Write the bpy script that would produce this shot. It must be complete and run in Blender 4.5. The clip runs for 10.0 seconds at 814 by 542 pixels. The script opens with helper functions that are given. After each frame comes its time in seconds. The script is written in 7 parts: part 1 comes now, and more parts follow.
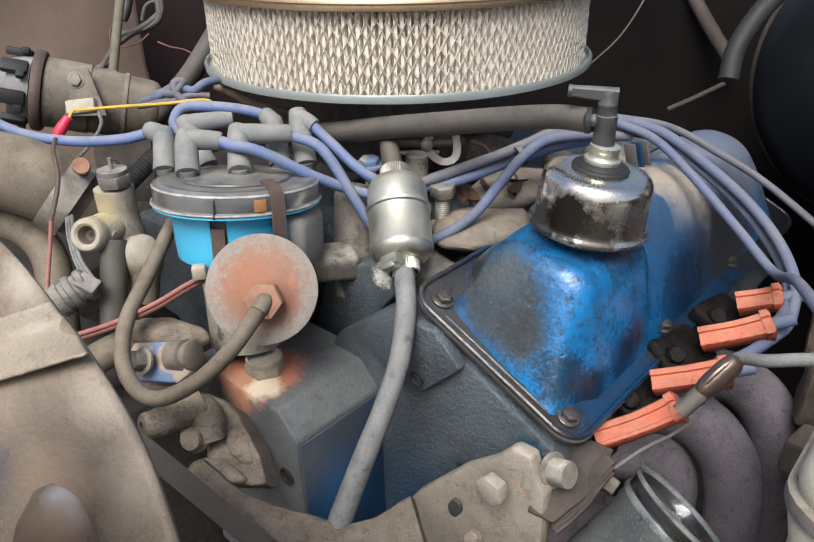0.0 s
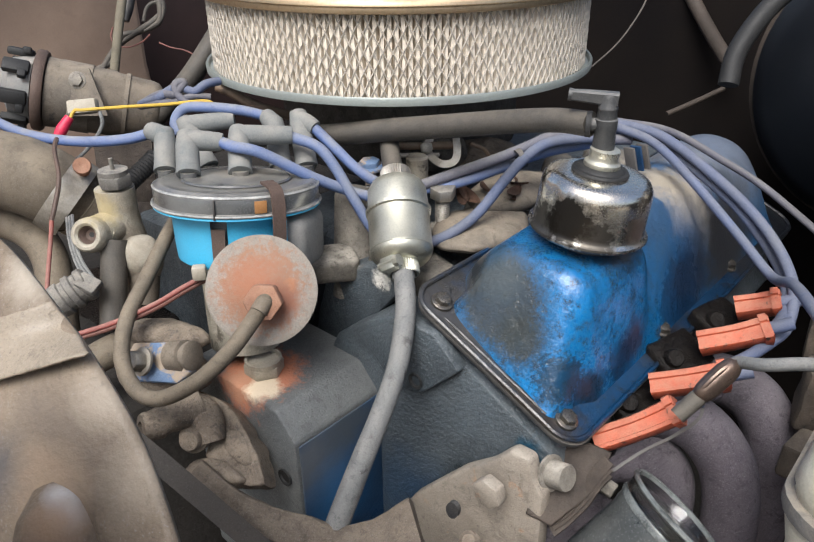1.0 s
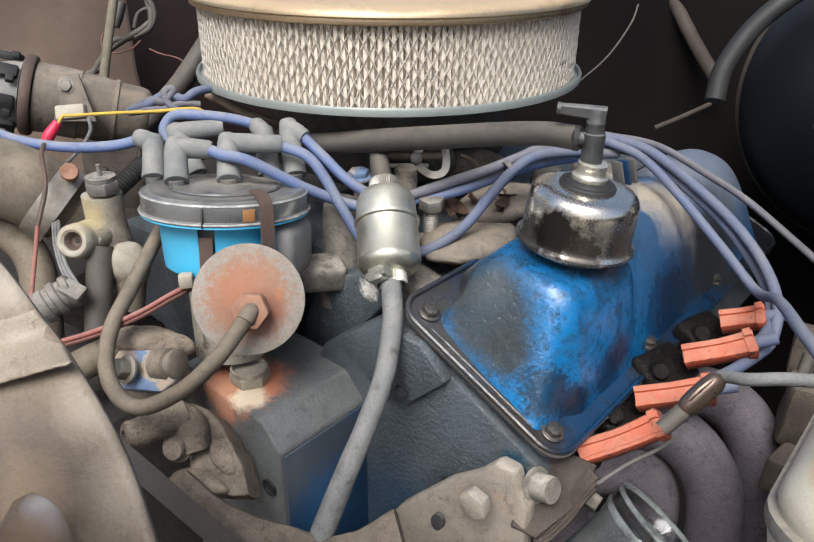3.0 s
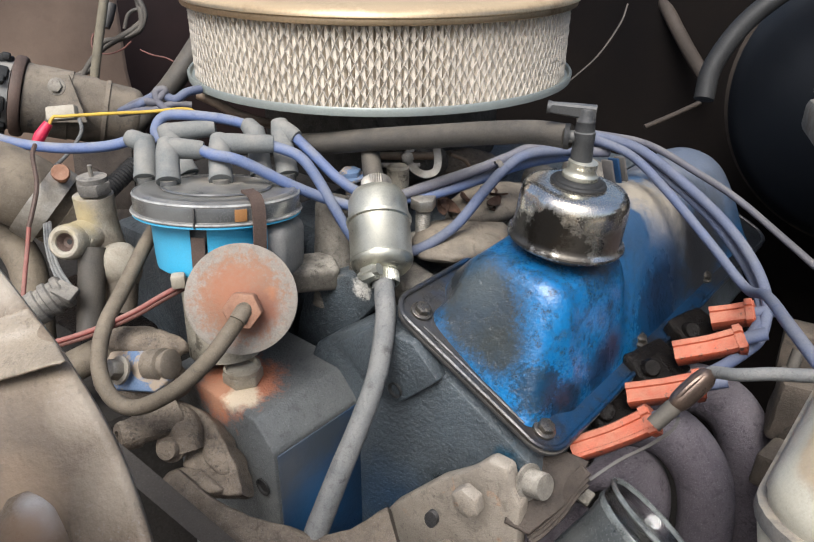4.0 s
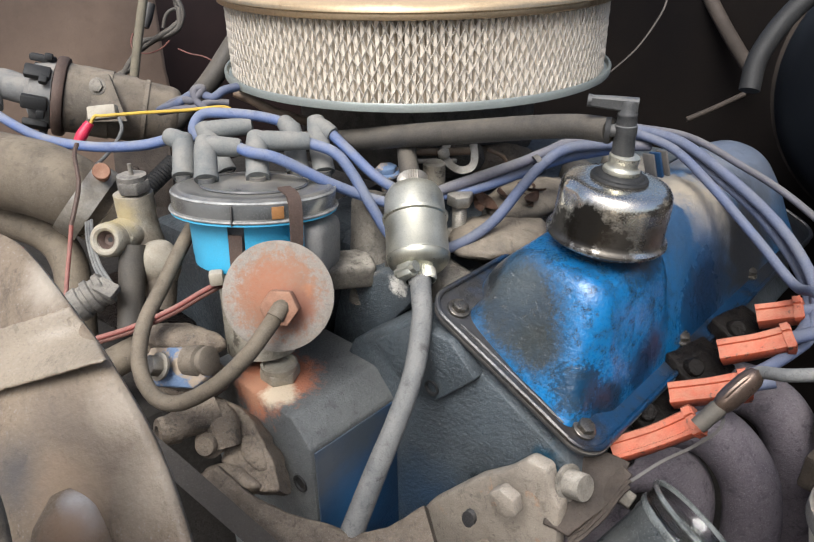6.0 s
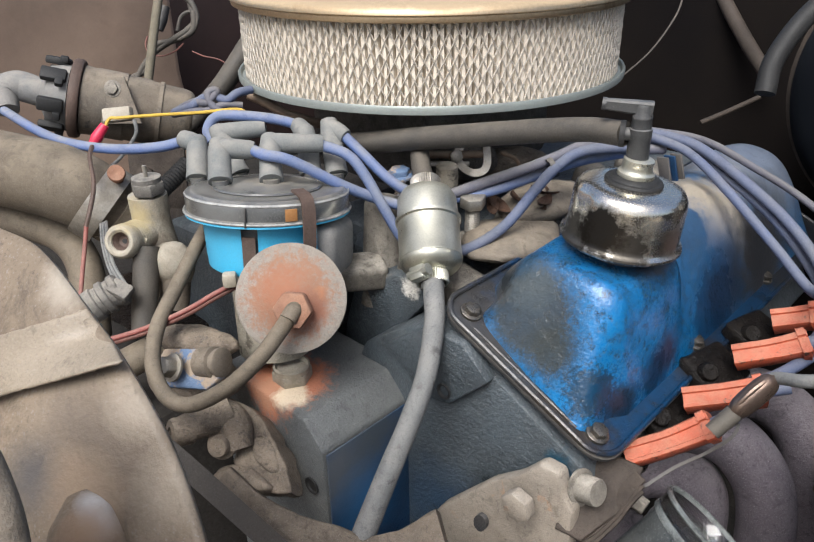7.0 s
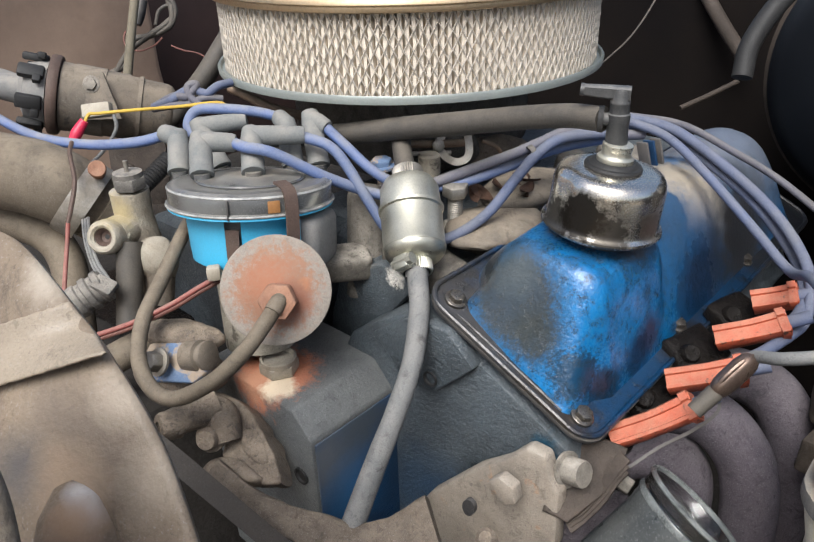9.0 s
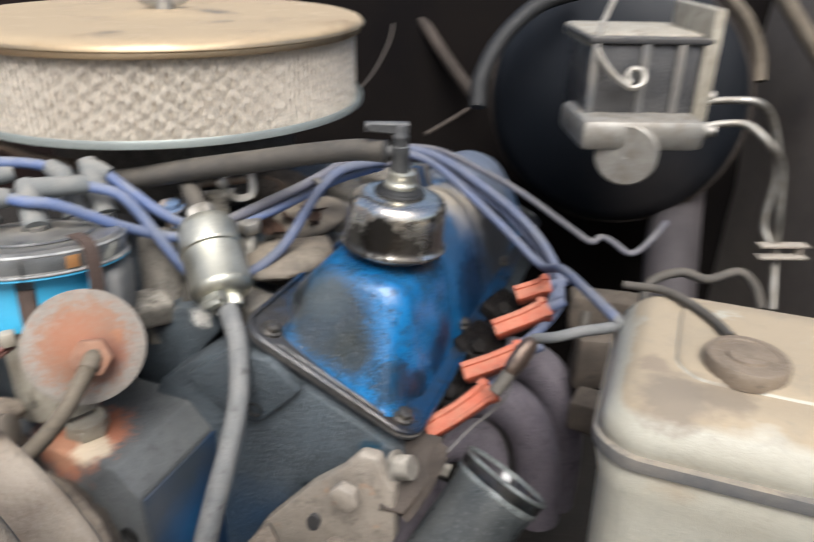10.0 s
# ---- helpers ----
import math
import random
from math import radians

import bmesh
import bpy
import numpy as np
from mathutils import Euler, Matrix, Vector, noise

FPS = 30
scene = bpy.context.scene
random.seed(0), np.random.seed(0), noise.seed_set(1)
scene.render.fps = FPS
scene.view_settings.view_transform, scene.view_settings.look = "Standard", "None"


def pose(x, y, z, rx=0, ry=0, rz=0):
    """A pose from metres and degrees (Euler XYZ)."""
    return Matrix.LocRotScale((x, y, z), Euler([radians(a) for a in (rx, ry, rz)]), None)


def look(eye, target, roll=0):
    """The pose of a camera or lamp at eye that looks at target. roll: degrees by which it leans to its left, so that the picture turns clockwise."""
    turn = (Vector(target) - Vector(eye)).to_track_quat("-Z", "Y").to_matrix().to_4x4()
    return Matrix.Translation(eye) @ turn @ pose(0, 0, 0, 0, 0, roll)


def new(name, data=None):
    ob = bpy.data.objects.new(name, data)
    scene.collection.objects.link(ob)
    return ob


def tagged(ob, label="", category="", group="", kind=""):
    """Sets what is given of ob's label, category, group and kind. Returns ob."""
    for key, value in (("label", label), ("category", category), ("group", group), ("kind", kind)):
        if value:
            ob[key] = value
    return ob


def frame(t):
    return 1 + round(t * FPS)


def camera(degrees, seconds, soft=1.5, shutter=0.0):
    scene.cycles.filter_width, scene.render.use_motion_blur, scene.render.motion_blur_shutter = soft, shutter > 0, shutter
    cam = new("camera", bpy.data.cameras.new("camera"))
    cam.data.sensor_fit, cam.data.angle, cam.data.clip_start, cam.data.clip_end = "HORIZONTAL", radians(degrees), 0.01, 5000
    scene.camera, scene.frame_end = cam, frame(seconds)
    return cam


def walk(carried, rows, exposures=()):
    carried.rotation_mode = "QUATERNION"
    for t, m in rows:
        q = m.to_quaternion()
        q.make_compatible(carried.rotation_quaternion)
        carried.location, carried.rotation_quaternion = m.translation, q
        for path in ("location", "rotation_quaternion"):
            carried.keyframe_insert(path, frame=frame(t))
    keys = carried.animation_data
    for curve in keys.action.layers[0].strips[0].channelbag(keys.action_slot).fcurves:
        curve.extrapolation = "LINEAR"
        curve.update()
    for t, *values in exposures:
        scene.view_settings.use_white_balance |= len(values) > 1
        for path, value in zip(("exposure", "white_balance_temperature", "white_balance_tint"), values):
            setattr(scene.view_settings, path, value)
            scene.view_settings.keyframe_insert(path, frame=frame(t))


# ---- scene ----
cam = camera(60.0, 10.0, soft=1.28, shutter=0.65)
# seconds, eye, yaw, pitch, roll
PATH = [
    (0.0, 0.0000, -0.0000, 1.3500, 0.00, -28.00, -1.00),
    (0.5, -0.0001, -0.0012, 1.3498, -0.02, -28.02, -0.88),
    (1.0, -0.0004, -0.0009, 1.3505, -0.09, -27.84, -0.58),
    (1.5, -0.0004, -0.0003, 1.3506, -0.21, -27.57, -0.22),
    (2.0, -0.0017, -0.0004, 1.3522, -0.37, -27.15, 0.25),
    (2.5, -0.0001, 0.0001, 1.3518, -0.69, -27.14, 0.51),
    (4.0, 0.0003, -0.0028, 1.3514, -1.82, -27.07, 0.56),
    (4.5, 0.0016, -0.0007, 1.3506, -1.22, -27.18, 0.13),
    (5.0, -0.0002, -0.0003, 1.3499, -0.49, -27.25, -0.28),
    (5.5, -0.0010, 0.0005, 1.3502, 0.44, -27.42, -0.65),
    (7.0, -0.0026, 0.0015, 1.3508, 2.29, -27.23, -1.09),
    (7.5, -0.0048, 0.0016, 1.3520, 2.31, -26.96, -1.03),
    (8.0, -0.0039, 0.0002, 1.3522, 2.22, -26.88, -0.90),
    (8.5, -0.0011, 0.0001, 1.3495, 1.26, -27.19, -1.02),
    (9.0, -0.0004, -0.0017, 1.3499, 1.14, -27.87, -1.85),
    (9.2, -0.0030, -0.0025, 1.3500, 0.40, -28.15, -1.60),
    (9.4, -0.0090, -0.0085, 1.3570, -3.35, -28.10, -1.25),
    (9.5, -0.0136, -0.0116, 1.3606, -5.97, -27.97, -1.20),
    (9.7, -0.0270, -0.0172, 1.3640, -11.70, -27.30, -0.70),
    (9.8, -0.0335, -0.0190, 1.3648, -15.25, -26.90, -0.10),
    (10.0, -0.0463, -0.0234, 1.3651, -21.71, -25.83, 1.25),
]

walk(cam, [(t, pose(x, y, z, 0, 0, yaw) @ pose(0, 0, 0, 90 + pitch) @ pose(0, 0, 0, 0, 0, roll)) for t, x, y, z, yaw, pitch, roll in PATH])
scene.view_settings.exposure = 0.33

# ---- light: bright hazy sky with a soft sun ----
world = bpy.data.worlds.new("sky")
scene.world = world
world.use_nodes = True
wn = world.node_tree.nodes
sky = wn.new("ShaderNodeTexSky")
sky.sky_type, sky.sun_disc, sky.sun_elevation, sky.sun_rotation = "NISHITA", False, radians(55), radians(197)
sky.air_density, sky.dust_density = 1.0, 4.5
wn["Background"].inputs["Strength"].default_value = 0.13
world.node_tree.links.new(sky.outputs[0], wn["Background"].inputs["Color"])
sun = new("sun", bpy.data.lights.new("sun", "SUN"))
sun.data.energy, sun.data.angle, sun.data.color = 3.5, radians(34), (0.965, 0.985, 1.0)
sun.matrix_world = look((-0.45, -1.0, 3.3), (0, 0.5, 1.1))

# ---- materials ----
def mat(name, col, col2=None, scale=40.0, rough=0.6, rough2=None, metal=0.0, bump=0.25, dust=None, dust_amount=0.5, dust_lo=-0.2, dust_hi=1.1, speck=0.35,
        spots=None, spot_size=60.0, spot_cut=0.6, coat=0.0, transmission=0.0, fine=900.0, grit=0.5, spec=0.5, lumpy=1.0):
    """Base colour varied at two scales, dust that lies on upward faces, spots of grime or paint loss, and fine relief."""
    m = bpy.data.materials.new(name)
    m.use_nodes = True
    nt = m.node_tree
    N, L = nt.nodes, nt.links
    b = N["Principled BSDF"]
    co = N.new("ShaderNodeNewGeometry")
    pos = co.outputs["Position"]

    def noise_tex(s, detail=5.0, r=0.6, dist=0.0):
        n = N.new("ShaderNodeTexNoise")
        n.inputs["Scale"].default_value, n.inputs["Detail"].default_value = s, detail
        n.inputs["Roughness"].default_value, n.inputs["Distortion"].default_value = r, dist
        L.new(pos, n.inputs["Vector"])
        return n.outputs["Fac"]

    def ramp(fac, lo, hi):
        r = N.new("ShaderNodeMapRange")
        r.inputs["From Min"].default_value, r.inputs["From Max"].default_value = lo, hi
        L.new(fac, r.inputs["Value"])
        return r.outputs["Result"]

    def mix(fac, a, c):
        x = N.new("ShaderNodeMix")
        x.data_type = "RGBA"
        L.new(fac, x.inputs["Factor"])
        for sock, v in ((x.inputs[6], a), (x.inputs[7], c)):
            if isinstance(v, tuple):
                sock.default_value = (*v, 1)
            else:
                L.new(v, sock)
        return x.outputs[2]

    def mul(a, c):
        x = N.new("ShaderNodeMath")
        x.operation = "MULTIPLY"
        for sock, v in zip(x.inputs, (a, c)):
            if isinstance(v, float):
                sock.default_value = v
            else:
                L.new(v, sock)
        return x.outputs[0]

    col2 = col2 or tuple(c * 0.7 for c in col)
    coarse, grain = noise_tex(scale), noise_tex(fine, 3.0)
    out = mix(ramp(coarse, 0.35, 0.65), col, col2)
    out = mix(mul(ramp(grain, 0.4, 0.75), 0.35), out, tuple(c * 0.55 for c in col))
    rsock = ramp(coarse, 0.3, 0.7)
    rr = N.new("ShaderNodeMapRange")
    L.new(rsock, rr.inputs["Value"])
    rr.inputs["To Min"].default_value, rr.inputs["To Max"].default_value = rough, rough2 if rough2 is not None else min(1.0, rough + 0.15)
    gloss = N.new("ShaderNodeMath")
    gloss.operation = "MULTIPLY_ADD"
    L.new(ramp(grain, 0.35, 0.65), gloss.inputs[0])
    gloss.inputs[1].default_value = 0.16 if speck else 0.04
    L.new(rr.outputs["Result"], gloss.inputs[2])
    rough_out, metal_out = gloss.outputs[0], None
    if spots:
        s = ramp(noise_tex(spot_size, 8.0, 0.7, 0.4), spot_cut, spot_cut + 0.06)
        out = mix(s, out, spots)
        metal_out = s
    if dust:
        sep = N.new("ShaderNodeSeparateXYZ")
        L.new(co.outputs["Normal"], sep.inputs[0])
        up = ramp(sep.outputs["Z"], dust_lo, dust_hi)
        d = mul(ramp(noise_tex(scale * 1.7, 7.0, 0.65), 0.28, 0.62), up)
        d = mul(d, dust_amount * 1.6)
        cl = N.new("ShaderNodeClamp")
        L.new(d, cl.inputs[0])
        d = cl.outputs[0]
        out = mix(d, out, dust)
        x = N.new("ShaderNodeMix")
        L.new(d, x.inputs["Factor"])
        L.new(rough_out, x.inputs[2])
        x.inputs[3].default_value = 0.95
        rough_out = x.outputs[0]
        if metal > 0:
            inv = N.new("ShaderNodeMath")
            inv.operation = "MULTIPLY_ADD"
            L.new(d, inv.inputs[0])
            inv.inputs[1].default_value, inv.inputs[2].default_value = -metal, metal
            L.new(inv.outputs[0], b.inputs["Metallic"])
    if speck:
        sp, smear = noise_tex(fine * 1.3, 3.0, 0.6), noise_tex(scale * 3.1, 9.0, 0.75, 0.8)
        pale = tuple(min(0.8, c * 0.6 + 0.16) for c in col)
        out = mix(mul(ramp(sp, 0.58, 0.70), speck * 0.7), out, pale)
        out = mix(mul(ramp(sp, 0.42, 0.32), speck * 0.5), out, tuple(c * 0.35 for c in col))
        out = mix(mul(ramp(smear, 0.54, 0.66), speck * 0.9), out, tuple(c * 0.42 for c in col))
        chips = noise_tex(fine * 0.22, 6.0, 0.72, 0.3)
        out = mix(mul(ramp(chips, 0.61, 0.64), speck * 0.6), out, tuple(c * 0.3 for c in col))
        out = mix(mul(ramp(chips, 0.36, 0.33), speck * 0.35), out, tuple(min(0.75, c * 1.5 + 0.05) for c in col))
    L.new(out, b.inputs["Base Color"])
    L.new(rough_out, b.inputs["Roughness"])
    if not (dust and metal > 0):
        b.inputs["Metallic"].default_value = metal
    b.inputs["Specular IOR Level"].default_value = spec
    if coat:
        b.inputs["Coat Weight"].default_value, b.inputs["Coat Roughness"].default_value = coat, 0.28
    if transmission:
        b.inputs["Transmission Weight"].default_value, b.inputs["IOR"].default_value = transmission, 1.45
    if bump:
        bp = N.new("ShaderNodeBump")
        bp.inputs["Strength"].default_value, bp.inputs["Distance"].default_value = bump, 0.0015
        add = N.new("ShaderNodeMath")
        add.operation = "ADD"
        L.new(mul(noise_tex(scale * 6, 6.0, 0.7), lumpy), add.inputs[0])
        pits = N.new("ShaderNodeMath")
        pits.operation = "ADD"
        L.new(mul(grain, 0.55), pits.inputs[0])
        L.new(mul(noise_tex(fine * 0.42, 2.0, 0.5), grit), pits.inputs[1])
        L.new(pits.outputs[0], add.inputs[1])
        L.new(add.outputs[0], bp.inputs["Height"])
        L.new(bp.outputs["Normal"], b.inputs["Normal"])
    return m


DUST = (0.36, 0.325, 0.275)
M_BLUE = mat("engine_blue_enamel", (0.001, 0.165, 0.42), (0.002, 0.112, 0.29), 25, 0.14, 0.30, spots=(0.004, 0.010, 0.016), spot_size=130, spot_cut=0.63, bump=0.55, fine=520, grit=0.9, speck=0.10, lumpy=0.3, coat=0.5, spec=0.5)
M_BLUE_OLD = mat("faded_blue_enamel", (0.009, 0.048, 0.125), (0.016, 0.034, 0.065), 16, 0.26, 0.46, bump=0.2, lumpy=0.3, speck=0.3)
M_RAIL = mat("greasy_rail", (0.008, 0.040, 0.10), (0.014, 0.018, 0.024), 30, 0.2, 0.42, 0.1, bump=0.4, spots=(0.012, 0.013, 0.015), spot_size=70, spot_cut=0.5, speck=0.08, lumpy=0.4, coat=0.3)
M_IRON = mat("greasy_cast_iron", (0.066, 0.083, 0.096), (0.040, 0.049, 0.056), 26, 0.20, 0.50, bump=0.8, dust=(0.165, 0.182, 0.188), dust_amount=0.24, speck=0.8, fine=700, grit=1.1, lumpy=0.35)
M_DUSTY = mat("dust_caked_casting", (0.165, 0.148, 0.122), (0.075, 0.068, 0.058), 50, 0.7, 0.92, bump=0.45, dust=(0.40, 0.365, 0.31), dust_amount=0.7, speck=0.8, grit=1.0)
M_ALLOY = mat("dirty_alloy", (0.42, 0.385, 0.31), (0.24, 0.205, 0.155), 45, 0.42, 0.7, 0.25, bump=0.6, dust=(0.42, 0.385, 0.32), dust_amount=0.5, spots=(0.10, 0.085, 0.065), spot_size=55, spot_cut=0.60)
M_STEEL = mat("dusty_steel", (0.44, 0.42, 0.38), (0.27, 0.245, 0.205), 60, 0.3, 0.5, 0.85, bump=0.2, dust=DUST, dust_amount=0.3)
# tan metal tint stands in for warm reflections; dust lies on top
M_LID = mat("warm_tinted_dusty_chrome", (0.62, 0.49, 0.33), (0.50, 0.375, 0.235), 9, 0.28, 0.42, 1.0, bump=0.03, dust=(0.36, 0.275, 0.175), dust_amount=1.0, dust_lo=0.3, dust_hi=1.0, fine=400, speck=0.15, spots=(0.30, 0.20, 0.11), spot_size=9, spot_cut=0.60)
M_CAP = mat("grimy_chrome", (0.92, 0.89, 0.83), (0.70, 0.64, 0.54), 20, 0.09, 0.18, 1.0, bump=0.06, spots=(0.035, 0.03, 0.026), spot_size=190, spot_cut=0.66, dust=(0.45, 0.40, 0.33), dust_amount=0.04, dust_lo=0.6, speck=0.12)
M_TARNISH = mat("tarnished_clip_steel", (0.26, 0.185, 0.145), (0.16, 0.12, 0.098), 60, 0.2, 0.38, 0.8, bump=0.15)
# oily dirt taken near black, the shade under the engine included
M_UNDER = mat("shaded_oily_dirt", (0.020, 0.016, 0.0125), (0.010, 0.0085, 0.007), 12, 0.8, 0.95, bump=0.8, speck=0.15, fine=250)
M_PLATE = mat("dirt_caked_plate", (0.105, 0.082, 0.062), (0.052, 0.041, 0.032), 30, 0.7, 0.9, bump=0.6, dust=(0.125, 0.102, 0.078), dust_amount=0.6, spots=(0.03, 0.024, 0.02), spot_size=40, spot_cut=0.58, speck=0.4)
M_MAROON = mat("dark_maroon_paint", (0.030, 0.017, 0.015), (0.02, 0.012, 0.011), 9, 0.55, 0.75, bump=0.2, speck=0.0, spec=0.3)
M_ZINC = mat("yellowed_zinc", (0.66, 0.65, 0.555), (0.50, 0.49, 0.405), 34, 0.20, 0.34, 0.92, bump=0.08, dust=DUST, dust_amount=0.18, spots=(0.34, 0.31, 0.24), spot_size=90, spot_cut=0.66)
M_GALV = mat("painted_rim", (0.285, 0.315, 0.295), (0.24, 0.26, 0.245), 30, 0.4, 0.55, 0.3, bump=0.1, speck=0.0)
M_PAPER = mat("filter_paper", (0.74, 0.665, 0.56), (0.68, 0.60, 0.495), 25, 0.9, 0.95, bump=0.15, speck=0.1)
M_SCREEN = mat("expanded_mesh", (0.50, 0.455, 0.39), (0.42, 0.38, 0.325), 40, 0.45, 0.6, 0.1, bump=0.1, speck=0.1)
M_RUST = mat("rust", (0.31, 0.145, 0.085), (0.21, 0.105, 0.068), 45, 0.85, 0.95, bump=0.5, dust=(0.42, 0.27, 0.19), dust_amount=0.4, spots=(0.17, 0.085, 0.06), spot_size=140, spot_cut=0.58)
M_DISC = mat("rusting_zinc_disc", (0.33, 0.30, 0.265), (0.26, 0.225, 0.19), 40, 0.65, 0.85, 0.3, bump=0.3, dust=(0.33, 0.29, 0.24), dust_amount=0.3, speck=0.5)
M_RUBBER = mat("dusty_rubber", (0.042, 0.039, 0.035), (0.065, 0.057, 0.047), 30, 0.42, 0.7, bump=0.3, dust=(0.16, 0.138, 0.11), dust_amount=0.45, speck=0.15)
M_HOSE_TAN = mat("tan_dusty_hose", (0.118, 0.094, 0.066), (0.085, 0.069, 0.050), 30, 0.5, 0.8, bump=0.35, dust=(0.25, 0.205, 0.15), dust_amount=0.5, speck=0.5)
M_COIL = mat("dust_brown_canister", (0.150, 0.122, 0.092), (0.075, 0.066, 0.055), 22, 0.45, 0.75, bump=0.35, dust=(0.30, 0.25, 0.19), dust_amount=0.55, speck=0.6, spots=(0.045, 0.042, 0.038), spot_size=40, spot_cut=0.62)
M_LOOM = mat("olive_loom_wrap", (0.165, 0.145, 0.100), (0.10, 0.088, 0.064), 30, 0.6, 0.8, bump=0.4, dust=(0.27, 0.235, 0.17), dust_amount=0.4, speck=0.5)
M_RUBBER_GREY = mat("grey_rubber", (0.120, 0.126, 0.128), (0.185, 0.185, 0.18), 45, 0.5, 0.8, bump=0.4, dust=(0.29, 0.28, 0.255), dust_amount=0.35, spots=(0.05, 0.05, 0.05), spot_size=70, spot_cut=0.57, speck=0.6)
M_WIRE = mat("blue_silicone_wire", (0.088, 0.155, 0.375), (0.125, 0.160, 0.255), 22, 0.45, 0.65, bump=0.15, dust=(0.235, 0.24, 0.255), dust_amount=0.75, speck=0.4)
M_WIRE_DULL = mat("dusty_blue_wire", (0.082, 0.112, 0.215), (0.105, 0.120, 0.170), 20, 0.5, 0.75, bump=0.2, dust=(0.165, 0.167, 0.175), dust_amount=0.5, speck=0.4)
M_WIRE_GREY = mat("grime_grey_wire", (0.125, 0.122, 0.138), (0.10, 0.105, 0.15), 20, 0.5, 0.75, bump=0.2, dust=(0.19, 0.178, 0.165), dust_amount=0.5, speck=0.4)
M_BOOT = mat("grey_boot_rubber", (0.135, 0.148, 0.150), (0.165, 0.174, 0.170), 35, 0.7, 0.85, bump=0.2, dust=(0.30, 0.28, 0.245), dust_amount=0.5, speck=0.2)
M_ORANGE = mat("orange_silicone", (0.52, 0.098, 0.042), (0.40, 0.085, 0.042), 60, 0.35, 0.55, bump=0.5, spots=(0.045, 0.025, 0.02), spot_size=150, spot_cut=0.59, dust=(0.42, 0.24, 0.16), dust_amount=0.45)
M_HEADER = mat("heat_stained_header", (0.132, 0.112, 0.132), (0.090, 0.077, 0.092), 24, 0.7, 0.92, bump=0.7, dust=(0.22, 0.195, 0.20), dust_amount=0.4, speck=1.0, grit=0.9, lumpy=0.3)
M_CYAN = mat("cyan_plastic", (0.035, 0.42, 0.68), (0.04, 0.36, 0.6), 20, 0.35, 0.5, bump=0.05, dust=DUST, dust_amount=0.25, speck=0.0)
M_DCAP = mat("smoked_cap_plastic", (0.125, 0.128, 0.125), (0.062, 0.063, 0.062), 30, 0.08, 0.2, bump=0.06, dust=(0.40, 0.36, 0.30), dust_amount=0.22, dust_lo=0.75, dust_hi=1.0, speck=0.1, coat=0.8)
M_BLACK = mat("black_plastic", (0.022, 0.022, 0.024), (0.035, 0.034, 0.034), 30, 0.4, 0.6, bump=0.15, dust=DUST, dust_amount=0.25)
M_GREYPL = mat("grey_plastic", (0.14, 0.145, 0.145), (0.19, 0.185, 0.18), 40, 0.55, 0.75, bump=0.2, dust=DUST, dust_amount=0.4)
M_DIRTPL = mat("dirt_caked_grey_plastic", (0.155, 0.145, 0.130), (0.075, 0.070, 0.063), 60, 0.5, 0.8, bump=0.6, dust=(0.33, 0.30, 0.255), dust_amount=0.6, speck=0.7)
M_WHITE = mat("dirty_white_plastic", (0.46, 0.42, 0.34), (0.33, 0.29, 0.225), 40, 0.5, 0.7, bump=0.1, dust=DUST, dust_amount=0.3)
M_YELLOW = mat("yellow_wire", (0.60, 0.40, 0.05), (0.46, 0.30, 0.05), 40, 0.45, 0.6, bump=0.05, speck=0.0)
M_RED = mat("red_plastic", (0.66, 0.025, 0.075), (0.55, 0.03, 0.07), 40, 0.35, 0.5, bump=0.05, speck=0.0)
M_REDWIRE = mat("dusty_red_wire", (0.30, 0.060, 0.050), (0.20, 0.066, 0.055), 40, 0.5, 0.65, bump=0.1, dust=(0.34, 0.26, 0.21), dust_amount=0.35)
M_DULLRED = mat("faded_red_wire", (0.17, 0.060, 0.045), (0.12, 0.055, 0.042), 40, 0.5, 0.65, bump=0.1)
M_RUSTY_PIPE = mat("rusty_brown_pipe", (0.20, 0.13, 0.085), (0.12, 0.085, 0.06), 40, 0.6, 0.8, 0.2, bump=0.4, dust=(0.30, 0.25, 0.19), dust_amount=0.5)
M_SHROUD = mat("dust_coated_shroud", (0.185, 0.142, 0.100), (0.118, 0.088, 0.062), 14, 0.30, 0.55, bump=0.35, dust=(0.26, 0.205, 0.148), dust_amount=0.42, speck=0.8, fine=600)
M_TAPE = mat("old_tape", (0.27, 0.222, 0.165), (0.19, 0.152, 0.108), 22, 0.28, 0.5, bump=0.45, dust=(0.34, 0.285, 0.215), dust_amount=0.35, coat=0.2, speck=0.6)
M_PALE = mat("grey_panel_paint", (0.24, 0.225, 0.21), (0.19, 0.175, 0.16), 20, 0.35, 0.5, bump=0.05, speck=0.1)
M_FOLD = mat("glint_painted_plastic", (0.25, 0.19, 0.135), (0.15, 0.115, 0.082), 30, 0.38, 0.6, bump=0.3, speck=0.5, spec=0.2)
M_PANEL = mat("primered_inner_panel", (0.34, 0.245, 0.185), (0.20, 0.140, 0.105), 7, 0.20, 0.45, bump=0.15, dust=(0.34, 0.27, 0.205), dust_amount=0.3, speck=0.25)
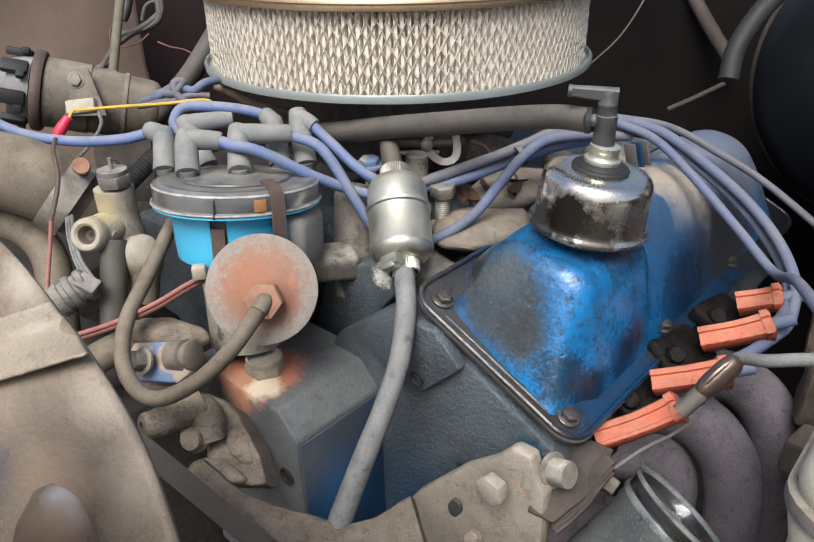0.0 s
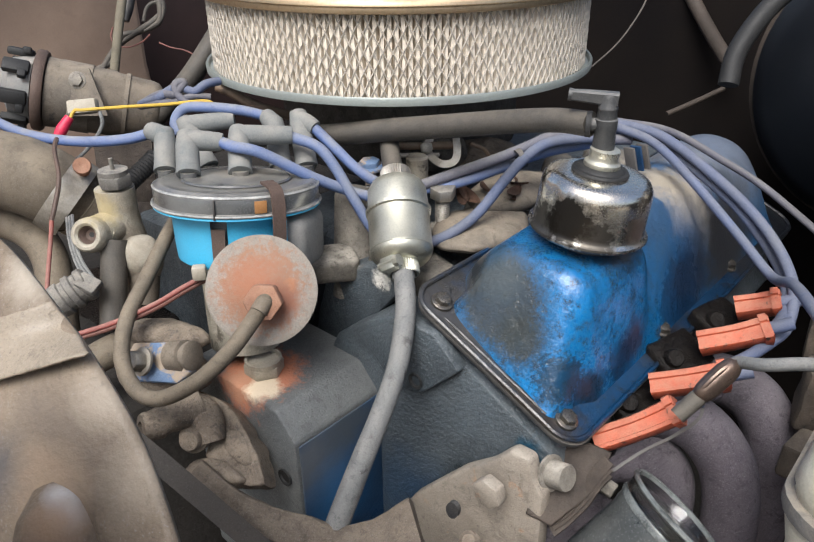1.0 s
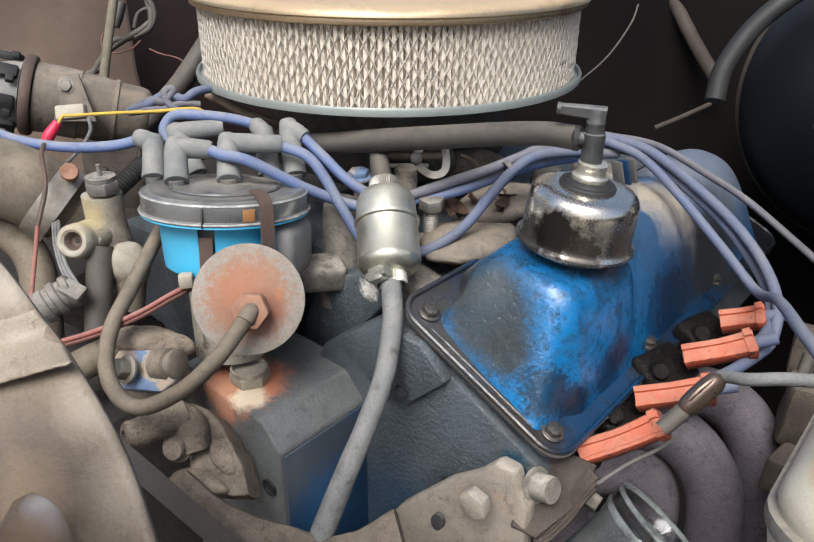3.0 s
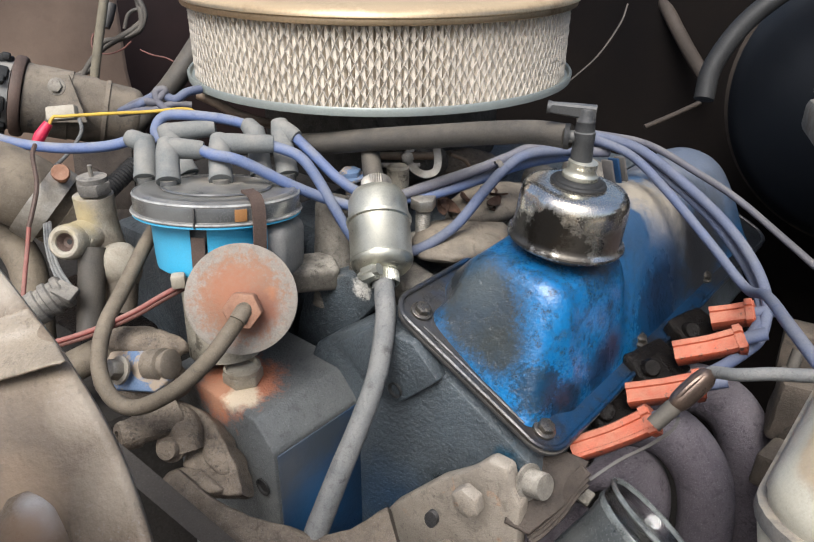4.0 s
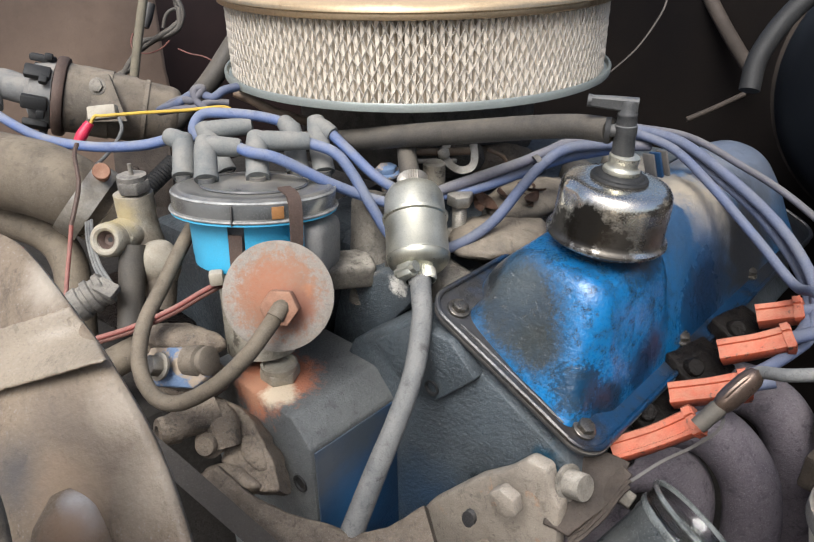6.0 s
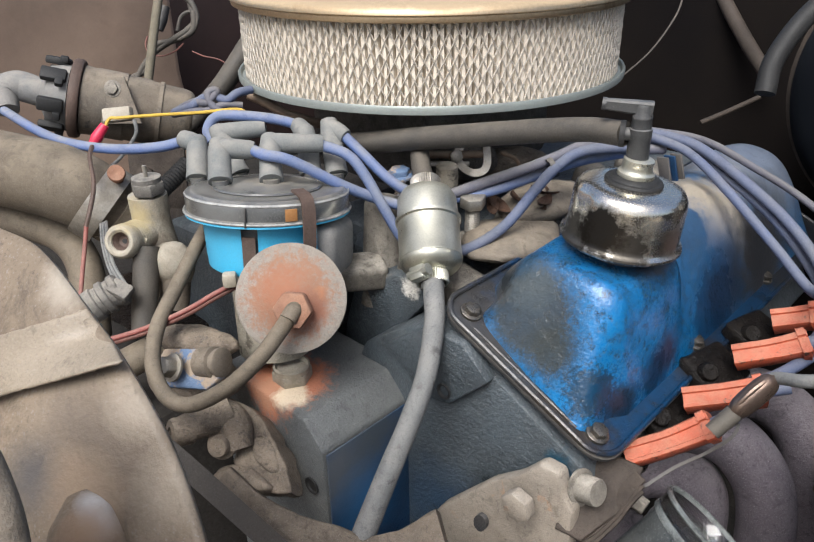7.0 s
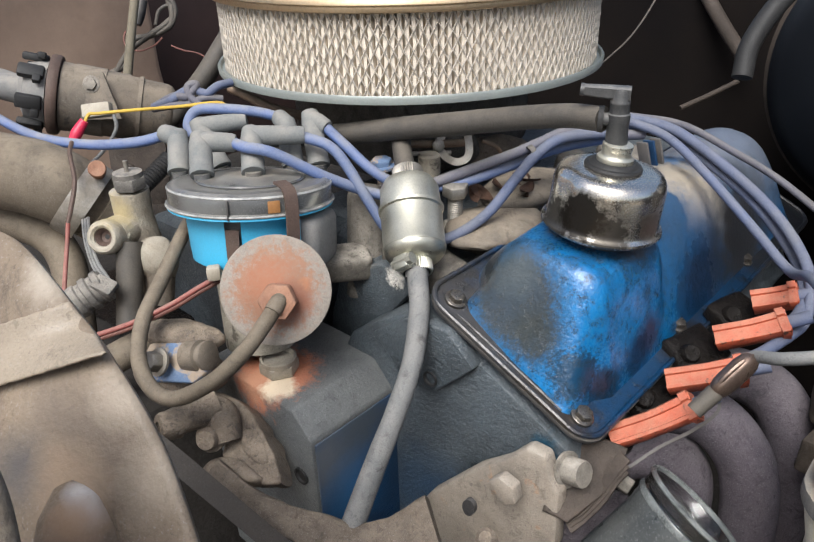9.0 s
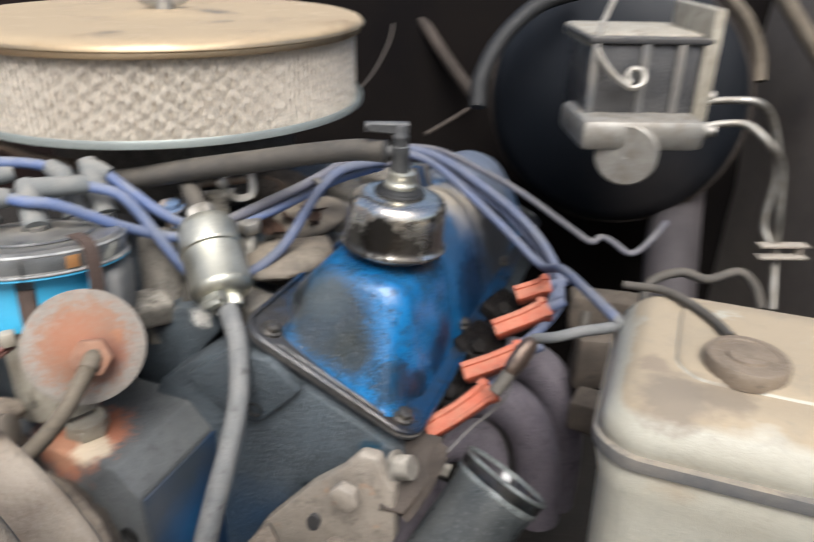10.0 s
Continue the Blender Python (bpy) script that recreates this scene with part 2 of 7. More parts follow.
M_FIREWALL = mat("black_firewall", (0.006, 0.005, 0.005), (0.010, 0.008, 0.007), 8, 0.7, 0.9, bump=0.2, speck=0.0, spec=0.05)
M_BOOSTER = mat("black_booster_paint", (0.007, 0.009, 0.0125), (0.010, 0.012, 0.016), 10, 0.4, 0.55, bump=0.08, dust=(0.2, 0.19, 0.17), dust_amount=0.05, speck=0.0, spec=0.22)
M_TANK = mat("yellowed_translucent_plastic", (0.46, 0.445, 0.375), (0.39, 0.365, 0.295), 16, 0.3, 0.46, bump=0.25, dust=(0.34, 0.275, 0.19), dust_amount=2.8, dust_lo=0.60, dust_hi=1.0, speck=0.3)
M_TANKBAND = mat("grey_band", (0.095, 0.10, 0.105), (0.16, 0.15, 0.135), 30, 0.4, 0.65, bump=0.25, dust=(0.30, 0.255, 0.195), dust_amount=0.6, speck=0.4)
M_BRASS = mat("amber_brass", (0.45, 0.22, 0.08), (0.36, 0.17, 0.06), 60, 0.4, 0.5, 0.3, bump=0.1)
M_CLIP = mat("brown_spring_steel", (0.115, 0.075, 0.058), (0.085, 0.058, 0.046), 50, 0.5, 0.65, 0.2, bump=0.2)
M_OILBOLT = mat("oily_bolt", (0.30, 0.275, 0.235), (0.10, 0.09, 0.08), 110, 0.16, 0.32, 0.85, bump=0.06)
M_FLAKE = mat("flaking_blue_paint", (0.10, 0.17, 0.30), (0.14, 0.2, 0.3), 30, 0.5, 0.7, bump=0.4, spots=(0.33, 0.26, 0.19), spot_size=45, spot_cut=0.47)
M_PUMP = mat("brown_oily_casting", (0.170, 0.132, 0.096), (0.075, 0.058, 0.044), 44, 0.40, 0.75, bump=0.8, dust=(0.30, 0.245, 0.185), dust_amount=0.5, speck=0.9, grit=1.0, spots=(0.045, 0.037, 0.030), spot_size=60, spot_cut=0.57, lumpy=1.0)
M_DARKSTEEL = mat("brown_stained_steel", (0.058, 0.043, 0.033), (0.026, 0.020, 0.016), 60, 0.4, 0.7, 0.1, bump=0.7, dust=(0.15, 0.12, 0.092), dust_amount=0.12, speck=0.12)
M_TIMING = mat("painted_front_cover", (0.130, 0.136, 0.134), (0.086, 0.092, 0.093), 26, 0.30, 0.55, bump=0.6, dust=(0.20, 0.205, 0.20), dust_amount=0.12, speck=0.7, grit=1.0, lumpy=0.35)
M_SMOKE = mat("smoky_plastic", (0.050, 0.058, 0.060), (0.026, 0.031, 0.033), 18, 0.14, 0.32, bump=0.12, dust=(0.32, 0.31, 0.28), dust_amount=0.14, speck=0.7, fine=500)
M_FENDER = mat("dark_brown_fender", (0.085, 0.070, 0.060), (0.055, 0.046, 0.040), 9, 0.5, 0.75, bump=0.2, dust=(0.2, 0.17, 0.14), dust_amount=0.25, speck=0.2)
M_LEAF = mat("dry_leaf", (0.085, 0.042, 0.024), (0.055, 0.03, 0.02), 60, 0.7, 0.9, bump=0.4)
M_GROUND = mat("packed_earth", (0.30, 0.26, 0.21), (0.22, 0.19, 0.15), 6, 0.9, 1.0, bump=0.5)
M_LIP = mat("painted_edge_highlight", (0.42, 0.42, 0.40), (0.16, 0.16, 0.155), 130, 0.15, 0.35, bump=0.1, speck=0.2)
M_CLEAR = mat("clear_plastic", (0.9, 0.92, 0.92), (0.85, 0.87, 0.87), 10, 0.06, 0.12, bump=0.02, transmission=1.0, speck=0.0)
M_BEAD = mat("worn_clear_edge", (0.20, 0.215, 0.21), (0.04, 0.045, 0.045), 70, 0.08, 0.25, bump=0.1, speck=0.2)
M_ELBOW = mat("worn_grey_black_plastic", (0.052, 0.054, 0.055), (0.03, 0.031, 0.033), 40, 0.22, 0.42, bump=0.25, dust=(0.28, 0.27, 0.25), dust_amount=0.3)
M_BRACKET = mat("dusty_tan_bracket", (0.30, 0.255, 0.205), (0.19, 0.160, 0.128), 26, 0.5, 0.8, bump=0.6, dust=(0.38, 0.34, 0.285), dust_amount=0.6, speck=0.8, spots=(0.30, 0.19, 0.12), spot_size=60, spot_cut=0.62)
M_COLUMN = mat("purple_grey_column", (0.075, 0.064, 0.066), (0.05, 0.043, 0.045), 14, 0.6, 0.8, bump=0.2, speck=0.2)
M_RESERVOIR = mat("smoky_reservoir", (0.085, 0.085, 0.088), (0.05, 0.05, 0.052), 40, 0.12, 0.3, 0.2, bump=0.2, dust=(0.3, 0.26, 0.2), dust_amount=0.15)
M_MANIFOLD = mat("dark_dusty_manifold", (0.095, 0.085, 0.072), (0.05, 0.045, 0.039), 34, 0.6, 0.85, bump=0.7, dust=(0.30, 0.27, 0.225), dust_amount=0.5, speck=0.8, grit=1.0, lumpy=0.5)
M_SOOT = mat("matt_black_rubber", (0.012, 0.012, 0.012), (0.018, 0.018, 0.018), 40, 0.5, 0.7, bump=0.1, speck=0.1)
M_DIM = mat("dark_grey_lip", (0.085, 0.079, 0.075), (0.12, 0.108, 0.098), 15, 0.45, 0.65, bump=0.1, speck=0.2)
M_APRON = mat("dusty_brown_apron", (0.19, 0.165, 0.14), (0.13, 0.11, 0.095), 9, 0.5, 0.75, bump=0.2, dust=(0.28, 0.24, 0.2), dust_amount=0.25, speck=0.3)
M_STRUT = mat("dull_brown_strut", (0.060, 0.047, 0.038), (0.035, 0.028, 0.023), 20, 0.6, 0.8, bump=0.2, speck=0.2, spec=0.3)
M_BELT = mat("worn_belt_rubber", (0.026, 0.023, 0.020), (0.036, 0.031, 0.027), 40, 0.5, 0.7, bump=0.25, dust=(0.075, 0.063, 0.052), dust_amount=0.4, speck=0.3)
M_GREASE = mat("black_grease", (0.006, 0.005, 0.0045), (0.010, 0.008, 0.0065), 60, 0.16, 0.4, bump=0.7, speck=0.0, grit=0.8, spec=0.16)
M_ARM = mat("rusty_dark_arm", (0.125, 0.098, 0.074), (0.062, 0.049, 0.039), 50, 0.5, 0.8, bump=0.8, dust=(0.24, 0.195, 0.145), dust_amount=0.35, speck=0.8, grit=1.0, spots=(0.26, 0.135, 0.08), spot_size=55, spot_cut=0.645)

def colour_patch(m, centre, radius, colour, strength=1.0, ragged=0.5, scale=70.0, rough=None, soft=0.35):
    """A ragged patch of its own shape on the material m: rust, dust, grime, painted light or shade."""
    N, L = m.node_tree.nodes, m.node_tree.links
    b = N["Principled BSDF"]
    geo = N.new("ShaderNodeNewGeometry")
    d = N.new("ShaderNodeVectorMath")
    d.operation = "DISTANCE"
    L.new(geo.outputs["Position"], d.inputs[0])
    d.inputs[1].default_value = centre
    n = N.new("ShaderNodeTexNoise")
    n.inputs["Scale"].default_value, n.inputs["Detail"].default_value, n.inputs["Roughness"].default_value = scale, 8.0, 0.7
    L.new(geo.outputs["Position"], n.inputs["Vector"])
    a = N.new("ShaderNodeMath")
    a.operation = "MULTIPLY_ADD"
    L.new(n.outputs["Fac"], a.inputs[0])
    a.inputs[1].default_value = radius * ragged * 2
    L.new(d.outputs["Value"], a.inputs[2])
    r = N.new("ShaderNodeMapRange")
    r.inputs["From Min"].default_value, r.inputs["From Max"].default_value = radius * (1 + ragged + soft), radius * (1 + ragged - soft)
    r.inputs["To Max"].default_value = strength
    L.new(a.outputs[0], r.inputs["Value"])
    for sock, value in ((b.inputs["Base Color"], (*colour, 1)), (b.inputs["Roughness"], rough)):
        if value is None:
            continue
        x = N.new("ShaderNodeMix")
        L.new(r.outputs["Result"], x.inputs["Factor"])
        src = sock.links[0].from_socket
        if sock.name == "Base Color":
            x.data_type = "RGBA"
            L.new(src, x.inputs[6])
            x.inputs[7].default_value = value
            L.new(x.outputs[2], sock)
        else:
            L.new(src, x.inputs[2])
            x.inputs[3].default_value = value
            L.new(x.outputs[0], sock)
    return m


def crackle(m, scale, width, colour, cut, spread=0.08, depth=0.5):
    """Cracks and wrinkles in the paint, filled with black grime, where a coarser noise lets them."""
    N, L = m.node_tree.nodes, m.node_tree.links
    b = N["Principled BSDF"]
    geo = N.new("ShaderNodeNewGeometry")
    warp = N.new("ShaderNodeTexNoise")
    warp.inputs["Scale"].default_value, warp.inputs["Detail"].default_value = scale * 0.7, 6.0
    L.new(geo.outputs["Position"], warp.inputs["Vector"])
    shift = N.new("ShaderNodeVectorMath")
    shift.operation = "MULTIPLY_ADD"
    L.new(warp.outputs["Color"], shift.inputs[0])
    shift.inputs[1].default_value = (4.0 / scale, 4.0 / scale, 3.0 / scale)
    L.new(geo.outputs["Position"], shift.inputs[2])
    cells = N.new("ShaderNodeTexVoronoi")
    cells.feature = "DISTANCE_TO_EDGE"
    cells.inputs["Scale"].default_value = scale
    L.new(shift.outputs[0], cells.inputs["Vector"])
    line = N.new("ShaderNodeMapRange")
    line.inputs["From Min"].default_value, line.inputs["From Max"].default_value = width, width * 0.35
    L.new(cells.outputs["Distance"], line.inputs["Value"])
    where = N.new("ShaderNodeTexNoise")
    where.inputs["Scale"].default_value, where.inputs["Detail"].default_value = scale * 0.28, 5.0
    L.new(geo.outputs["Position"], where.inputs["Vector"])
    mask = N.new("ShaderNodeMapRange")
    mask.inputs["From Min"].default_value, mask.inputs["From Max"].default_value = cut, cut + spread
    L.new(where.outputs["Fac"], mask.inputs["Value"])
    f = N.new("ShaderNodeMath")
    f.operation = "MULTIPLY"
    L.new(line.outputs[0], f.inputs[0])
    L.new(mask.outputs[0], f.inputs[1])
    x = N.new("ShaderNodeMix")
    x.data_type = "RGBA"
    L.new(f.outputs[0], x.inputs["Factor"])
    L.new(b.inputs["Base Color"].links[0].from_socket, x.inputs[6])
    x.inputs[7].default_value = (*colour, 1)
    L.new(x.outputs[2], b.inputs["Base Color"])
    bp = N.new("ShaderNodeBump")
    bp.invert = True
    bp.inputs["Strength"].default_value, bp.inputs["Distance"].default_value = depth, 0.001
    L.new(f.outputs[0], bp.inputs["Height"])
    if b.inputs["Normal"].links:
        L.new(b.inputs["Normal"].links[0].from_socket, bp.inputs["Normal"])
    L.new(bp.outputs["Normal"], b.inputs["Normal"])
    return m


# engine axes, and the places of the two stains on the front cover
AZ = radians(-42.0)
ENG = Matrix.Rotation(AZ, 4, "Z")          # engine axes: x to the driver's side, y to the rear, z up


def ev0(v, u, z):
    return tuple(ENG @ Vector((v, u, z)))


STAIN_A, STAIN_B = ev0(-0.366, 0.243, 1.044), ev0(-0.3490, 0.2335, 1.044)
colour_patch(M_CAP, (0.0945, 0.3835, 1.1790), 0.0165, (0.020, 0.018, 0.016), 0.97, 0.75, 150, 0.45, 0.22)
colour_patch(M_CAP, (0.1120, 0.3760, 1.1700), 0.0130, (0.05, 0.042, 0.034), 0.9, 1.1, 230, 0.5, 0.25)
colour_patch(M_CAP, (0.0820, 0.4000, 1.1720), 0.0150, (0.030, 0.026, 0.022), 0.9, 0.9, 180, 0.5, 0.25)
colour_patch(M_CAP, (0.1400, 0.3860, 1.1720), 0.0100, (0.16, 0.10, 0.06), 0.6, 1.0, 120, 0.5, 0.4)
colour_patch(M_TIMING, STAIN_A, 0.0300, (0.46, 0.175, 0.095), 0.95, 0.8, 130, 0.9, 0.25)
colour_patch(M_TIMING, tuple(Vector(STAIN_A) + Vector((-0.012, -0.012, 0))), 0.016, (0.40, 0.20, 0.12), 0.9, 1.0, 180, 0.9, 0.25)
colour_patch(M_TIMING, STAIN_B, 0.0125, (0.66, 0.55, 0.40), 0.95, 0.9, 90, 0.9, 0.3)
colour_patch(M_IRON, ev0(-0.3247, 0.332, 1.0982), 0.008, (0.6, 0.58, 0.53), 0.95, 1.2, 160, 0.9, 0.3)
colour_patch(M_IRON, (-0.0531, 0.4814, 1.1052), 0.014, (0.30, 0.255, 0.20), 0.8, 0.9, 60, 0.9, 0.4)
colour_patch(M_IRON, (0.0812, 0.3441, 1.0387), 0.012, (0.008, 0.05, 0.085), 0.9, 0.9, 110, 0.35, 0.3)
colour_patch(M_DISC, (-0.0941, 0.3991, 1.1272), 0.0270, (0.31, 0.165, 0.105), 0.9, 0.95, 230, 0.9, 0.2)
colour_patch(M_DISC, (-0.0991, 0.4008, 1.1303), 0.016, (0.33, 0.145, 0.085), 0.75, 1.3, 320, 0.9, 0.3)
colour_patch(M_DISC, (-0.0838, 0.3934, 1.1207), 0.013, (0.27, 0.115, 0.075), 0.8, 0.6, 110, 0.9, 0.4)
colour_patch(M_DISC, (-0.0755, 0.4006, 1.1299), 0.005, (0.46, 0.20, 0.10), 0.8, 0.8, 200, 0.9, 0.4)
crackle(M_BLUE, 230, 0.050, (0.001, 0.008, 0.016), 0.54, 0.12, 0.5)
crackle(M_BLUE, 380, 0.075, (0.001, 0.008, 0.016), 0.54, 0.12, 0.5)
crackle(M_BLUE, 620, 0.12, (0.004, 0.012, 0.020), 0.50, 0.12, 0.4)
# near-black patch on the tower top round the breather's foot
colour_patch(M_BLUE, ev0(-0.187, 0.394, 1.156), 0.034, (0.010, 0.022, 0.034), 0.92, 0.35, 170, 0.2, 0.25)
colour_patch(M_BLUE, (0.0605, 0.3870, 1.1230), 0.0330, (0.034, 0.037, 0.032), 0.93, 0.42, 420, 0.16, 0.30)
colour_patch(M_BLUE, (0.0730, 0.3680, 1.1060), 0.0170, (0.030, 0.036, 0.034), 0.90, 0.6, 420, 0.16, 0.4)
colour_patch(M_BLUE, (0.0440, 0.4180, 1.1220), 0.0150, (0.075, 0.068, 0.056), 0.9, 0.7, 300, 0.35, 0.4)
# this paler patch paints the highlight along the tower's shoulder
colour_patch(M_BLUE, (0.0620, 0.3960, 1.1380), 0.0150, (0.070, 0.085, 0.088), 0.7, 0.5, 360, 0.22, 0.5)
colour_patch(M_BLUE, (0.0930, 0.3500, 1.0900), 0.0160, (0.006, 0.026, 0.050), 0.85, 1.3, 420, 0.2, 0.2)
colour_patch(M_BLUE, (0.1080, 0.3590, 1.0760), 0.0120, (0.006, 0.018, 0.036), 0.8, 1.2, 300, 0.22, 0.3)
# red-brown patch: the orange boots' reflection, painted on the side face
colour_patch(M_BLUE, (0.1500, 0.3960, 1.0850), 0.0150, (0.060, 0.020, 0.020), 0.7, 0.8, 160, 0.35, 0.5)
colour_patch(M_BLUE, (0.0560, 0.4120, 1.1470), 0.0120, (0.010, 0.040, 0.070), 0.6, 0.7, 160, 0.16, 0.4)
colour_patch(M_BLUE, (0.0480, 0.4180, 1.1330), 0.0120, (0.020, 0.026, 0.028), 0.9, 0.7, 200, 0.2, 0.4)
# two blue-black patches low on the body beside the rail
colour_patch(M_BLUE, (0.1180, 0.3560, 1.0740), 0.0140, (0.003, 0.016, 0.034), 0.85, 0.9, 200, 0.18, 0.4)
colour_patch(M_BLUE, (0.1450, 0.3830, 1.0780), 0.0180, (0.004, 0.020, 0.055), 0.85, 0.7, 120, 0.2, 0.5)
colour_patch(M_BLUE, ev0(-0.195, 0.475, 1.15), 0.055, (0.032, 0.072, 0.135), 0.90, 0.4, 90, 0.45, 0.5)
colour_patch(M_BLUE, (0.2260, 0.5117, 1.1302), 0.032, (0.40, 0.345, 0.27), 0.95, 0.7, 90, 0.9, 0.45)
colour_patch(M_BLUE, (0.1960, 0.5180, 1.1560), 0.024, (0.36, 0.31, 0.24), 0.95, 0.9, 90, 0.9, 0.4)
colour_patch(M_BLUE, (0.2341, 0.5740, 1.1515), 0.030, (0.28, 0.255, 0.215), 0.9, 0.8, 80, 0.9, 0.4)
colour_patch(M_BLUE, (0.2850, 0.6050, 1.1500), 0.070, (0.125, 0.145, 0.185), 0.93, 0.4, 60, 0.8, 0.5)
# shade and oil of the exhaust side, painted as four darker patches
colour_patch(M_BLUE, (0.2260, 0.4844, 1.1072), 0.034, (0.012, 0.066, 0.165), 0.85, 0.6, 90, 0.25, 0.5)
colour_patch(M_BLUE, (0.1993, 0.4519, 1.0806), 0.026, (0.005, 0.040, 0.105), 0.9, 0.8, 160, 0.2, 0.4)
colour_patch(M_BLUE, ev0(-0.150, 0.50, 1.085), 0.036, (0.006, 0.018, 0.045), 0.95, 0.6, 120, 0.22, 0.4)
colour_patch(M_BLUE, ev0(-0.150, 0.58, 1.09), 0.055, (0.02, 0.019, 0.019), 0.97, 0.5, 90, 0.5, 0.4)
colour_patch(M_ALLOY, (-0.2230, 0.4690, 1.1520), 0.0140, (0.44, 0.36, 0.19), 0.75, 0.9, 110, 0.8, 0.4)
colour_patch(M_ALLOY, (-0.1990, 0.4600, 1.1050), 0.0110, (0.12, 0.095, 0.07), 0.8, 0.9, 110, 0.8, 0.4)
colour_patch(M_ALLOY, (-0.2060, 0.4720, 1.1300), 0.0080, (0.16, 0.13, 0.10), 0.7, 1.0, 160, 0.8, 0.4)
colour_patch(M_RAIL, ev0(-0.245, 0.303, 1.107), 0.05, (0.045, 0.043, 0.041), 0.92, 0.4, 120, 0.22, 0.4)
colour_patch(M_RAIL, ev0(-0.17, 0.302, 1.075), 0.026, (0.030, 0.023, 0.017), 0.94, 0.6, 140, 0.16, 0.35)
colour_patch(M_RAIL, ev0(-0.143, 0.37, 1.0625), 0.045, (0.002, 0.036, 0.095), 0.8, 1.0, 90, 0.16, 0.35)
colour_patch(M_RAIL, ev0(-0.143, 0.45, 1.0625), 0.03, (0.010, 0.010, 0.011), 0.9, 0.8, 90, 0.2, 0.4)
colour_patch(M_RAIL, ev0(-0.143, 0.53, 1.0625), 0.05, (0.004, 0.024, 0.060), 0.9, 0.8, 90, 0.16, 0.4)
colour_patch(M_BLUE_OLD, ev0(-0.302, 0.232, 1.00), 0.030, (0.085, 0.092, 0.098), 0.8, 0.7, 60, 0.5, 0.7)
colour_patch(M_BLUE_OLD, ev0(-0.302, 0.262, 0.955), 0.028, (0.020, 0.115, 0.27), 0.7, 0.6, 50, 0.25, 0.8)
colour_patch(M_BLUE_OLD, ev0(-0.302, 0.315, 0.96), 0.030, (0.014, 0.028, 0.05), 0.8, 0.7, 60, 0.4, 0.8)
colour_patch(M_BLUE_OLD, ev0(-0.302, 0.27, 1.012), 0.022, (0.045, 0.055, 0.065), 0.85, 0.9, 70, 0.5, 0.6)
colour_patch(M_IRON, (-0.010, 0.385, 0.930), 0.040, (0.022, 0.060, 0.120), 0.85, 0.6, 40, 0.35, 0.7)
colour_patch(M_IRON, (0.030, 0.360, 0.985), 0.022, (0.012, 0.016, 0.018), 0.8, 0.9, 90, 0.2, 0.4)
# the rail goes near black at its rear corner
colour_patch(M_RAIL, ev0(-0.150, 0.69, 1.07), 0.10, (0.008, 0.009, 0.011), 0.95, 0.4, 60, 0.5, 0.4)
crackle(M_RAIL, 380, 0.10, (0.008, 0.008, 0.009), 0.53, 0.1, 0.4)
crackle(M_IRON, 300, 0.07, (0.015, 0.016, 0.018), 0.58, 0.08, 0.3)

# ---- helpers ----
def V(p):
    return Vector(p)


def ev(v, u, z):
    return ENG @ Vector((v, u, z))


def mesh_of(name, bm, material, smooth=40):
    bmesh.ops.recalc_face_normals(bm, faces=bm.faces)
    me = bpy.data.meshes.new(name)
    bm.to_mesh(me)
    bm.free()
    me.materials.append(material)
    if smooth:
        me.polygons.foreach_set("use_smooth", [True] * len(me.polygons))
        me.set_sharp_from_angle(angle=radians(smooth))
    return me


def part(name, bm, material, parent=None, label="", smooth=40):
    """Links a bmesh, in world coordinates, as one mesh object under a thing or a part."""
    ob = new(name, mesh_of(name, bm, material, smooth))
    if parent is not None:
        ob.parent = parent
        ob.matrix_parent_inverse = base_matrix(parent).inverted()
    return tagged(ob, label)


def base_matrix(ob):
    return (base_matrix(ob.parent) @ ob.matrix_parent_inverse @ ob.matrix_basis) if ob.parent else ob.matrix_basis.copy()


def thing(name, label, category, at, group="", kind=""):
    ob = new(name)
    ob.location = at
    ob.empty_display_size = 0.02
    return tagged(ob, label, category, group, kind)


def single(name, bm, material, label, category, group="", kind="", smooth=40):
    return tagged(part(name, bm, material, None, "", smooth), label, category, group, kind)


def spline(points, res=8):
    P = [Vector(p) for p in points]
    if len(P) == 2:
        return [P[0].lerp(P[1], k / res) for k in range(res + 1)]
    P = [2 * P[0] - P[1]] + P + [2 * P[-1] - P[-2]]
    out = []
    for i in range(1, len(P) - 2):
        a, b, c, d = P[i - 1:i + 3]
        for k in range(res):
            t = k / res
            out.append(0.5 * ((2 * b) + (c - a) * t + (2 * a - 5 * b + 4 * c - d) * t * t + (3 * b - a - 3 * c + d) * t ** 3))
    out.append(P[-2])
    return out


def circle(n=10):
    return [(math.cos(2 * math.pi * k / n), math.sin(2 * math.pi * k / n)) for k in range(n)]


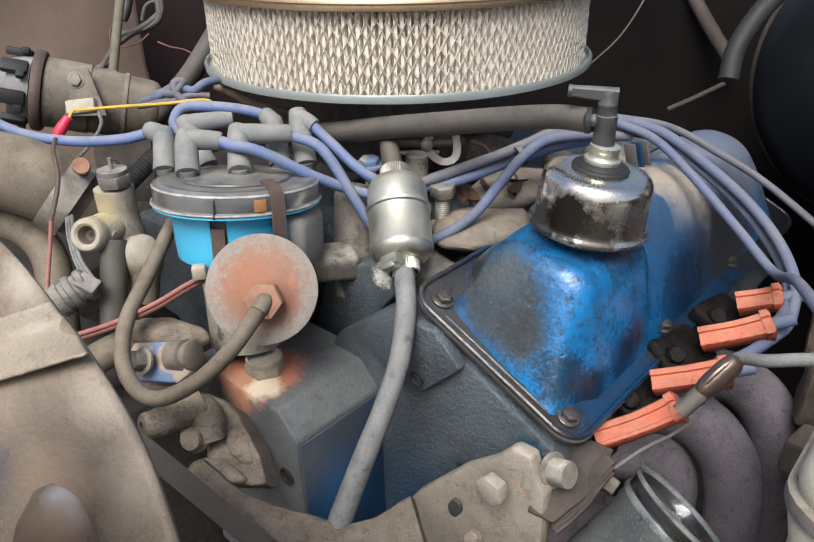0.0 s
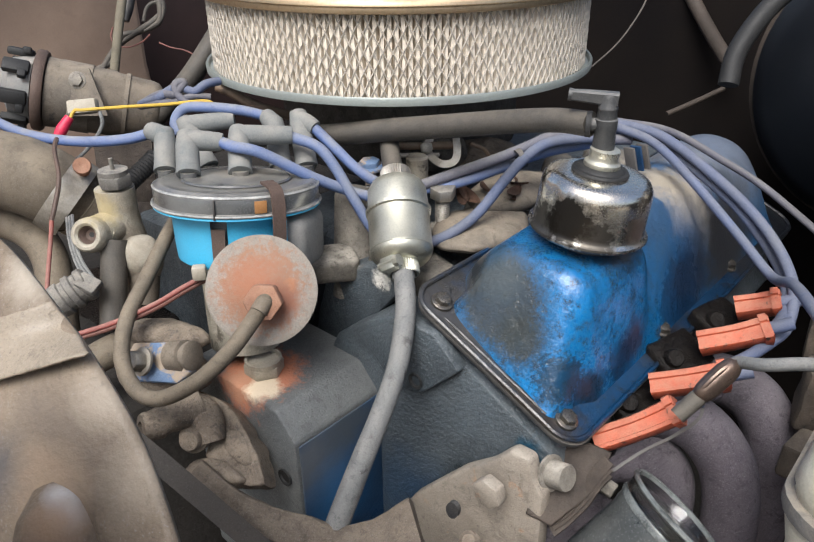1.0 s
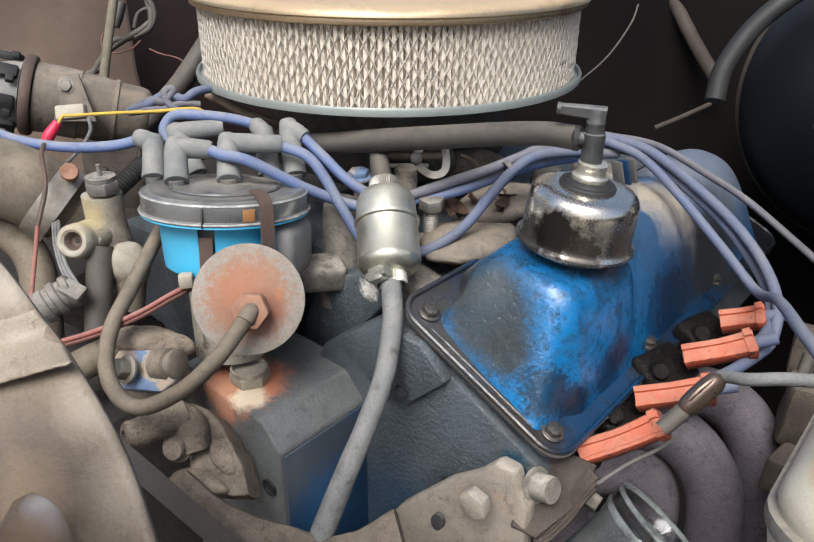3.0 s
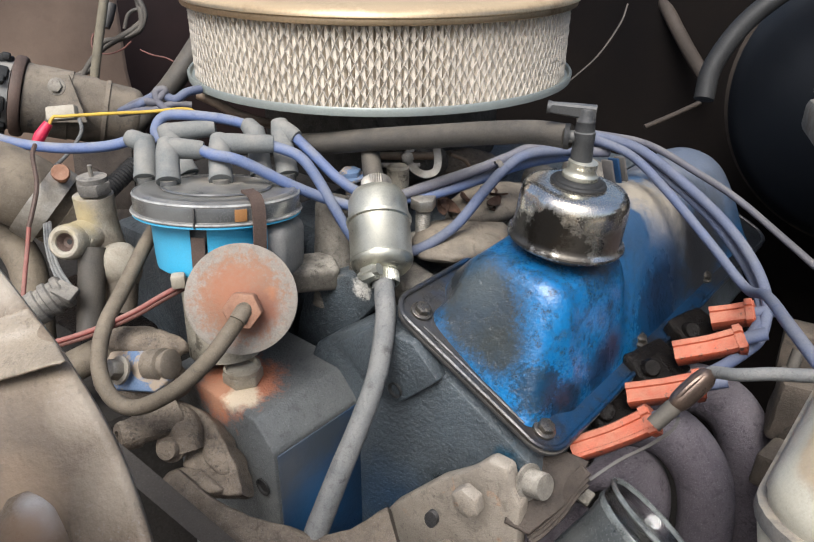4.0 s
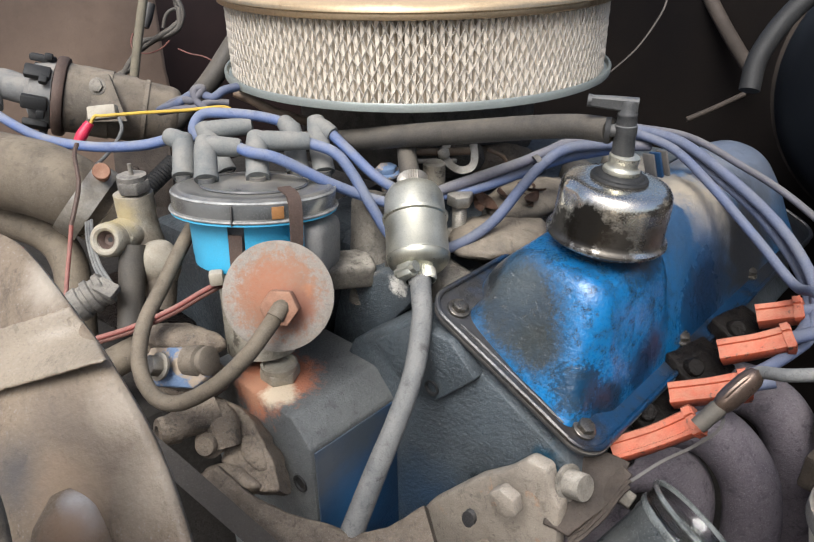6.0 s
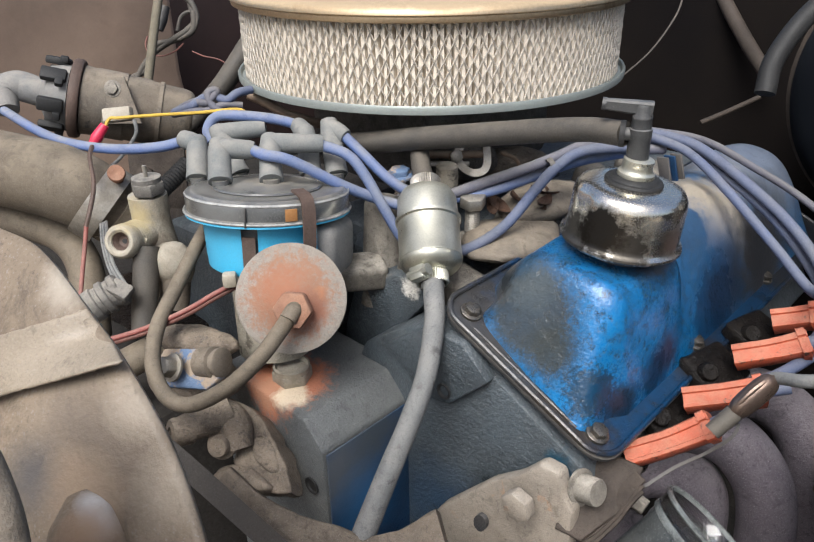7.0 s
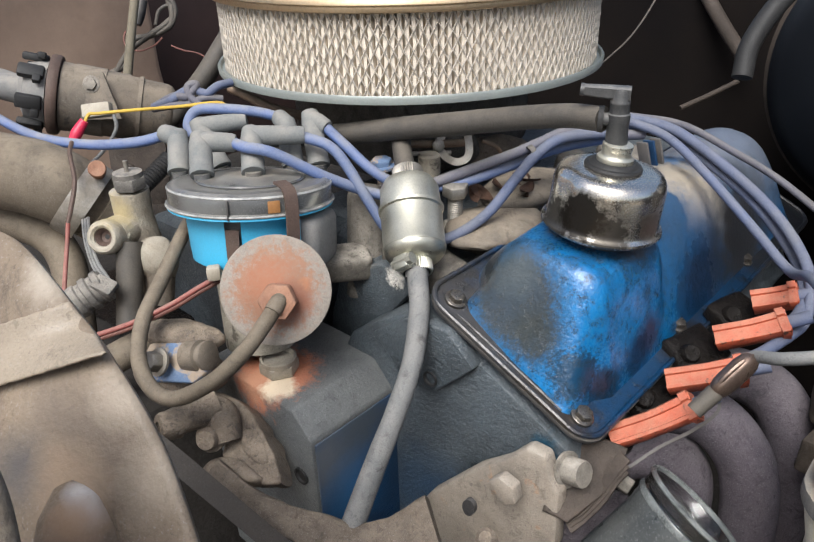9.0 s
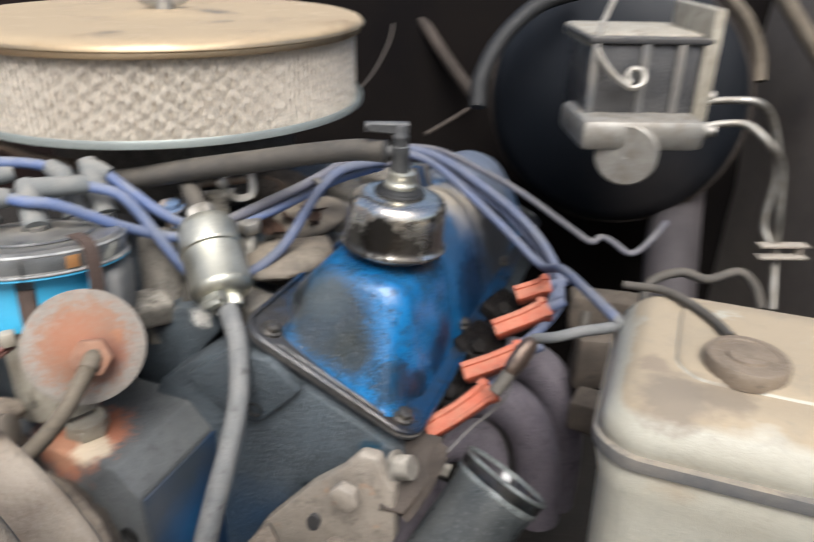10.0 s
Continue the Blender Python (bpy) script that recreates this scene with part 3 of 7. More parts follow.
def sweep(bm, points, radius, n=10, res=8, profile=None, up=None, caps=True, wobble=0.0):
    """A tube, or a bar of another profile, along a smooth line. radius: one number or one for each point."""
    line = spline(points, res)
    if isinstance(radius, (list, tuple)):
        rad = []
        for i in range(len(line)):
            x = i / (len(line) - 1) * (len(radius) - 1)
            j = min(int(x), len(radius) - 2)
            rad.append(radius[j] * (1 - x + j) + radius[j + 1] * (x - j))
    else:
        rad = [radius] * len(line)
    prof = profile or circle(n)
    side = None
    rings = []
    for i, p in enumerate(line):
        tan = (line[min(i + 1, len(line) - 1)] - line[max(i - 1, 0)]).normalized()
        if up is not None:
            side = tan.cross(Vector(up)).normalized()
        elif side is None:
            side = tan.cross(Vector((0.31, 0.2, 0.93))).normalized()
        else:
            side = (side - tan * side.dot(tan)).normalized()
        nor = side.cross(tan)
        r = rad[i] * (1 + wobble * noise.noise(p * 60))
        rings.append([bm.verts.new(p + side * (a * r) + nor * (b * r)) for a, b in prof])
    m = len(prof)
    for a, b in zip(rings, rings[1:]):
        for k in range(m):
            bm.faces.new((a[k], a[(k + 1) % m], b[(k + 1) % m], b[k]))
    if caps:
        bm.faces.new(rings[0])
        bm.faces.new(rings[-1])
    return bm


def tube(points, radius, **kw):
    return sweep(bmesh.new(), points, radius, **kw)


def lathe(bm, profile, matrix, n=32, arc=1.0):
    """Turns (radius, height) pairs round the z axis of matrix."""
    rings = []
    steps = n if arc == 1.0 else n + 1
    for r, h in profile:
        if r < 1e-6:
            rings.append([bm.verts.new(matrix @ Vector((0, 0, h)))])
        else:
            rings.append([bm.verts.new(matrix @ Vector((r * math.cos(2 * math.pi * arc * k / n), r * math.sin(2 * math.pi * arc * k / n), h))) for k in range(steps)])
    for a, b in zip(rings, rings[1:]):
        for k in range(n):
            j = (k + 1) % n if arc == 1.0 else k + 1
            if len(a) == 1 and len(b) == 1:
                continue
            if len(a) == 1:
                bm.faces.new((a[0], b[j], b[k]))
            elif len(b) == 1:
                bm.faces.new((a[k], a[j], b[0]))
            else:
                bm.faces.new((a[k], a[j], b[j], b[k]))
    return bm


def turned(profile, matrix, n=32, arc=1.0):
    return lathe(bmesh.new(), profile, matrix, n, arc)


def axis(at, way, x=(0.3, 0.9, 0.1)):
    """A matrix at a point whose z axis points along way."""
    z = Vector(way).normalized()
    xa = (Vector(x) - z * Vector(x).dot(z)).normalized()
    ya = z.cross(xa)
    return Matrix.Translation(Vector(at)) @ Matrix((xa, ya, z)).transposed().to_4x4()


def box(bm, matrix, size, bevel=0.002, segments=2):
    r = bmesh.ops.create_cube(bm, size=1.0, matrix=matrix @ Matrix.Diagonal((*size, 1)))
    if bevel:
        es = list({e for v in r["verts"] for e in v.link_edges})
        bmesh.ops.bevel(bm, geom=es, offset=bevel, segments=segments, affect="EDGES", profile=0.5)
    return bm


def prism(bm, poly, matrix, thick, bevel=0.0015):
    """A plate of the outline poly (x, y) from z = 0 to thick."""
    lo = [bm.verts.new(matrix @ Vector((x, y, 0))) for x, y in poly]
    hi = [bm.verts.new(matrix @ Vector((x, y, thick))) for x, y in poly]
    n = len(poly)
    fs = [bm.faces.new(lo), bm.faces.new(hi)]
    for k in range(n):
        fs.append(bm.faces.new((lo[k], lo[(k + 1) % n], hi[(k + 1) % n], hi[k])))
    bmesh.ops.recalc_face_normals(bm, faces=fs)
    if bevel:
        es = list({e for f in fs for e in f.edges})
        bmesh.ops.bevel(bm, geom=es, offset=bevel, segments=2, affect="EDGES", profile=0.5)
    return bm


def lump(bm, at, radii, rot=0.0, amount=0.12, freq=30.0, sub=4):
    """A knobbly cast boss."""
    r = bmesh.ops.create_icosphere(bm, subdivisions=sub, radius=1.0)
    m = Matrix.Translation(Vector(at)) @ Matrix.Rotation(rot, 4, "Z") @ Matrix.Diagonal((*radii, 1))
    for v in r["verts"]:
        p = m @ v.co
        v.co = m @ (v.co * (1 + amount * noise.noise(p * freq) + amount * 0.5 * noise.noise(p * freq * 3.1) + amount * 0.22 * noise.noise(p * freq * 8)))
    return bm


def slab(bm, points, way, thick, bevel=0.002, rings=0):
    """A cast plate: a flat outline given in space, made solid downwards."""
    way = Vector(way).normalized()
    top = [bm.verts.new(Vector(p)) for p in points]
    low = [bm.verts.new(Vector(p) - way * thick) for p in points]
    n = len(top)
    bm.faces.new(top)
    bm.faces.new(low[::-1])
    for k in range(n):
        bm.faces.new((top[k], low[k], low[(k + 1) % n], top[(k + 1) % n]))
    bmesh.ops.recalc_face_normals(bm, faces=bm.faces[:])
    rim = [e for e in bm.edges if e.verts[0] in top and e.verts[1] in top]
    bmesh.ops.bevel(bm, geom=rim, offset=bevel, segments=3, affect="EDGES", profile=0.5)
    if rings:
        bmesh.ops.triangulate(bm, faces=bm.faces[:])
        bmesh.ops.subdivide_edges(bm, edges=[e for e in bm.edges if e.calc_length() > 0.006], cuts=rings)
    return bm


def soften(bm, times=6):
    """Rounds a plate off as sand casting does."""
    for _ in range(times):
        bmesh.ops.smooth_vert(bm, verts=bm.verts, factor=0.5, use_axis_x=True, use_axis_y=True, use_axis_z=True)
    return bm


def roughen(bm, amount, freq):
    for v in bm.verts:
        p = v.co.copy()
        v.co += Vector((noise.noise(p * freq), noise.noise(p * freq + Vector((9, 0, 0))), noise.noise(p * freq + Vector((0, 7, 0))))) * amount
    return bm


HEX = [(1.0, 0.0), (0.5, 0.866), (-0.5, 0.866), (-1.0, 0.0), (-0.5, -0.866), (0.5, -0.866)]


def bolt(name, at, way, size, label, material, parent=None, washer=True, height=0.7, shank=0.0):
    """Hexagon bolt: head, washer and, where it stands proud, the threaded shank."""
    m = axis(at, way)
    bm = bmesh.new()
    if shank:
        prof, z = [(0, -shank)], -shank
        while z < 0:
            prof += [(size * 0.5, z), (size * 0.58, z + 0.0008)]
            z += 0.0018
        lathe(bm, prof + [(0, 0)], m, 14)
    prism(bm, [(x * size, y * size) for x, y in HEX], m, size * height, size * 0.12)
    if washer:
        lathe(bm, [(0, -0.0006), (size * 1.35, -0.0006), (size * 1.35, 0.0012), (size * 1.25, 0.0016), (0, 0.0016)], m, 20)
    if parent is None:
        return single(name, bm, material, label, "bolt", "engine bolts")
    return part(name, bm, material, parent, label)


def worm_clamp(name, at, way, radius, label, material=M_STEEL, screw=(0, 0, 1), width=0.009, housing=True):
    """A worm-drive clamp: a slotted band, and where it shows the screw housing with its screw."""
    m = axis(at, way, screw)
    th = thing(name, label, "hose clamp", at)
    n, rings = 84, []
    bm = bmesh.new()
    for r0, h in ((0.0, -0.5), (0.0012, -0.5), (0.0012, -0.36), (0.0012, 0.36), (0.0012, 0.5), (0.0, 0.5)):
        ring = []
        for k in range(n):
            a = 2 * math.pi * k / n
            lift = 0.0008 if r0 and abs(h) < 0.4 and 0.4 < a < 5.9 and k % 2 else 0.0
            ring.append(bm.verts.new(m @ Vector(((radius + r0 + lift) * math.cos(a), (radius + r0 + lift) * math.sin(a), h * width))))
        rings.append(ring)
    for p, q in zip(rings, rings[1:] + rings[:1]):
        for k in range(n):
            bm.faces.new((p[k], p[(k + 1) % n], q[(k + 1) % n], q[k]))
    part("band", bm, material, th)
    if housing:
        part("housing", box(bmesh.new(), m @ Matrix.Translation((radius + 0.004, 0, 0)), (0.007, 0.013, width * 1.15), 0.0015), material, th)
        part("screw", turned([(0, -0.010), (0.0042, -0.010), (0.0042, -0.006), (0.003, -0.005), (0.003, 0.008), (0, 0.008)], m @ Matrix.Translation((radius + 0.005, 0, 0)) @ Matrix.Rotation(math.pi / 2, 4, "X"), 8), material, th)
    return th


# ---- setting: ground, bay walls ----
bm = bmesh.new()
bmesh.ops.create_grid(bm, x_segments=60, y_segments=60, size=300)
single("ground", bm, M_GROUND, "packed brown earth under the vehicle", "ground", kind="structure")

bm = bmesh.new()
box(bm, ENG @ Matrix.Translation((-0.36, 0.96, 0.66)), (1.5, 0.03, 1.32), 0.004)
single("wall_firewall", bm, M_FIREWALL, "black painted firewall at the back of the engine bay", "firewall", kind="structure")
bm = bmesh.new()
box(bm, ENG @ Matrix.Translation((-0.98, -0.06, 0.68)), (0.03, 1.18, 1.34), 0.008)
bmesh.ops.subdivide_edges(bm, edges=bm.edges[:], cuts=12, use_grid_fill=True)
single("wall_inner_fender", roughen(bm, 0.02, 5), M_PANEL, "dusty brown inner fender panel", "inner fender", kind="structure", smooth=60)
bm = bmesh.new()
box(bm, ENG @ Matrix.Translation((-1.06, 0.72, 0.68)), (0.03, 0.44, 1.34), 0.006)
single("wall_cowl_side", bm, M_MAROON, "dark maroon panel beside the firewall", "cowl panel", kind="structure")
bm = bmesh.new()
box(bm, ENG @ Matrix.Translation((0.36, 0.28, 0.615)), (0.03, 1.3, 1.22), 0.006)
single("wall_near_fender", bm, M_FENDER, "dusty inner fender panel beside the tank", "inner fender", kind="structure")
bm = bmesh.new()
box(bm, Matrix.Translation((0.651, 0.509, 0.69)) @ Matrix.Rotation(-1.892, 4, "Z"), (0.434, 0.02, 1.36), 0.005)
bmesh.ops.subdivide_edges(bm, edges=bm.edges[:], cuts=8, use_grid_fill=True)
single("wall_apron", roughen(bm, 0.012, 7), M_APRON, "dusty brown inner apron beside the booster", "inner fender", kind="structure", smooth=60)
bm = bmesh.new()
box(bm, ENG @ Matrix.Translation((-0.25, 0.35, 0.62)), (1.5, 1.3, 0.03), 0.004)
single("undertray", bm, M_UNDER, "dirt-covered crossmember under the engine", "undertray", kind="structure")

# ---- valve cover ----
VA = (-0.2532, 0.3146, 1.1115)     # front inner bolt
VSL = math.tan(radians(24.8))


def flange_z(v):
    return VA[2] - VSL * (v - VA[0])


def valve_cover():
    th = thing("valve_cover", "blue painted steel valve cover with greasy black grime", "valve cover", ev(-0.20, 0.5, flange_z(-0.2)))
    fm = ENG @ Matrix.Translation(VA) @ Matrix.Rotation(radians(24.8), 4, "Y")
    L0, L1, s0, s1 = -0.014, 0.415, -0.017, 0.1235
    c = 0.018
    poly = []
    for cx, cy, a0 in ((s1 - c, L0 + c, -90), (s1 - c, L1 - c, 0), (s0 + c, L1 - c, 90), (s0 + c, L0 + c, 180)):
        poly += [(cx + c * math.cos(radians(a0 + 15 * k)), cy + c * math.sin(radians(a0 + 15 * k))) for k in range(7)]
    bm = prism(bmesh.new(), poly, fm @ Matrix.Translation((0, 0, -0.0015)), 0.003, 0.001)
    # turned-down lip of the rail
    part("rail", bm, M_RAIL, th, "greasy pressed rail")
    lip = [fm @ Vector((x, y, 0.0022)) for x, y in poly]
    lip = lip + [lip[0]]
    lip = [a.lerp(b, k / n) for a, b in zip(lip, lip[1:]) for n in (max(1, int((b - a).length / 0.008)),) for k in range(n)] + [lip[-1]]
    bm = sweep(bmesh.new(), lip, 0.0019, n=8, res=2)
    part("rail_edge", bm, M_RAIL, th)
    bm = prism(bmesh.new(), [(x * 1.02, y * 1.004) for x, y in poly], fm @ Matrix.Translation((0, 0, -0.0045)), 0.003, 0.0006)
    part("gasket", bm, M_BLACK, th, "oily black gasket")
    bead = [fm @ Vector((0.010 + 0.0088 * k, -0.0075, 0.0018)) for k in range(11)]
    part("rail_bead", sweep(bmesh.new(), bead, [0.0008] + [0.0015] * 9 + [0.0008], n=8, res=3), M_RAIL, th)
    # pressed body: sections lofted from front to rear, the front one a tower for the breather
    tower = [(-0.2605, None), (-0.2490, 1.1330), (-0.2290, 1.1515), (-0.200, 1.1545), (-0.173, 1.1500), (-0.161, 1.136), (-0.155, 1.10), (-0.150, None)]
    tower2 = [(-0.2605, None), (-0.2490, 1.1340), (-0.2290, 1.1530), (-0.200, 1.1560), (-0.171, 1.1525), (-0.158, 1.138), (-0.153, 1.10), (-0.150, None)]
    rear = [(-0.2560, None), (-0.2450, 1.138), (-0.228, 1.153), (-0.206, 1.157), (-0.184, 1.148), (-0.168, 1.122), (-0.157, 1.09), (-0.150, None)]
    front = [(-0.2500, None), (-0.2420, 1.132), (-0.2290, 1.1485), (-0.202, 1.1525), (-0.178, 1.1465), (-0.166, 1.130), (-0.159, 1.098), (-0.156, None)]
    keys = [(0.3140, front), (0.336, front), (0.352, tower), (0.395, tower2), (0.410, tower2), (0.43, rear), (0.70, rear)]
    def section(u):
        for (a, s), (b, q) in zip(keys, keys[1:]):
            if u <= b:
                t = (u - a) / (b - a)
                t = t * t * (3 - 2 * t)
                break
        pts = []
        for (v0, z0), (v1, z1) in zip(s, q):
            v = v0 * (1 - t) + v1 * t
            z = flange_z(v) if z0 is None else z0 * (1 - t) + z1 * t
            pts.append(Vector((v, 0, z)))
        return spline(pts, 6)
    bm = bmesh.new()
    us = [0.3140 + 0.040 * (k / 20) ** 1.6 for k in range(21)] + [0.354 + k * 0.006 for k in range(1, 52)] + [0.66 + 0.04 * (1 - (1 - k / 10) ** 1.8) for k in range(11)]
    us = sorted(set(round(x, 5) for x in us))
    rows = []
    for u in us:
        h = 1.0
        if u < 0.348:
            x = (u - 0.3140) / 0.034
            h = max(0.0, -math.log(math.exp(-11 * x * 1.25) + math.exp(-11)) / 11)
        elif u > 0.64:
            h = max(0.0, 1 - ((u - 0.64) / 0.06) ** 2.6) ** (1 / 2.0)
        du = min(0.013, max(0.0, u - 0.3140))
        squeeze = 1 - 0.013 * (1 - math.sqrt(max(0.0, 1 - ((0.013 - du) / 0.013) ** 2))) / 0.049
        ring = []
        for p in section(u):
            p.x = -0.2 + (p.x + 0.2) * squeeze
            zf = flange_z(p.x)
            ring.append(bm.verts.new(ev(p.x, u - 0.009 * max(0.0, min(1.0, (p.x + 0.245) / 0.085)) * max(0.0, 1 - (u - 0.322) / 0.06), zf + (p.z - zf) * h)))
        rows.append(ring)
    for a, b in zip(rows, rows[1:]):
        for k in range(len(a) - 1):
            bm.faces.new((a[k], a[k + 1], b[k + 1], b[k]))
    bmesh.ops.remove_doubles(bm, verts=bm.verts, dist=1e-5)
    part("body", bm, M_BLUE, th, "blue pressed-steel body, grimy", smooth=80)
    for s, u in ((0.0, 0.0), (0.1085, 0.0), (0.1085, 0.135), (0.1085, 0.27), (0.0, 0.2)):
        bolt("rail_bolt", fm @ Vector((s, u, 0.0025)), fm.to_3x3() @ Vector((0, 0, 1)), 0.0056, "oily hexagon bolt", M_OILBOLT, th, height=0.95)
    return th


valve_cover()

# ---- breather cap with hose elbow ----
BREATHER = axis((0.1160, 0.4132, 1.1590), (0.10, -0.03, 1.0), (1, 0, 0))


def breather():
    th = thing("oil_breather", "grimy chrome oil breather on the blue valve cover", "oil breather", BREATHER.translation)
    m = BREATHER
    prof = [(0.0, 0.002), (0.030, 0.002), (0.0372, 0.0028), (0.0381, 0.0042), (0.0378, 0.0056), (0.0362, 0.0066), (0.0353, 0.0080), (0.0350, 0.0105), (0.0346, 0.031), (0.0338, 0.0355), (0.0318, 0.0388), (0.0285, 0.0404), (0.024, 0.0410), (0.017, 0.0412), (0, 0.0412)]
    bm = turned(prof, m, 72)
    inner = m.inverted()
    for v in bm.verts:
        q = inner @ v.co
        dent = math.exp(-((q.x + 0.030) ** 2 + (q.y + 0.012) ** 2 + (q.z - 0.033) ** 2) / 0.00004)
        v.co += m.to_3x3() @ Vector((0.0022 * dent, 0.001 * dent, -0.0012 * dent))
    part("body", bm, M_CAP, th, "dented chrome can, black with grime on one side")
    part("neck", turned([(0, -0.020), (0.0215, -0.020), (0.0215, 0.003), (0, 0.003)], m, 24), M_BLACK, th)
    part("grommet", turned([(0, 0.0400), (0.0166, 0.0400), (0.0176, 0.0410), (0.0178, 0.0424), (0.0170, 0.0436), (0.0150, 0.0438), (0.0144, 0.0446), (0.0132, 0.0456), (0.0118, 0.0458), (0, 0.0460)], m, 40), M_SOOT, th, "black rubber grommet")
    part("collar", turned([(0, 0.0452), (0.0110, 0.0452), (0.0114, 0.0462), (0.0110, 0.0482), (0.0096, 0.0490), (0.0090, 0.0500), (0.0089, 0.0530), (0.0093, 0.0540), (0.0092, 0.0562), (0.0080, 0.0570), (0, 0.0570)], m, 36), M_ZINC, th, "pale zinc collar")
    return th


breather()
EB = BREATHER @ V((0, 0, 0.0555)) + V((-0.0012, 0.001, 0))
valve = thing("ventilation_valve", "black plastic ventilation elbow standing in the breather cap", "vent valve", EB)
part("stem", turned([(0, 0), (0.0066, 0), (0.0068, 0.002), (0.0064, 0.0125), (0.0067, 0.0132), (0.0067, 0.0190), (0.0060, 0.0196), (0.0057, 0.0245), (0.0059, 0.0250), (0.0059, 0.0262), (0.0055, 0.0268), (0.0053, 0.0315), (0.0046, 0.0335), (0, 0.0335)], Matrix.Translation(EB), 24), M_ELBOW, valve)
part("side_nozzle", tube([EB + V((0, 0, 0.0155)), EB + V((-0.0120, 0.0036, 0.0150))], 0.0040, n=14), M_ELBOW, valve)
bm = sweep(bmesh.new(), [EB + V((0.0052, -0.001, 0.0308)), EB + V((-0.008, 0.0025, 0.0316)), EB + V((-0.0225, 0.0062, 0.0326))], [0.0041, 0.0037, 0.0029], res=6, profile=[(1, 0.7), (0.7, 1), (-0.7, 1), (-1, 0.7), (-1, -0.7), (-0.7, -1), (0.7, -1), (1, -0.7)], up=(0, 0, 1))
part("top_arm", bm, M_ELBOW, valve)
bm = sweep(bmesh.new(), [EB + V((-0.0205, 0.0057, 0.0325)), EB + V((-0.0228, 0.0063, 0.0327))], 0.0037, res=2, n=12)
part("arm_bead", bm, M_ELBOW, valve)

# ---- air cleaner ----
AC = Vector((-0.0045, 0.70, 1.2140))


def air_cleaner():
    th = thing("air_cleaner", "round open-element air cleaner with chrome lid", "air cleaner", AC)
    m = Matrix.Translation(AC)
    part("base_plate", turned([(0.0, 0.001), (0.10, 0.0005), (0.165, 0.0015), (0.1745, 0.0010), (0.1775, -0.0004), (0.1812, 0.0), (0.1818, 0.0050), (0.1808, 0.0066), (0.1792, 0.0060), (0.1778, 0.0026), (0.172, 0.0030), (0.0, 0.0030)], m, 144), M_GALV, th, "grey rimmed base plate")
    H0, H1, N = 0.0030, 0.0690, 206
    bm = bmesh.new()
    rows = []
    for j in range(13):
        z = H0 + (H1 - H0) * j / 12
        ring = []
        for k in range(N * 4):
            a = 2 * math.pi * (k // 4 + (0.0, 0.50, 0.72, 0.80)[k % 4]) / N
            r = (0.1732, 0.1732, 0.1662, 0.1662)[k % 4] + 0.0008 * noise.noise(Vector((a * 14, z * 40, 0)))
            a += 0.006 * noise.noise(Vector((a * 11, z * 38, 3.3))) + 0.004 * noise.noise(Vector((a * 40, z * 90, 1.3)))
            ring.append(bm.verts.new(m @ Vector((r * math.cos(a), r * math.sin(a), z))))
        rows.append(ring)
    for a, b in zip(rows, rows[1:]):
        for k in range(N * 4):
            bm.faces.new((a[k], a[(k + 1) % (N * 4)], b[(k + 1) % (N * 4)], b[k]))
    el = part("filter_element", bm, M_PAPER, th, "cream pleated paper element", smooth=0)
    # expanded metal screen: two families of slanting strands
    bm = bmesh.new()
    S, R = 152, 0.1742
    for fam in (1, -1):
        for s in range(S):
            a0 = 2 * math.pi * s / S
            prev = None
            for j in range(13):
                f = j / 12
                z = H0 + (H1 - H0) * f
                a = a0 + fam * f * 0.20 + 0.003 * noise.noise(Vector((a0 * 30, f * 9, fam)))
                r = R + 0.0004 * math.sin(j * 3.1 + s)
                w = 0.00062
                p = [m @ Vector(((r + dr) * math.cos(a + da), (r + dr) * math.sin(a + da), z)) for dr, da in ((0, -w / R), (0.0007, 0), (0, w / R))]
                row = [bm.verts.new(q) for q in p]
                if prev:
                    for k in range(2):
                        bm.faces.new((prev[k], prev[k + 1], row[k + 1], row[k]))
                prev = row
    part("mesh_screen", bm, M_SCREEN, el, "pale expanded-metal screen", smooth=0)
    lid = part("lid", turned([(0.0, 0.0815), (0.030, 0.0812), (0.034, 0.0795), (0.06, 0.0785), (0.12, 0.0790), (0.155, 0.0790), (0.168, 0.0785), (0.1745, 0.0778), (0.1790, 0.0766), (0.1815, 0.0748), (0.1830, 0.0724), (0.1834, 0.0704), (0.1822, 0.0694), (0.1806, 0.0690), (0.1810, 0.0672), (0.1806, 0.0652), (0.1790, 0.0644), (0.1770, 0.0642), (0.1760, 0.0650), (0.1758, 0.0700), (0.0, 0.0700)], m, 128), M_LID, th, "dusty chrome lid")
    part("stud", turned([(0, 0.080), (0.0035, 0.080), (0.0035, 0.100), (0, 0.101)], m, 12), M_STEEL, th)
    bm = turned([(0, 0.081), (0.009, 0.081), (0.008, 0.090), (0, 0.092)], m, 16)
    for s in (1, -1):
        box(bm, m @ Matrix.Translation((s * 0.014, 0, 0.089)) @ Matrix.Rotation(s * -0.5, 4, "Y"), (0.014, 0.003, 0.010), 0.001)
    part("wing_nut", bm, M_STEEL, th)
    return th


air_cleaner()

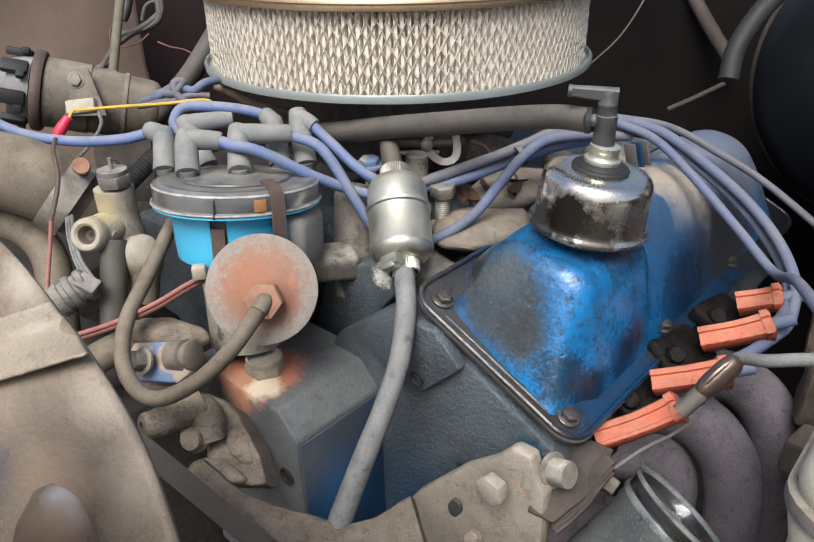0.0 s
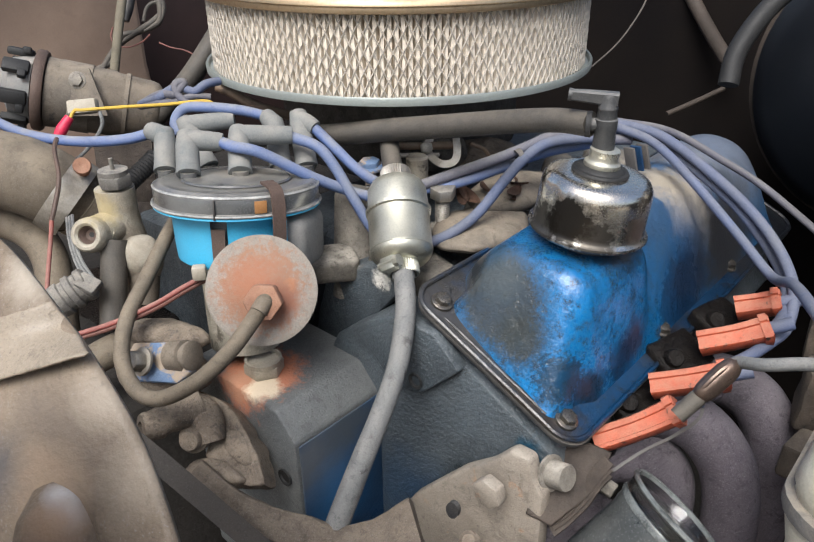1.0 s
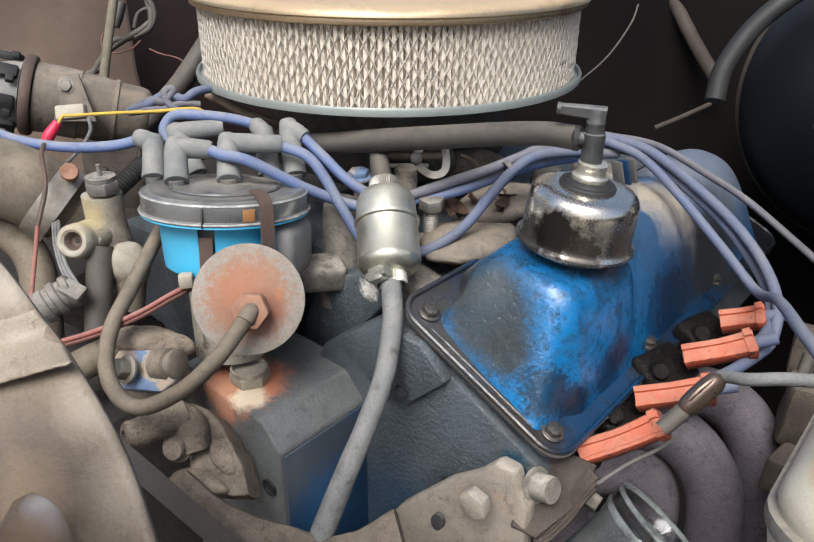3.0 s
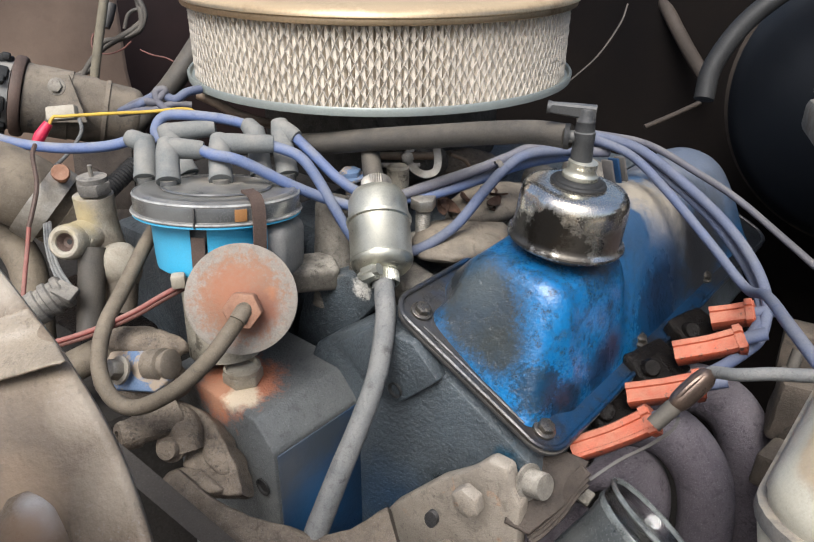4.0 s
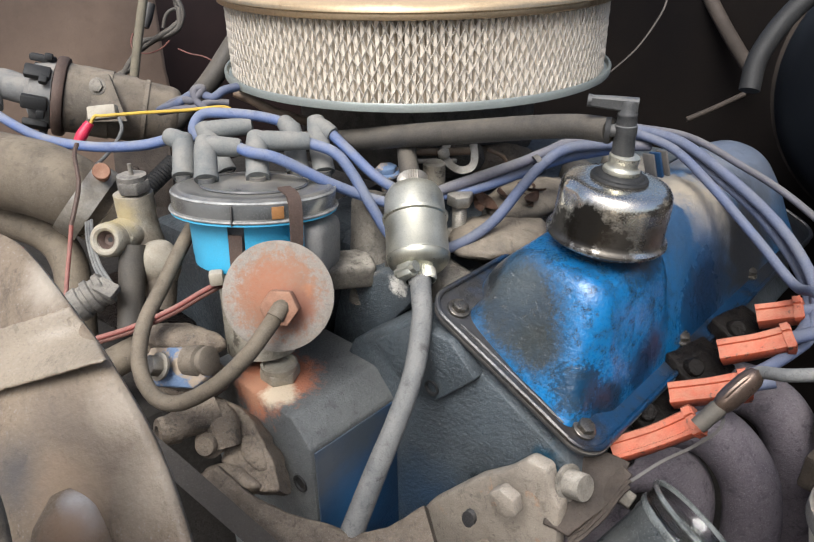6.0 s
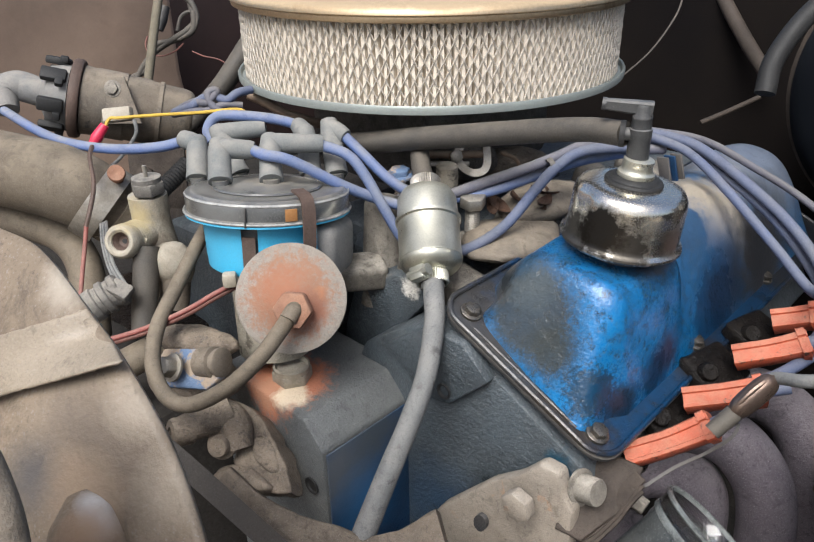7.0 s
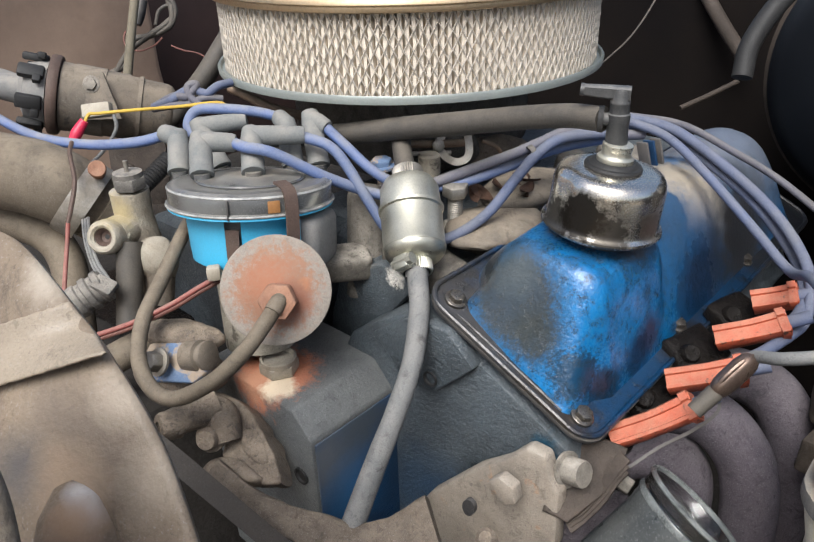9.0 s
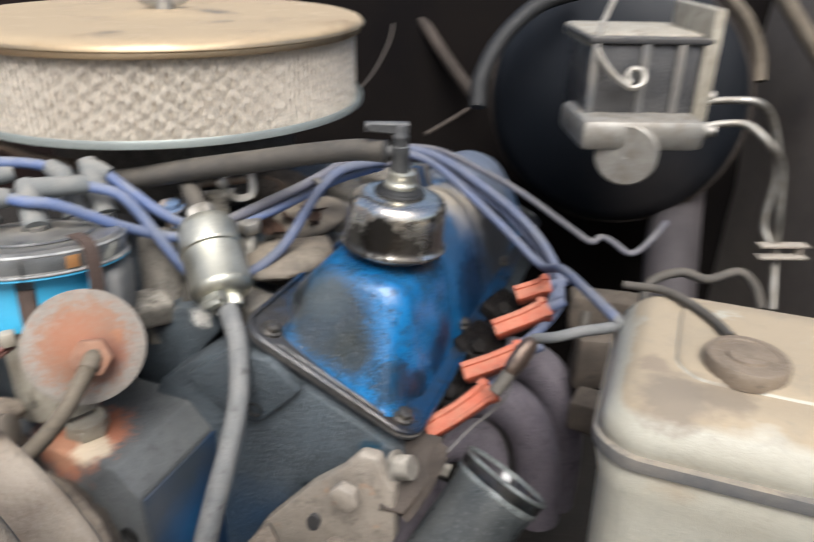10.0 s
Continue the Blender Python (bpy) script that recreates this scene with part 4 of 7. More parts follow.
# ---- carburettor, mostly hidden below the air cleaner ----
carb = thing("carburettor", "dark dirty carburettor below the air cleaner", "carburettor", AC + V((0, 0, -0.11)))
bm = bmesh.new()
box(bm, ENG @ Matrix.Translation((-0.47, 0.52, 1.165)), (0.15, 0.19, 0.085), 0.008)
part("body", roughen(bm, 0.001, 60), M_MANIFOLD, carb)
part("air_horn", turned([(0, -0.05), (0.06, -0.05), (0.065, 0.004), (0, 0.004)], Matrix.Translation(AC), 32), M_MANIFOLD, carb)
bm = sweep(bmesh.new(), [(0.0214, 0.5836, 1.1696), (0.0187, 0.5799, 1.1627), (0.0229, 0.5757, 1.1548), (0.0317, 0.5732, 1.1500), (0.0405, 0.5739, 1.1514), (0.0442, 0.5772, 1.1576), (0.0435, 0.5835, 1.1693)], 1.0, profile=[(0.0032, 0.0012), (-0.0032, 0.0012), (-0.0032, -0.0012), (0.0032, -0.0012)], up=(0.1, -0.8, 0.5))
box(bm, axis((0.0044, 0.5769, 1.1570), (0.1, -0.8, 0.3), (1, 0, 0)), (0.05, 0.004, 0.004), 0.001)
part("throttle_lever", bm, M_STEEL, carb, "dull steel throttle lever")
bm = lump(bmesh.new(), (0.0700, 0.6380, 1.1350), (0.040, 0.020, 0.016), 0.2, 0.14, 45, 5)
part("flange", bm, M_PUMP, carb, "brown stained base flange")
bm = lump(bmesh.new(), (0.0300, 0.6150, 1.1480), (0.026, 0.014, 0.020), 0.1, 0.12, 50, 5)
part("float_bowl", bm, M_MANIFOLD, carb, "dusty bowl casting")
part("throttle_shaft", tube([(-0.0060, 0.5780, 1.1650), (0.0150, 0.5800, 1.1640), (0.0420, 0.5830, 1.1635)], 0.0034, n=12), M_RUSTY_PIPE, carb, "brown stained shaft")
part("shaft_arm", box(bmesh.new(), axis((-0.0150, 0.5750, 1.1590), (0.9, -0.3, 0.1), (0, 0, 1)), (0.030, 0.009, 0.003), 0.001), M_DARKSTEEL, carb, "dark linkage arm")
part("return_rod", tube([(0.0560, 0.5860, 1.1640), (0.0700, 0.5900, 1.1560), (0.0760, 0.5920, 1.1440)], 0.0018, n=8), M_RUSTY_PIPE, carb, "thin rusty return rod")
part("link_nut", turned([(0, -0.003), (0.0055, -0.003), (0.0055, 0.003), (0.0030, 0.0042), (0, 0.0042)], axis((0.0180, 0.5760, 1.1640), (0.1, -0.9, 0.3)), 6), M_STEEL, carb)

# ---- intake manifold and head ----
im = thing("intake_manifold", "dust-caked cast intake manifold", "intake manifold", ev(-0.38, 0.55, 1.0))
bm = bmesh.new()
box(bm, ENG @ Matrix.Translation((-0.385, 0.578, 1.035)), (0.24, 0.43, 0.12), 0.012)
bmesh.ops.subdivide_edges(bm, edges=bm.edges[:], cuts=3, use_grid_fill=True)
part("plenum", roughen(bm, 0.002, 45), M_IRON, im)
for k in range(6):
    bm = box(bmesh.new(), ENG @ Matrix.Translation((-0.305 + 0.012 * (k % 2), 0.362 + k * 0.062, 1.093)) @ Matrix.Rotation(0.25, 4, "Y"), (0.10, 0.036, 0.034), 0.009, 3)
    bmesh.ops.subdivide_edges(bm, edges=bm.edges[:], cuts=1, use_grid_fill=True)
    part("runner", roughen(bm, 0.002, 55), M_MANIFOLD, im)
bm = turned([(0, -0.06), (0.019, -0.06), (0.019, -0.035), (0.0165, -0.028), (0.0160, 0.022), (0.0140, 0.027), (0, 0.028)], axis((-0.0407, 0.5155, 1.1224), (0.05, 0.1, 1)), 28)
part("boss", roughen(bm, 0.0012, 90), M_DUSTY, im, "mottled dusty water passage")
bm = box(bmesh.new(), axis((-0.0582, 0.4894, 1.0989), (0.1, -0.1, 1), (1, 0.3, 0)), (0.040, 0.030, 0.022), 0.006, 3)
part("boss", roughen(bm, 0.0015, 70), M_DUSTY, im, "mottled dusty casting ledge")
bm = lump(bmesh.new(), (0.0590, 0.5030, 1.1215), (0.046, 0.032, 0.0110), 0.75, 0.08, 40)
part("boss", bm, M_COIL, im, "pale dusty casting boss")
bm = lump(bmesh.new(), (0.0890, 0.5500, 1.1330), (0.044, 0.028, 0.0130), 0.75, 0.08, 45)
part("boss", bm, M_COIL, im, "dusty casting boss")
bm = lump(bmesh.new(), (0.0290, 0.5115, 1.1170), (0.014, 0.012, 0.0070), 0.4, 0.08, 60)
part("boss", bm, M_DUSTY, im, "dusty bolt seat")

head = thing("cylinder_head", "greasy dark grey cylinder head and front casting", "cylinder head", ev(-0.22, 0.5, 0.98))
HP = [(-0.3976, 0.9287), (-0.3721, 1.0036), (-0.3458, 1.0552), (-0.3164, 1.0774), (-0.2802, 1.0996), (-0.2560, 1.0977), (-0.1561, 1.0475), (-0.1412, 1.0183), (-0.1726, 0.9479), (-0.3767, 0.7912)]
bm = prism(bmesh.new(), HP, ENG @ Matrix.Translation((0, 0.70, 0)) @ Matrix.Rotation(math.pi / 2, 4, "X"), 0.397, 0.003)
part("casting", bm, M_IRON, head)
HQ = [(-0.4109, 0.9860), (-0.4009, 1.0388), (-0.3880, 1.0761), (-0.3638, 1.0970), (-0.3189, 1.1089), (-0.3092, 1.0905), (-0.3535, 1.0377), (-0.3888, 0.9906)]
bm = prism(bmesh.new(), HQ, ENG @ Matrix.Translation((0, 0.365, 0)) @ Matrix.Rotation(math.pi / 2, 4, "X"), 0.033, 0.0022)
part("end_rib", bm, M_IRON, head)
HQ = [(-0.3152, 1.0715), (-0.2762, 1.1003), (-0.2444, 1.1011), (-0.2228, 1.0805), (-0.2559, 1.0464), (-0.2829, 1.0430)]
bm = prism(bmesh.new(), HQ, ENG @ Matrix.Translation((0, 0.308, 0)) @ Matrix.Rotation(math.pi / 2, 4, "X"), 0.012, 0.002)
part("accessory_pad", bm, M_IRON, head)
part("bolt_hole", turned([(0.0, 0.001), (0.0035, 0.001), (0.0045, 0.0035), (0.0058, 0.004), (0.0058, 0.0), (0, 0)], axis((0.0073, 0.3947, 1.0571), ENG.to_3x3() @ V((0, -1, 0))), 20), M_SOOT, head, "threaded hole")

for p, r3, a in (((0.1082, 0.3534, 1.0306), (0.052, 0.030, 0.010), 0.55), ((0.1527, 0.3807, 1.0479), (0.040, 0.030, 0.012), 0.6), ((0.1927, 0.4140, 1.0593), (0.044, 0.032, 0.014), 0.6), ((0.2361, 0.4543, 1.0648), (0.040, 0.030, 0.014), 0.6)):
    bm = box(bmesh.new(), Matrix.Translation(p) @ Matrix.Rotation(a, 4, "Z") @ Matrix.Rotation(radians(24), 4, "X"), r3, 0.003, 2)
    bmesh.ops.subdivide_edges(bm, edges=bm.edges[:], cuts=2, use_grid_fill=True)
    part("lug", roughen(bm, 0.002, 80), M_GREASE, head, "black greasy lug")
    part("lug_stud", turned([(0, -0.004), (0.0065, -0.004), (0.0068, 0.004), (0.0055, 0.006), (0.003, 0.0062), (0, 0.005)], axis(V(p) + V((-0.008, -0.010, 0.006)), (0.1, -0.75, 0.65)), 14), M_GREASE, head)

# unseen dark block added so the gaps below the hoses look shaded
far = thing("cylinder_head", "unseen far cylinder head, near-black to darken the gaps below the hoses", "cylinder head", ev(-0.70, 0.5, 0.9))
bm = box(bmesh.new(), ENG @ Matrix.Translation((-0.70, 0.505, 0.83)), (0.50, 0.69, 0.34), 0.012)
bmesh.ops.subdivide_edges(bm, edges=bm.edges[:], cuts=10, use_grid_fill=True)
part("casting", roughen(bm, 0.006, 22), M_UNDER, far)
bm = box(bmesh.new(), ENG @ Matrix.Translation((-0.62, 0.30, 0.995)), (0.16, 0.16, 0.02), 0.006)
bmesh.ops.subdivide_edges(bm, edges=bm.edges[:], cuts=3, use_grid_fill=True)
part("pad", roughen(bm, 0.003, 40), M_GREASE, far, "greasy machined pad")

# front cover with its boss
fc = thing("timing_cover", "dark painted timing cover with blue side face", "timing cover", ev(-0.36, 0.25, 0.95))
TC = (-0.304, 0.222, 1.042)
bm = prism(bmesh.new(), [(-0.43, 0.84), (-0.43, 1.030), (-0.42, 1.042), (-0.322, 1.042), (-0.304, 1.022), (-0.302, 0.84)], ENG @ Matrix.Translation((0, 0.314, 0)) @ Matrix.Rotation(math.pi / 2, 4, "X"), 0.092, 0.0025)
part("casting", bm, M_TIMING, fc)
part("side_face", box(bmesh.new(), ENG @ Matrix.Translation((-0.3022, 0.2685, 0.930)), (0.0016, 0.089, 0.180), 0.0006), M_BLUE_OLD, fc, "faded blue side face")
bm = box(bmesh.new(), ENG @ Matrix.Translation((-0.508, 0.338, 0.972)), (0.17, 0.12, 0.25), 0.010)
bmesh.ops.subdivide_edges(bm, edges=bm.edges[:], cuts=2, use_grid_fill=True)
part("upper_casting", roughen(bm, 0.002, 45), M_IRON, fc)
part("bolt_hole", turned([(0.0, -0.001), (0.0042, -0.001), (0.0055, 0.0012), (0.0068, 0.0016), (0.0068, 0.0), (0, 0)], axis(ev(-0.318, 0.2215, 0.985), ENG.to_3x3() @ V((0, -1, 0))), 20), M_SOOT, fc, "threaded hole")

# ---- distributor ----
def distributor():
    c = V((-0.1191, 0.4666, 1.1625))
    th = thing("distributor", "distributor with smoked cap and cyan plastic base", "distributor", c + V((0, 0, -0.08)))
    m = axis(c, (0.03, 0.17, 1), (1, 0, 0))
    cap = part("cap", turned([(0, 0.0180), (0.018, 0.0180), (0.020, 0.0168), (0.036, 0.0166), (0.0372, 0.0152), (0.0400, 0.0148), (0.050, 0.0146), (0.0512, 0.0152), (0.0535, 0.0150), (0.0548, 0.0138), (0.0566, 0.0128), (0.0572, 0.0112), (0.0568, 0.0025), (0.0580, 0.0020), (0.0580, 0.0), (0, 0.0)], m, 64), M_DCAP, th, "smoked dark plastic cap, dusty on top")
    q = m @ Matrix.Rotation(radians(-92), 4, "Z")
    part("seam", box(bmesh.new(), q @ Matrix.Translation((0.0583, 0, 0.0055)), (0.002, 0.0012, 0.013), 0.0004), M_BLACK, cap)
    q = m @ Matrix.Rotation(radians(-63), 4, "Z")
    part("label", box(bmesh.new(), q @ Matrix.Translation((0.0576, 0, 0.0068)), (0.0010, 0.0080, 0.0080), 0.0003), M_BRASS, cap, "small amber contact window")
    part("rim", turned([(0.050, -0.0004), (0.0578, -0.0004), (0.0578, -0.0017), (0.050, -0.0026), (0.050, -0.0004)], m, 64), M_CYAN, th)
    # two pale rings put the cap's edge highlights into the colour
    part("cap_lip", turned([(0.0560, 0.0003), (0.0584, 0.0), (0.0590, 0.0008), (0.0586, 0.0018), (0.0560, 0.0020), (0.0560, 0.0003)], m, 72), M_LIP, cap, "pale ring painted as a highlight on the bottom lip")
    part("cap_ridge", turned([(0.0558, 0.0126), (0.0570, 0.0118), (0.0575, 0.0126), (0.0566, 0.0138), (0.0558, 0.0126)], m, 72), M_LIP, cap, "pale ring painted as a highlight on the top edge")
    part("cap_step", turned([(0.0362, 0.0160), (0.0376, 0.0154), (0.0380, 0.0160), (0.0372, 0.0170), (0.0362, 0.0160)], m, 64), M_DCAP, cap)
    for a0, a1, lab in ((-163, -101, "bright cyan base panel"), (-87, -38, "cyan base panel")):
        bm = bmesh.new()
        lathe(bm, [(0.036, -0.0025), (0.0465, -0.0025), (0.0445, -0.030), (0.0435, -0.0385), (0.0415, -0.0400), (0.036, -0.0400), (0.036, -0.007)], m @ Matrix.Rotation(radians(a0), 4, "Z"), 20, (a1 - a0) / 360)
        part("base_panel", bm, M_CYAN, th, lab)
    part("base", turned([(0, -0.001), (0.041, -0.001), (0.039, -0.040), (0, -0.040)], m, 40), M_GREYPL, th)
    part("housing", turned([(0, -0.11), (0.026, -0.11), (0.030, -0.043), (0.030, -0.038), (0, -0.038)], m, 32), M_ALLOY, th, "dirty alloy housing")
    q = m @ Matrix.Rotation(radians(-12), 4, "Z")
    part("shoulder", box(bmesh.new(), q @ Matrix.Translation((0.040, 0.0, -0.026)), (0.034, 0.05, 0.040), 0.008, 3), M_GREYPL, th, "grey rear housing")
    for a, hi in ((-94, -0.010), (-53, 0.0205)):
        q = m @ Matrix.Rotation(radians(a), 4, "Z")
        pts = [(0.046, hi), (0.0595, min(hi, 0.016)), (0.0625, -0.004), (0.060, -0.022), (0.048, -0.030)] if hi > 0 else [(0.0465, -0.010), (0.0470, -0.020), (0.0465, -0.030), (0.0455, -0.038)]
        bm = sweep(bmesh.new(), [q @ V((r, 0, h)) for r, h in pts], 1.0, res=6, profile=[(0.0045, 0.0008), (-0.0045, 0.0008), (-0.0045, -0.0008), (0.0045, -0.0008)], up=q.to_3x3() @ V((1, 0, 0.02)))
        part("clip", bm, M_CLIP, th, "brown spring clip")
    q = m @ Matrix.Rotation(radians(-47), 4, "Z")
    part("clip_post", box(bmesh.new(), q @ Matrix.Translation((0.053, 0.0, -0.020)), (0.005, 0.008, 0.032), 0.001), M_CYAN, th)
    part("white_plug", box(bmesh.new(), axis((-0.1378, 0.4141, 1.1320), (0, 0, 1), (1, 0.2, 0)), (0.0095, 0.008, 0.010), 0.002), M_WHITE, th, "white plastic plug")
    return c


DC = distributor()
colour_patch(M_DCAP, tuple(DC + V((0.002, 0.02, 0.02))), 0.022, (0.36, 0.32, 0.26), 0.8, 0.8, 60, 0.9, 0.5)


def plug_boot(low, knee, end, label="grey rubber plug boot", r=0.0082):
    """Elbow boot: an upright sleeve on the tower and a side sleeve that takes the wire."""
    low, knee, end = V(low), V(knee), V(end)
    bm = bmesh.new()
    lathe(bm, [(0, 0), (r * 1.02, 0), (r * 1.05, 0.002), (r, 0.006), (r * 0.98, (knee - low).length * 0.85), (r * 0.8, (knee - low).length + r * 0.62), (0, (knee - low).length + r * 0.8)], axis(low, knee - low), 20)
    lathe(bm, [(0, -r * 0.7), (r * 0.6, -r * 0.6), (r * 0.86, -r * 0.2), (r * 0.9, r), (r * 0.82, (end - knee).length * 0.9), (r * 0.72, (end - knee).length), (0, (end - knee).length)], axis(knee, end - knee), 20)
    single("plug_boot", bm, M_BOOT, label, "spark plug boot", "boots on the distributor cap")
    bm = turned([(0, 0), (r * 0.72, 0), (r * 0.72, 0.012), (0, 0.012)], axis(low - V((0, 0, 0.010)), (0, 0, 1)), 16)
    single("cap_terminal", bm, M_DCAP, "dark plastic terminal tower on the distributor cap", "terminal", "distributor terminals")


plug_boot((-0.1754, 0.4904, 1.1754), (-0.1792, 0.5123, 1.1952), (-0.1929, 0.5195, 1.1981))
plug_boot((-0.1505, 0.4638, 1.1827), (-0.1543, 0.4838, 1.2013), (-0.1295, 0.4858, 1.1987))
plug_boot((-0.1154, 0.4678, 1.1818), (-0.1200, 0.4950, 1.2010), (-0.0820, 0.4996, 1.1990))
plug_boot((-0.1513, 0.5158, 1.1699), (-0.1690, 0.5358, 1.1969), (-0.1327, 0.5407, 1.1997))
plug_boot((-0.0938, 0.5062, 1.1731), (-0.0989, 0.5254, 1.1986), (-0.1080, 0.5437, 1.2009))
plug_boot((-0.0743, 0.5060, 1.1728), (-0.0814, 0.5328, 1.2019), (-0.0682, 0.5241, 1.1961))

# ---- spark plug wires ----
def wire(points, r=0.0041, material=None, label="blue silicone spark plug wire", name="spark_plug_wire"):
    return single(name, tube(points, r, n=10, res=8), material or M_WIRE, label, "ignition wire", "ignition wires")


wire([(-0.3873, 0.6197, 1.1949), (-0.3356, 0.5764, 1.1880), (-0.2940, 0.5424, 1.1880), (-0.2503, 0.5254, 1.1880), (-0.2106, 0.5163, 1.1921), (-0.1870, 0.5191, 1.1973)])
wire([(-0.1309, 0.4859, 1.1987), (-0.1195, 0.4725, 1.1996), (-0.1003, 0.4693, 1.1960), (-0.0674, 0.4795, 1.1742), (-0.0392, 0.4921, 1.1572), (-0.0085, 0.4979, 1.1468), (-0.0006, 0.5034, 1.1465)])
wire([(-0.0165, 0.4961, 1.1434), (0.0075, 0.5074, 1.1541), (0.0395, 0.5128, 1.1642), (0.0709, 0.5130, 1.1752), (0.0947, 0.5174, 1.1835), (0.1136, 0.5252, 1.1876), (0.1501, 0.5339, 1.1827), (0.1780, 0.5386, 1.1807)], material=M_WIRE_GREY, label="grime-grey spark plug wire")
wire([(-0.0842, 0.4992, 1.1983), (-0.0640, 0.4955, 1.1914), (-0.0514, 0.4912, 1.1768), (-0.0389, 0.4854, 1.1553), (-0.0244, 0.4833, 1.1300), (-0.0091, 0.4822, 1.1172)])
wire([(-0.0189, 0.4837, 1.1202), (0.0027, 0.4779, 1.1199), (0.0260, 0.4756, 1.1262), (0.0514, 0.4832, 1.1405), (0.0731, 0.4952, 1.1630), (0.0889, 0.5032, 1.1781), (0.1094, 0.5137, 1.1872), (0.1474, 0.5250, 1.1871)], material=M_WIRE_DULL)
wire([(-0.0690, 0.5245, 1.1968), (-0.0550, 0.5181, 1.1847), (-0.0357, 0.5092, 1.1681), (-0.0163, 0.5088, 1.1566), (0.0156, 0.5117, 1.1515), (0.0478, 0.5148, 1.1574), (0.0801, 0.5202, 1.1675), (0.1134, 0.5299, 1.1750), (0.1527, 0.5425, 1.1774)])
wire([(-0.1743, 0.5330, 1.1916), (-0.1782, 0.5368, 1.1988), (-0.1712, 0.5419, 1.2082), (-0.1519, 0.5423, 1.2090), (-0.1238, 0.5407, 1.2061), (-0.1028, 0.5429, 1.1994)])
for k, line in enumerate((
        [(-0.2246, 0.5985, 1.1976), (-0.1970, 0.5607, 1.2117), (-0.1855, 0.5639, 1.2178), (-0.1770, 0.5645, 1.2189), (-0.1672, 0.5631, 1.2162), (-0.1586, 0.5657, 1.2211), (-0.1500, 0.5760, 1.2215)],
        [(-0.2230, 0.5960, 1.1990), (-0.1941, 0.5624, 1.2149), (-0.1828, 0.5603, 1.2147), (-0.1747, 0.5640, 1.2231), (-0.1812, 0.5630, 1.2225), (-0.1798, 0.5600, 1.2147), (-0.1716, 0.5585, 1.2076), (-0.1617, 0.5660, 1.2040)],
        [(-0.2250, 0.5970, 1.1960), (-0.1970, 0.5587, 1.2080), (-0.1829, 0.5593, 1.2090), (-0.1687, 0.5614, 1.2130), (-0.1559, 0.5660, 1.2110)])):
    line = [V((0, 0, 1.35)) + (V(p) - V((0, 0, 1.35))) * 1.03 for p in line]
    wire(line, r=(0.0036, 0.0032, 0.0030)[k], material=(M_WIRE_DULL, M_WIRE_GREY, M_WIRE_GREY)[k], label="dusty knotted ignition wire below the air cleaner")
single("fuel_line", tube([(-0.1602, 0.6063, 1.2100), (-0.1449, 0.6024, 1.2040), (-0.1274, 0.5977, 1.1955), (-0.1098, 0.5951, 1.1905), (-0.0900, 0.5990, 1.1840)], 0.0042, n=12), M_RUSTY_PIPE, "dusty brown fuel pipe below the air cleaner", "pipe")
BEND = [(0.2388, 0.3784, 1.1377), (0.2228, 0.3247, 1.1487), (0.2198, 0.2959, 1.1484), (0.2212, 0.2880, 1.1460), (0.2205, 0.2868, 1.1430), (0.2149, 0.2908, 1.1396), (0.2047, 0.3003, 1.1339), (0.1921, 0.3099, 1.1267), (0.1871, 0.3262, 1.1169), (0.1831, 0.3252, 1.1139)]
wire([(0.1644, 0.5388, 1.1917), (0.1910, 0.5227, 1.1829), (0.2143, 0.5006, 1.1625), (0.2394, 0.4629, 1.1342), (0.2547, 0.4301, 1.1152)] + BEND[:4], r=0.0036, material=M_WIRE_DULL, label="grey-blue spark plug wire bent over the exhaust")
wire(BEND[2:], r=0.0037, material=M_RUBBER_GREY, label="dusty grey cable running into the tarnished clip")
wire([(0.1660, 0.5448, 1.1925), (0.2007, 0.5348, 1.1844), (0.2344, 0.5117, 1.1622), (0.2607, 0.4883, 1.1394), (0.2737, 0.4609, 1.1199), (0.2752, 0.4345, 1.1021), (0.2622, 0.4097, 1.0875), (0.2461, 0.3964, 1.0838), (0.2222, 0.3806, 1.0818), (0.2053, 0.3721, 1.0807)], material=M_WIRE_DULL)
wire([(0.1675, 0.5505, 1.1925), (0.2144, 0.5562, 1.1820), (0.2560, 0.5480, 1.1610), (0.2926, 0.5374, 1.1397), (0.3240, 0.4980, 1.1155), (0.3348, 0.4739, 1.1076), (0.3435, 0.4726, 1.1117), (0.3529, 0.4672, 1.1084), (0.3657, 0.4570, 1.0987), (0.3760, 0.4544, 1.1015), (0.3888, 0.4546, 1.1118), (0.4150, 0.4700, 1.1180)], r=0.0030, material=M_WIRE_GREY, label="thin grime-grey ignition wire behind the exhaust")
wire([(0.1689, 0.5527, 1.1859), (0.1981, 0.5433, 1.1789), (0.2266, 0.5227, 1.1614), (0.2577, 0.4976, 1.1355), (0.2769, 0.4654, 1.1069), (0.2734, 0.4354, 1.0931), (0.2569, 0.4111, 1.0901), (0.2445, 0.4001, 1.0906)], material=M_WIRE_DULL)

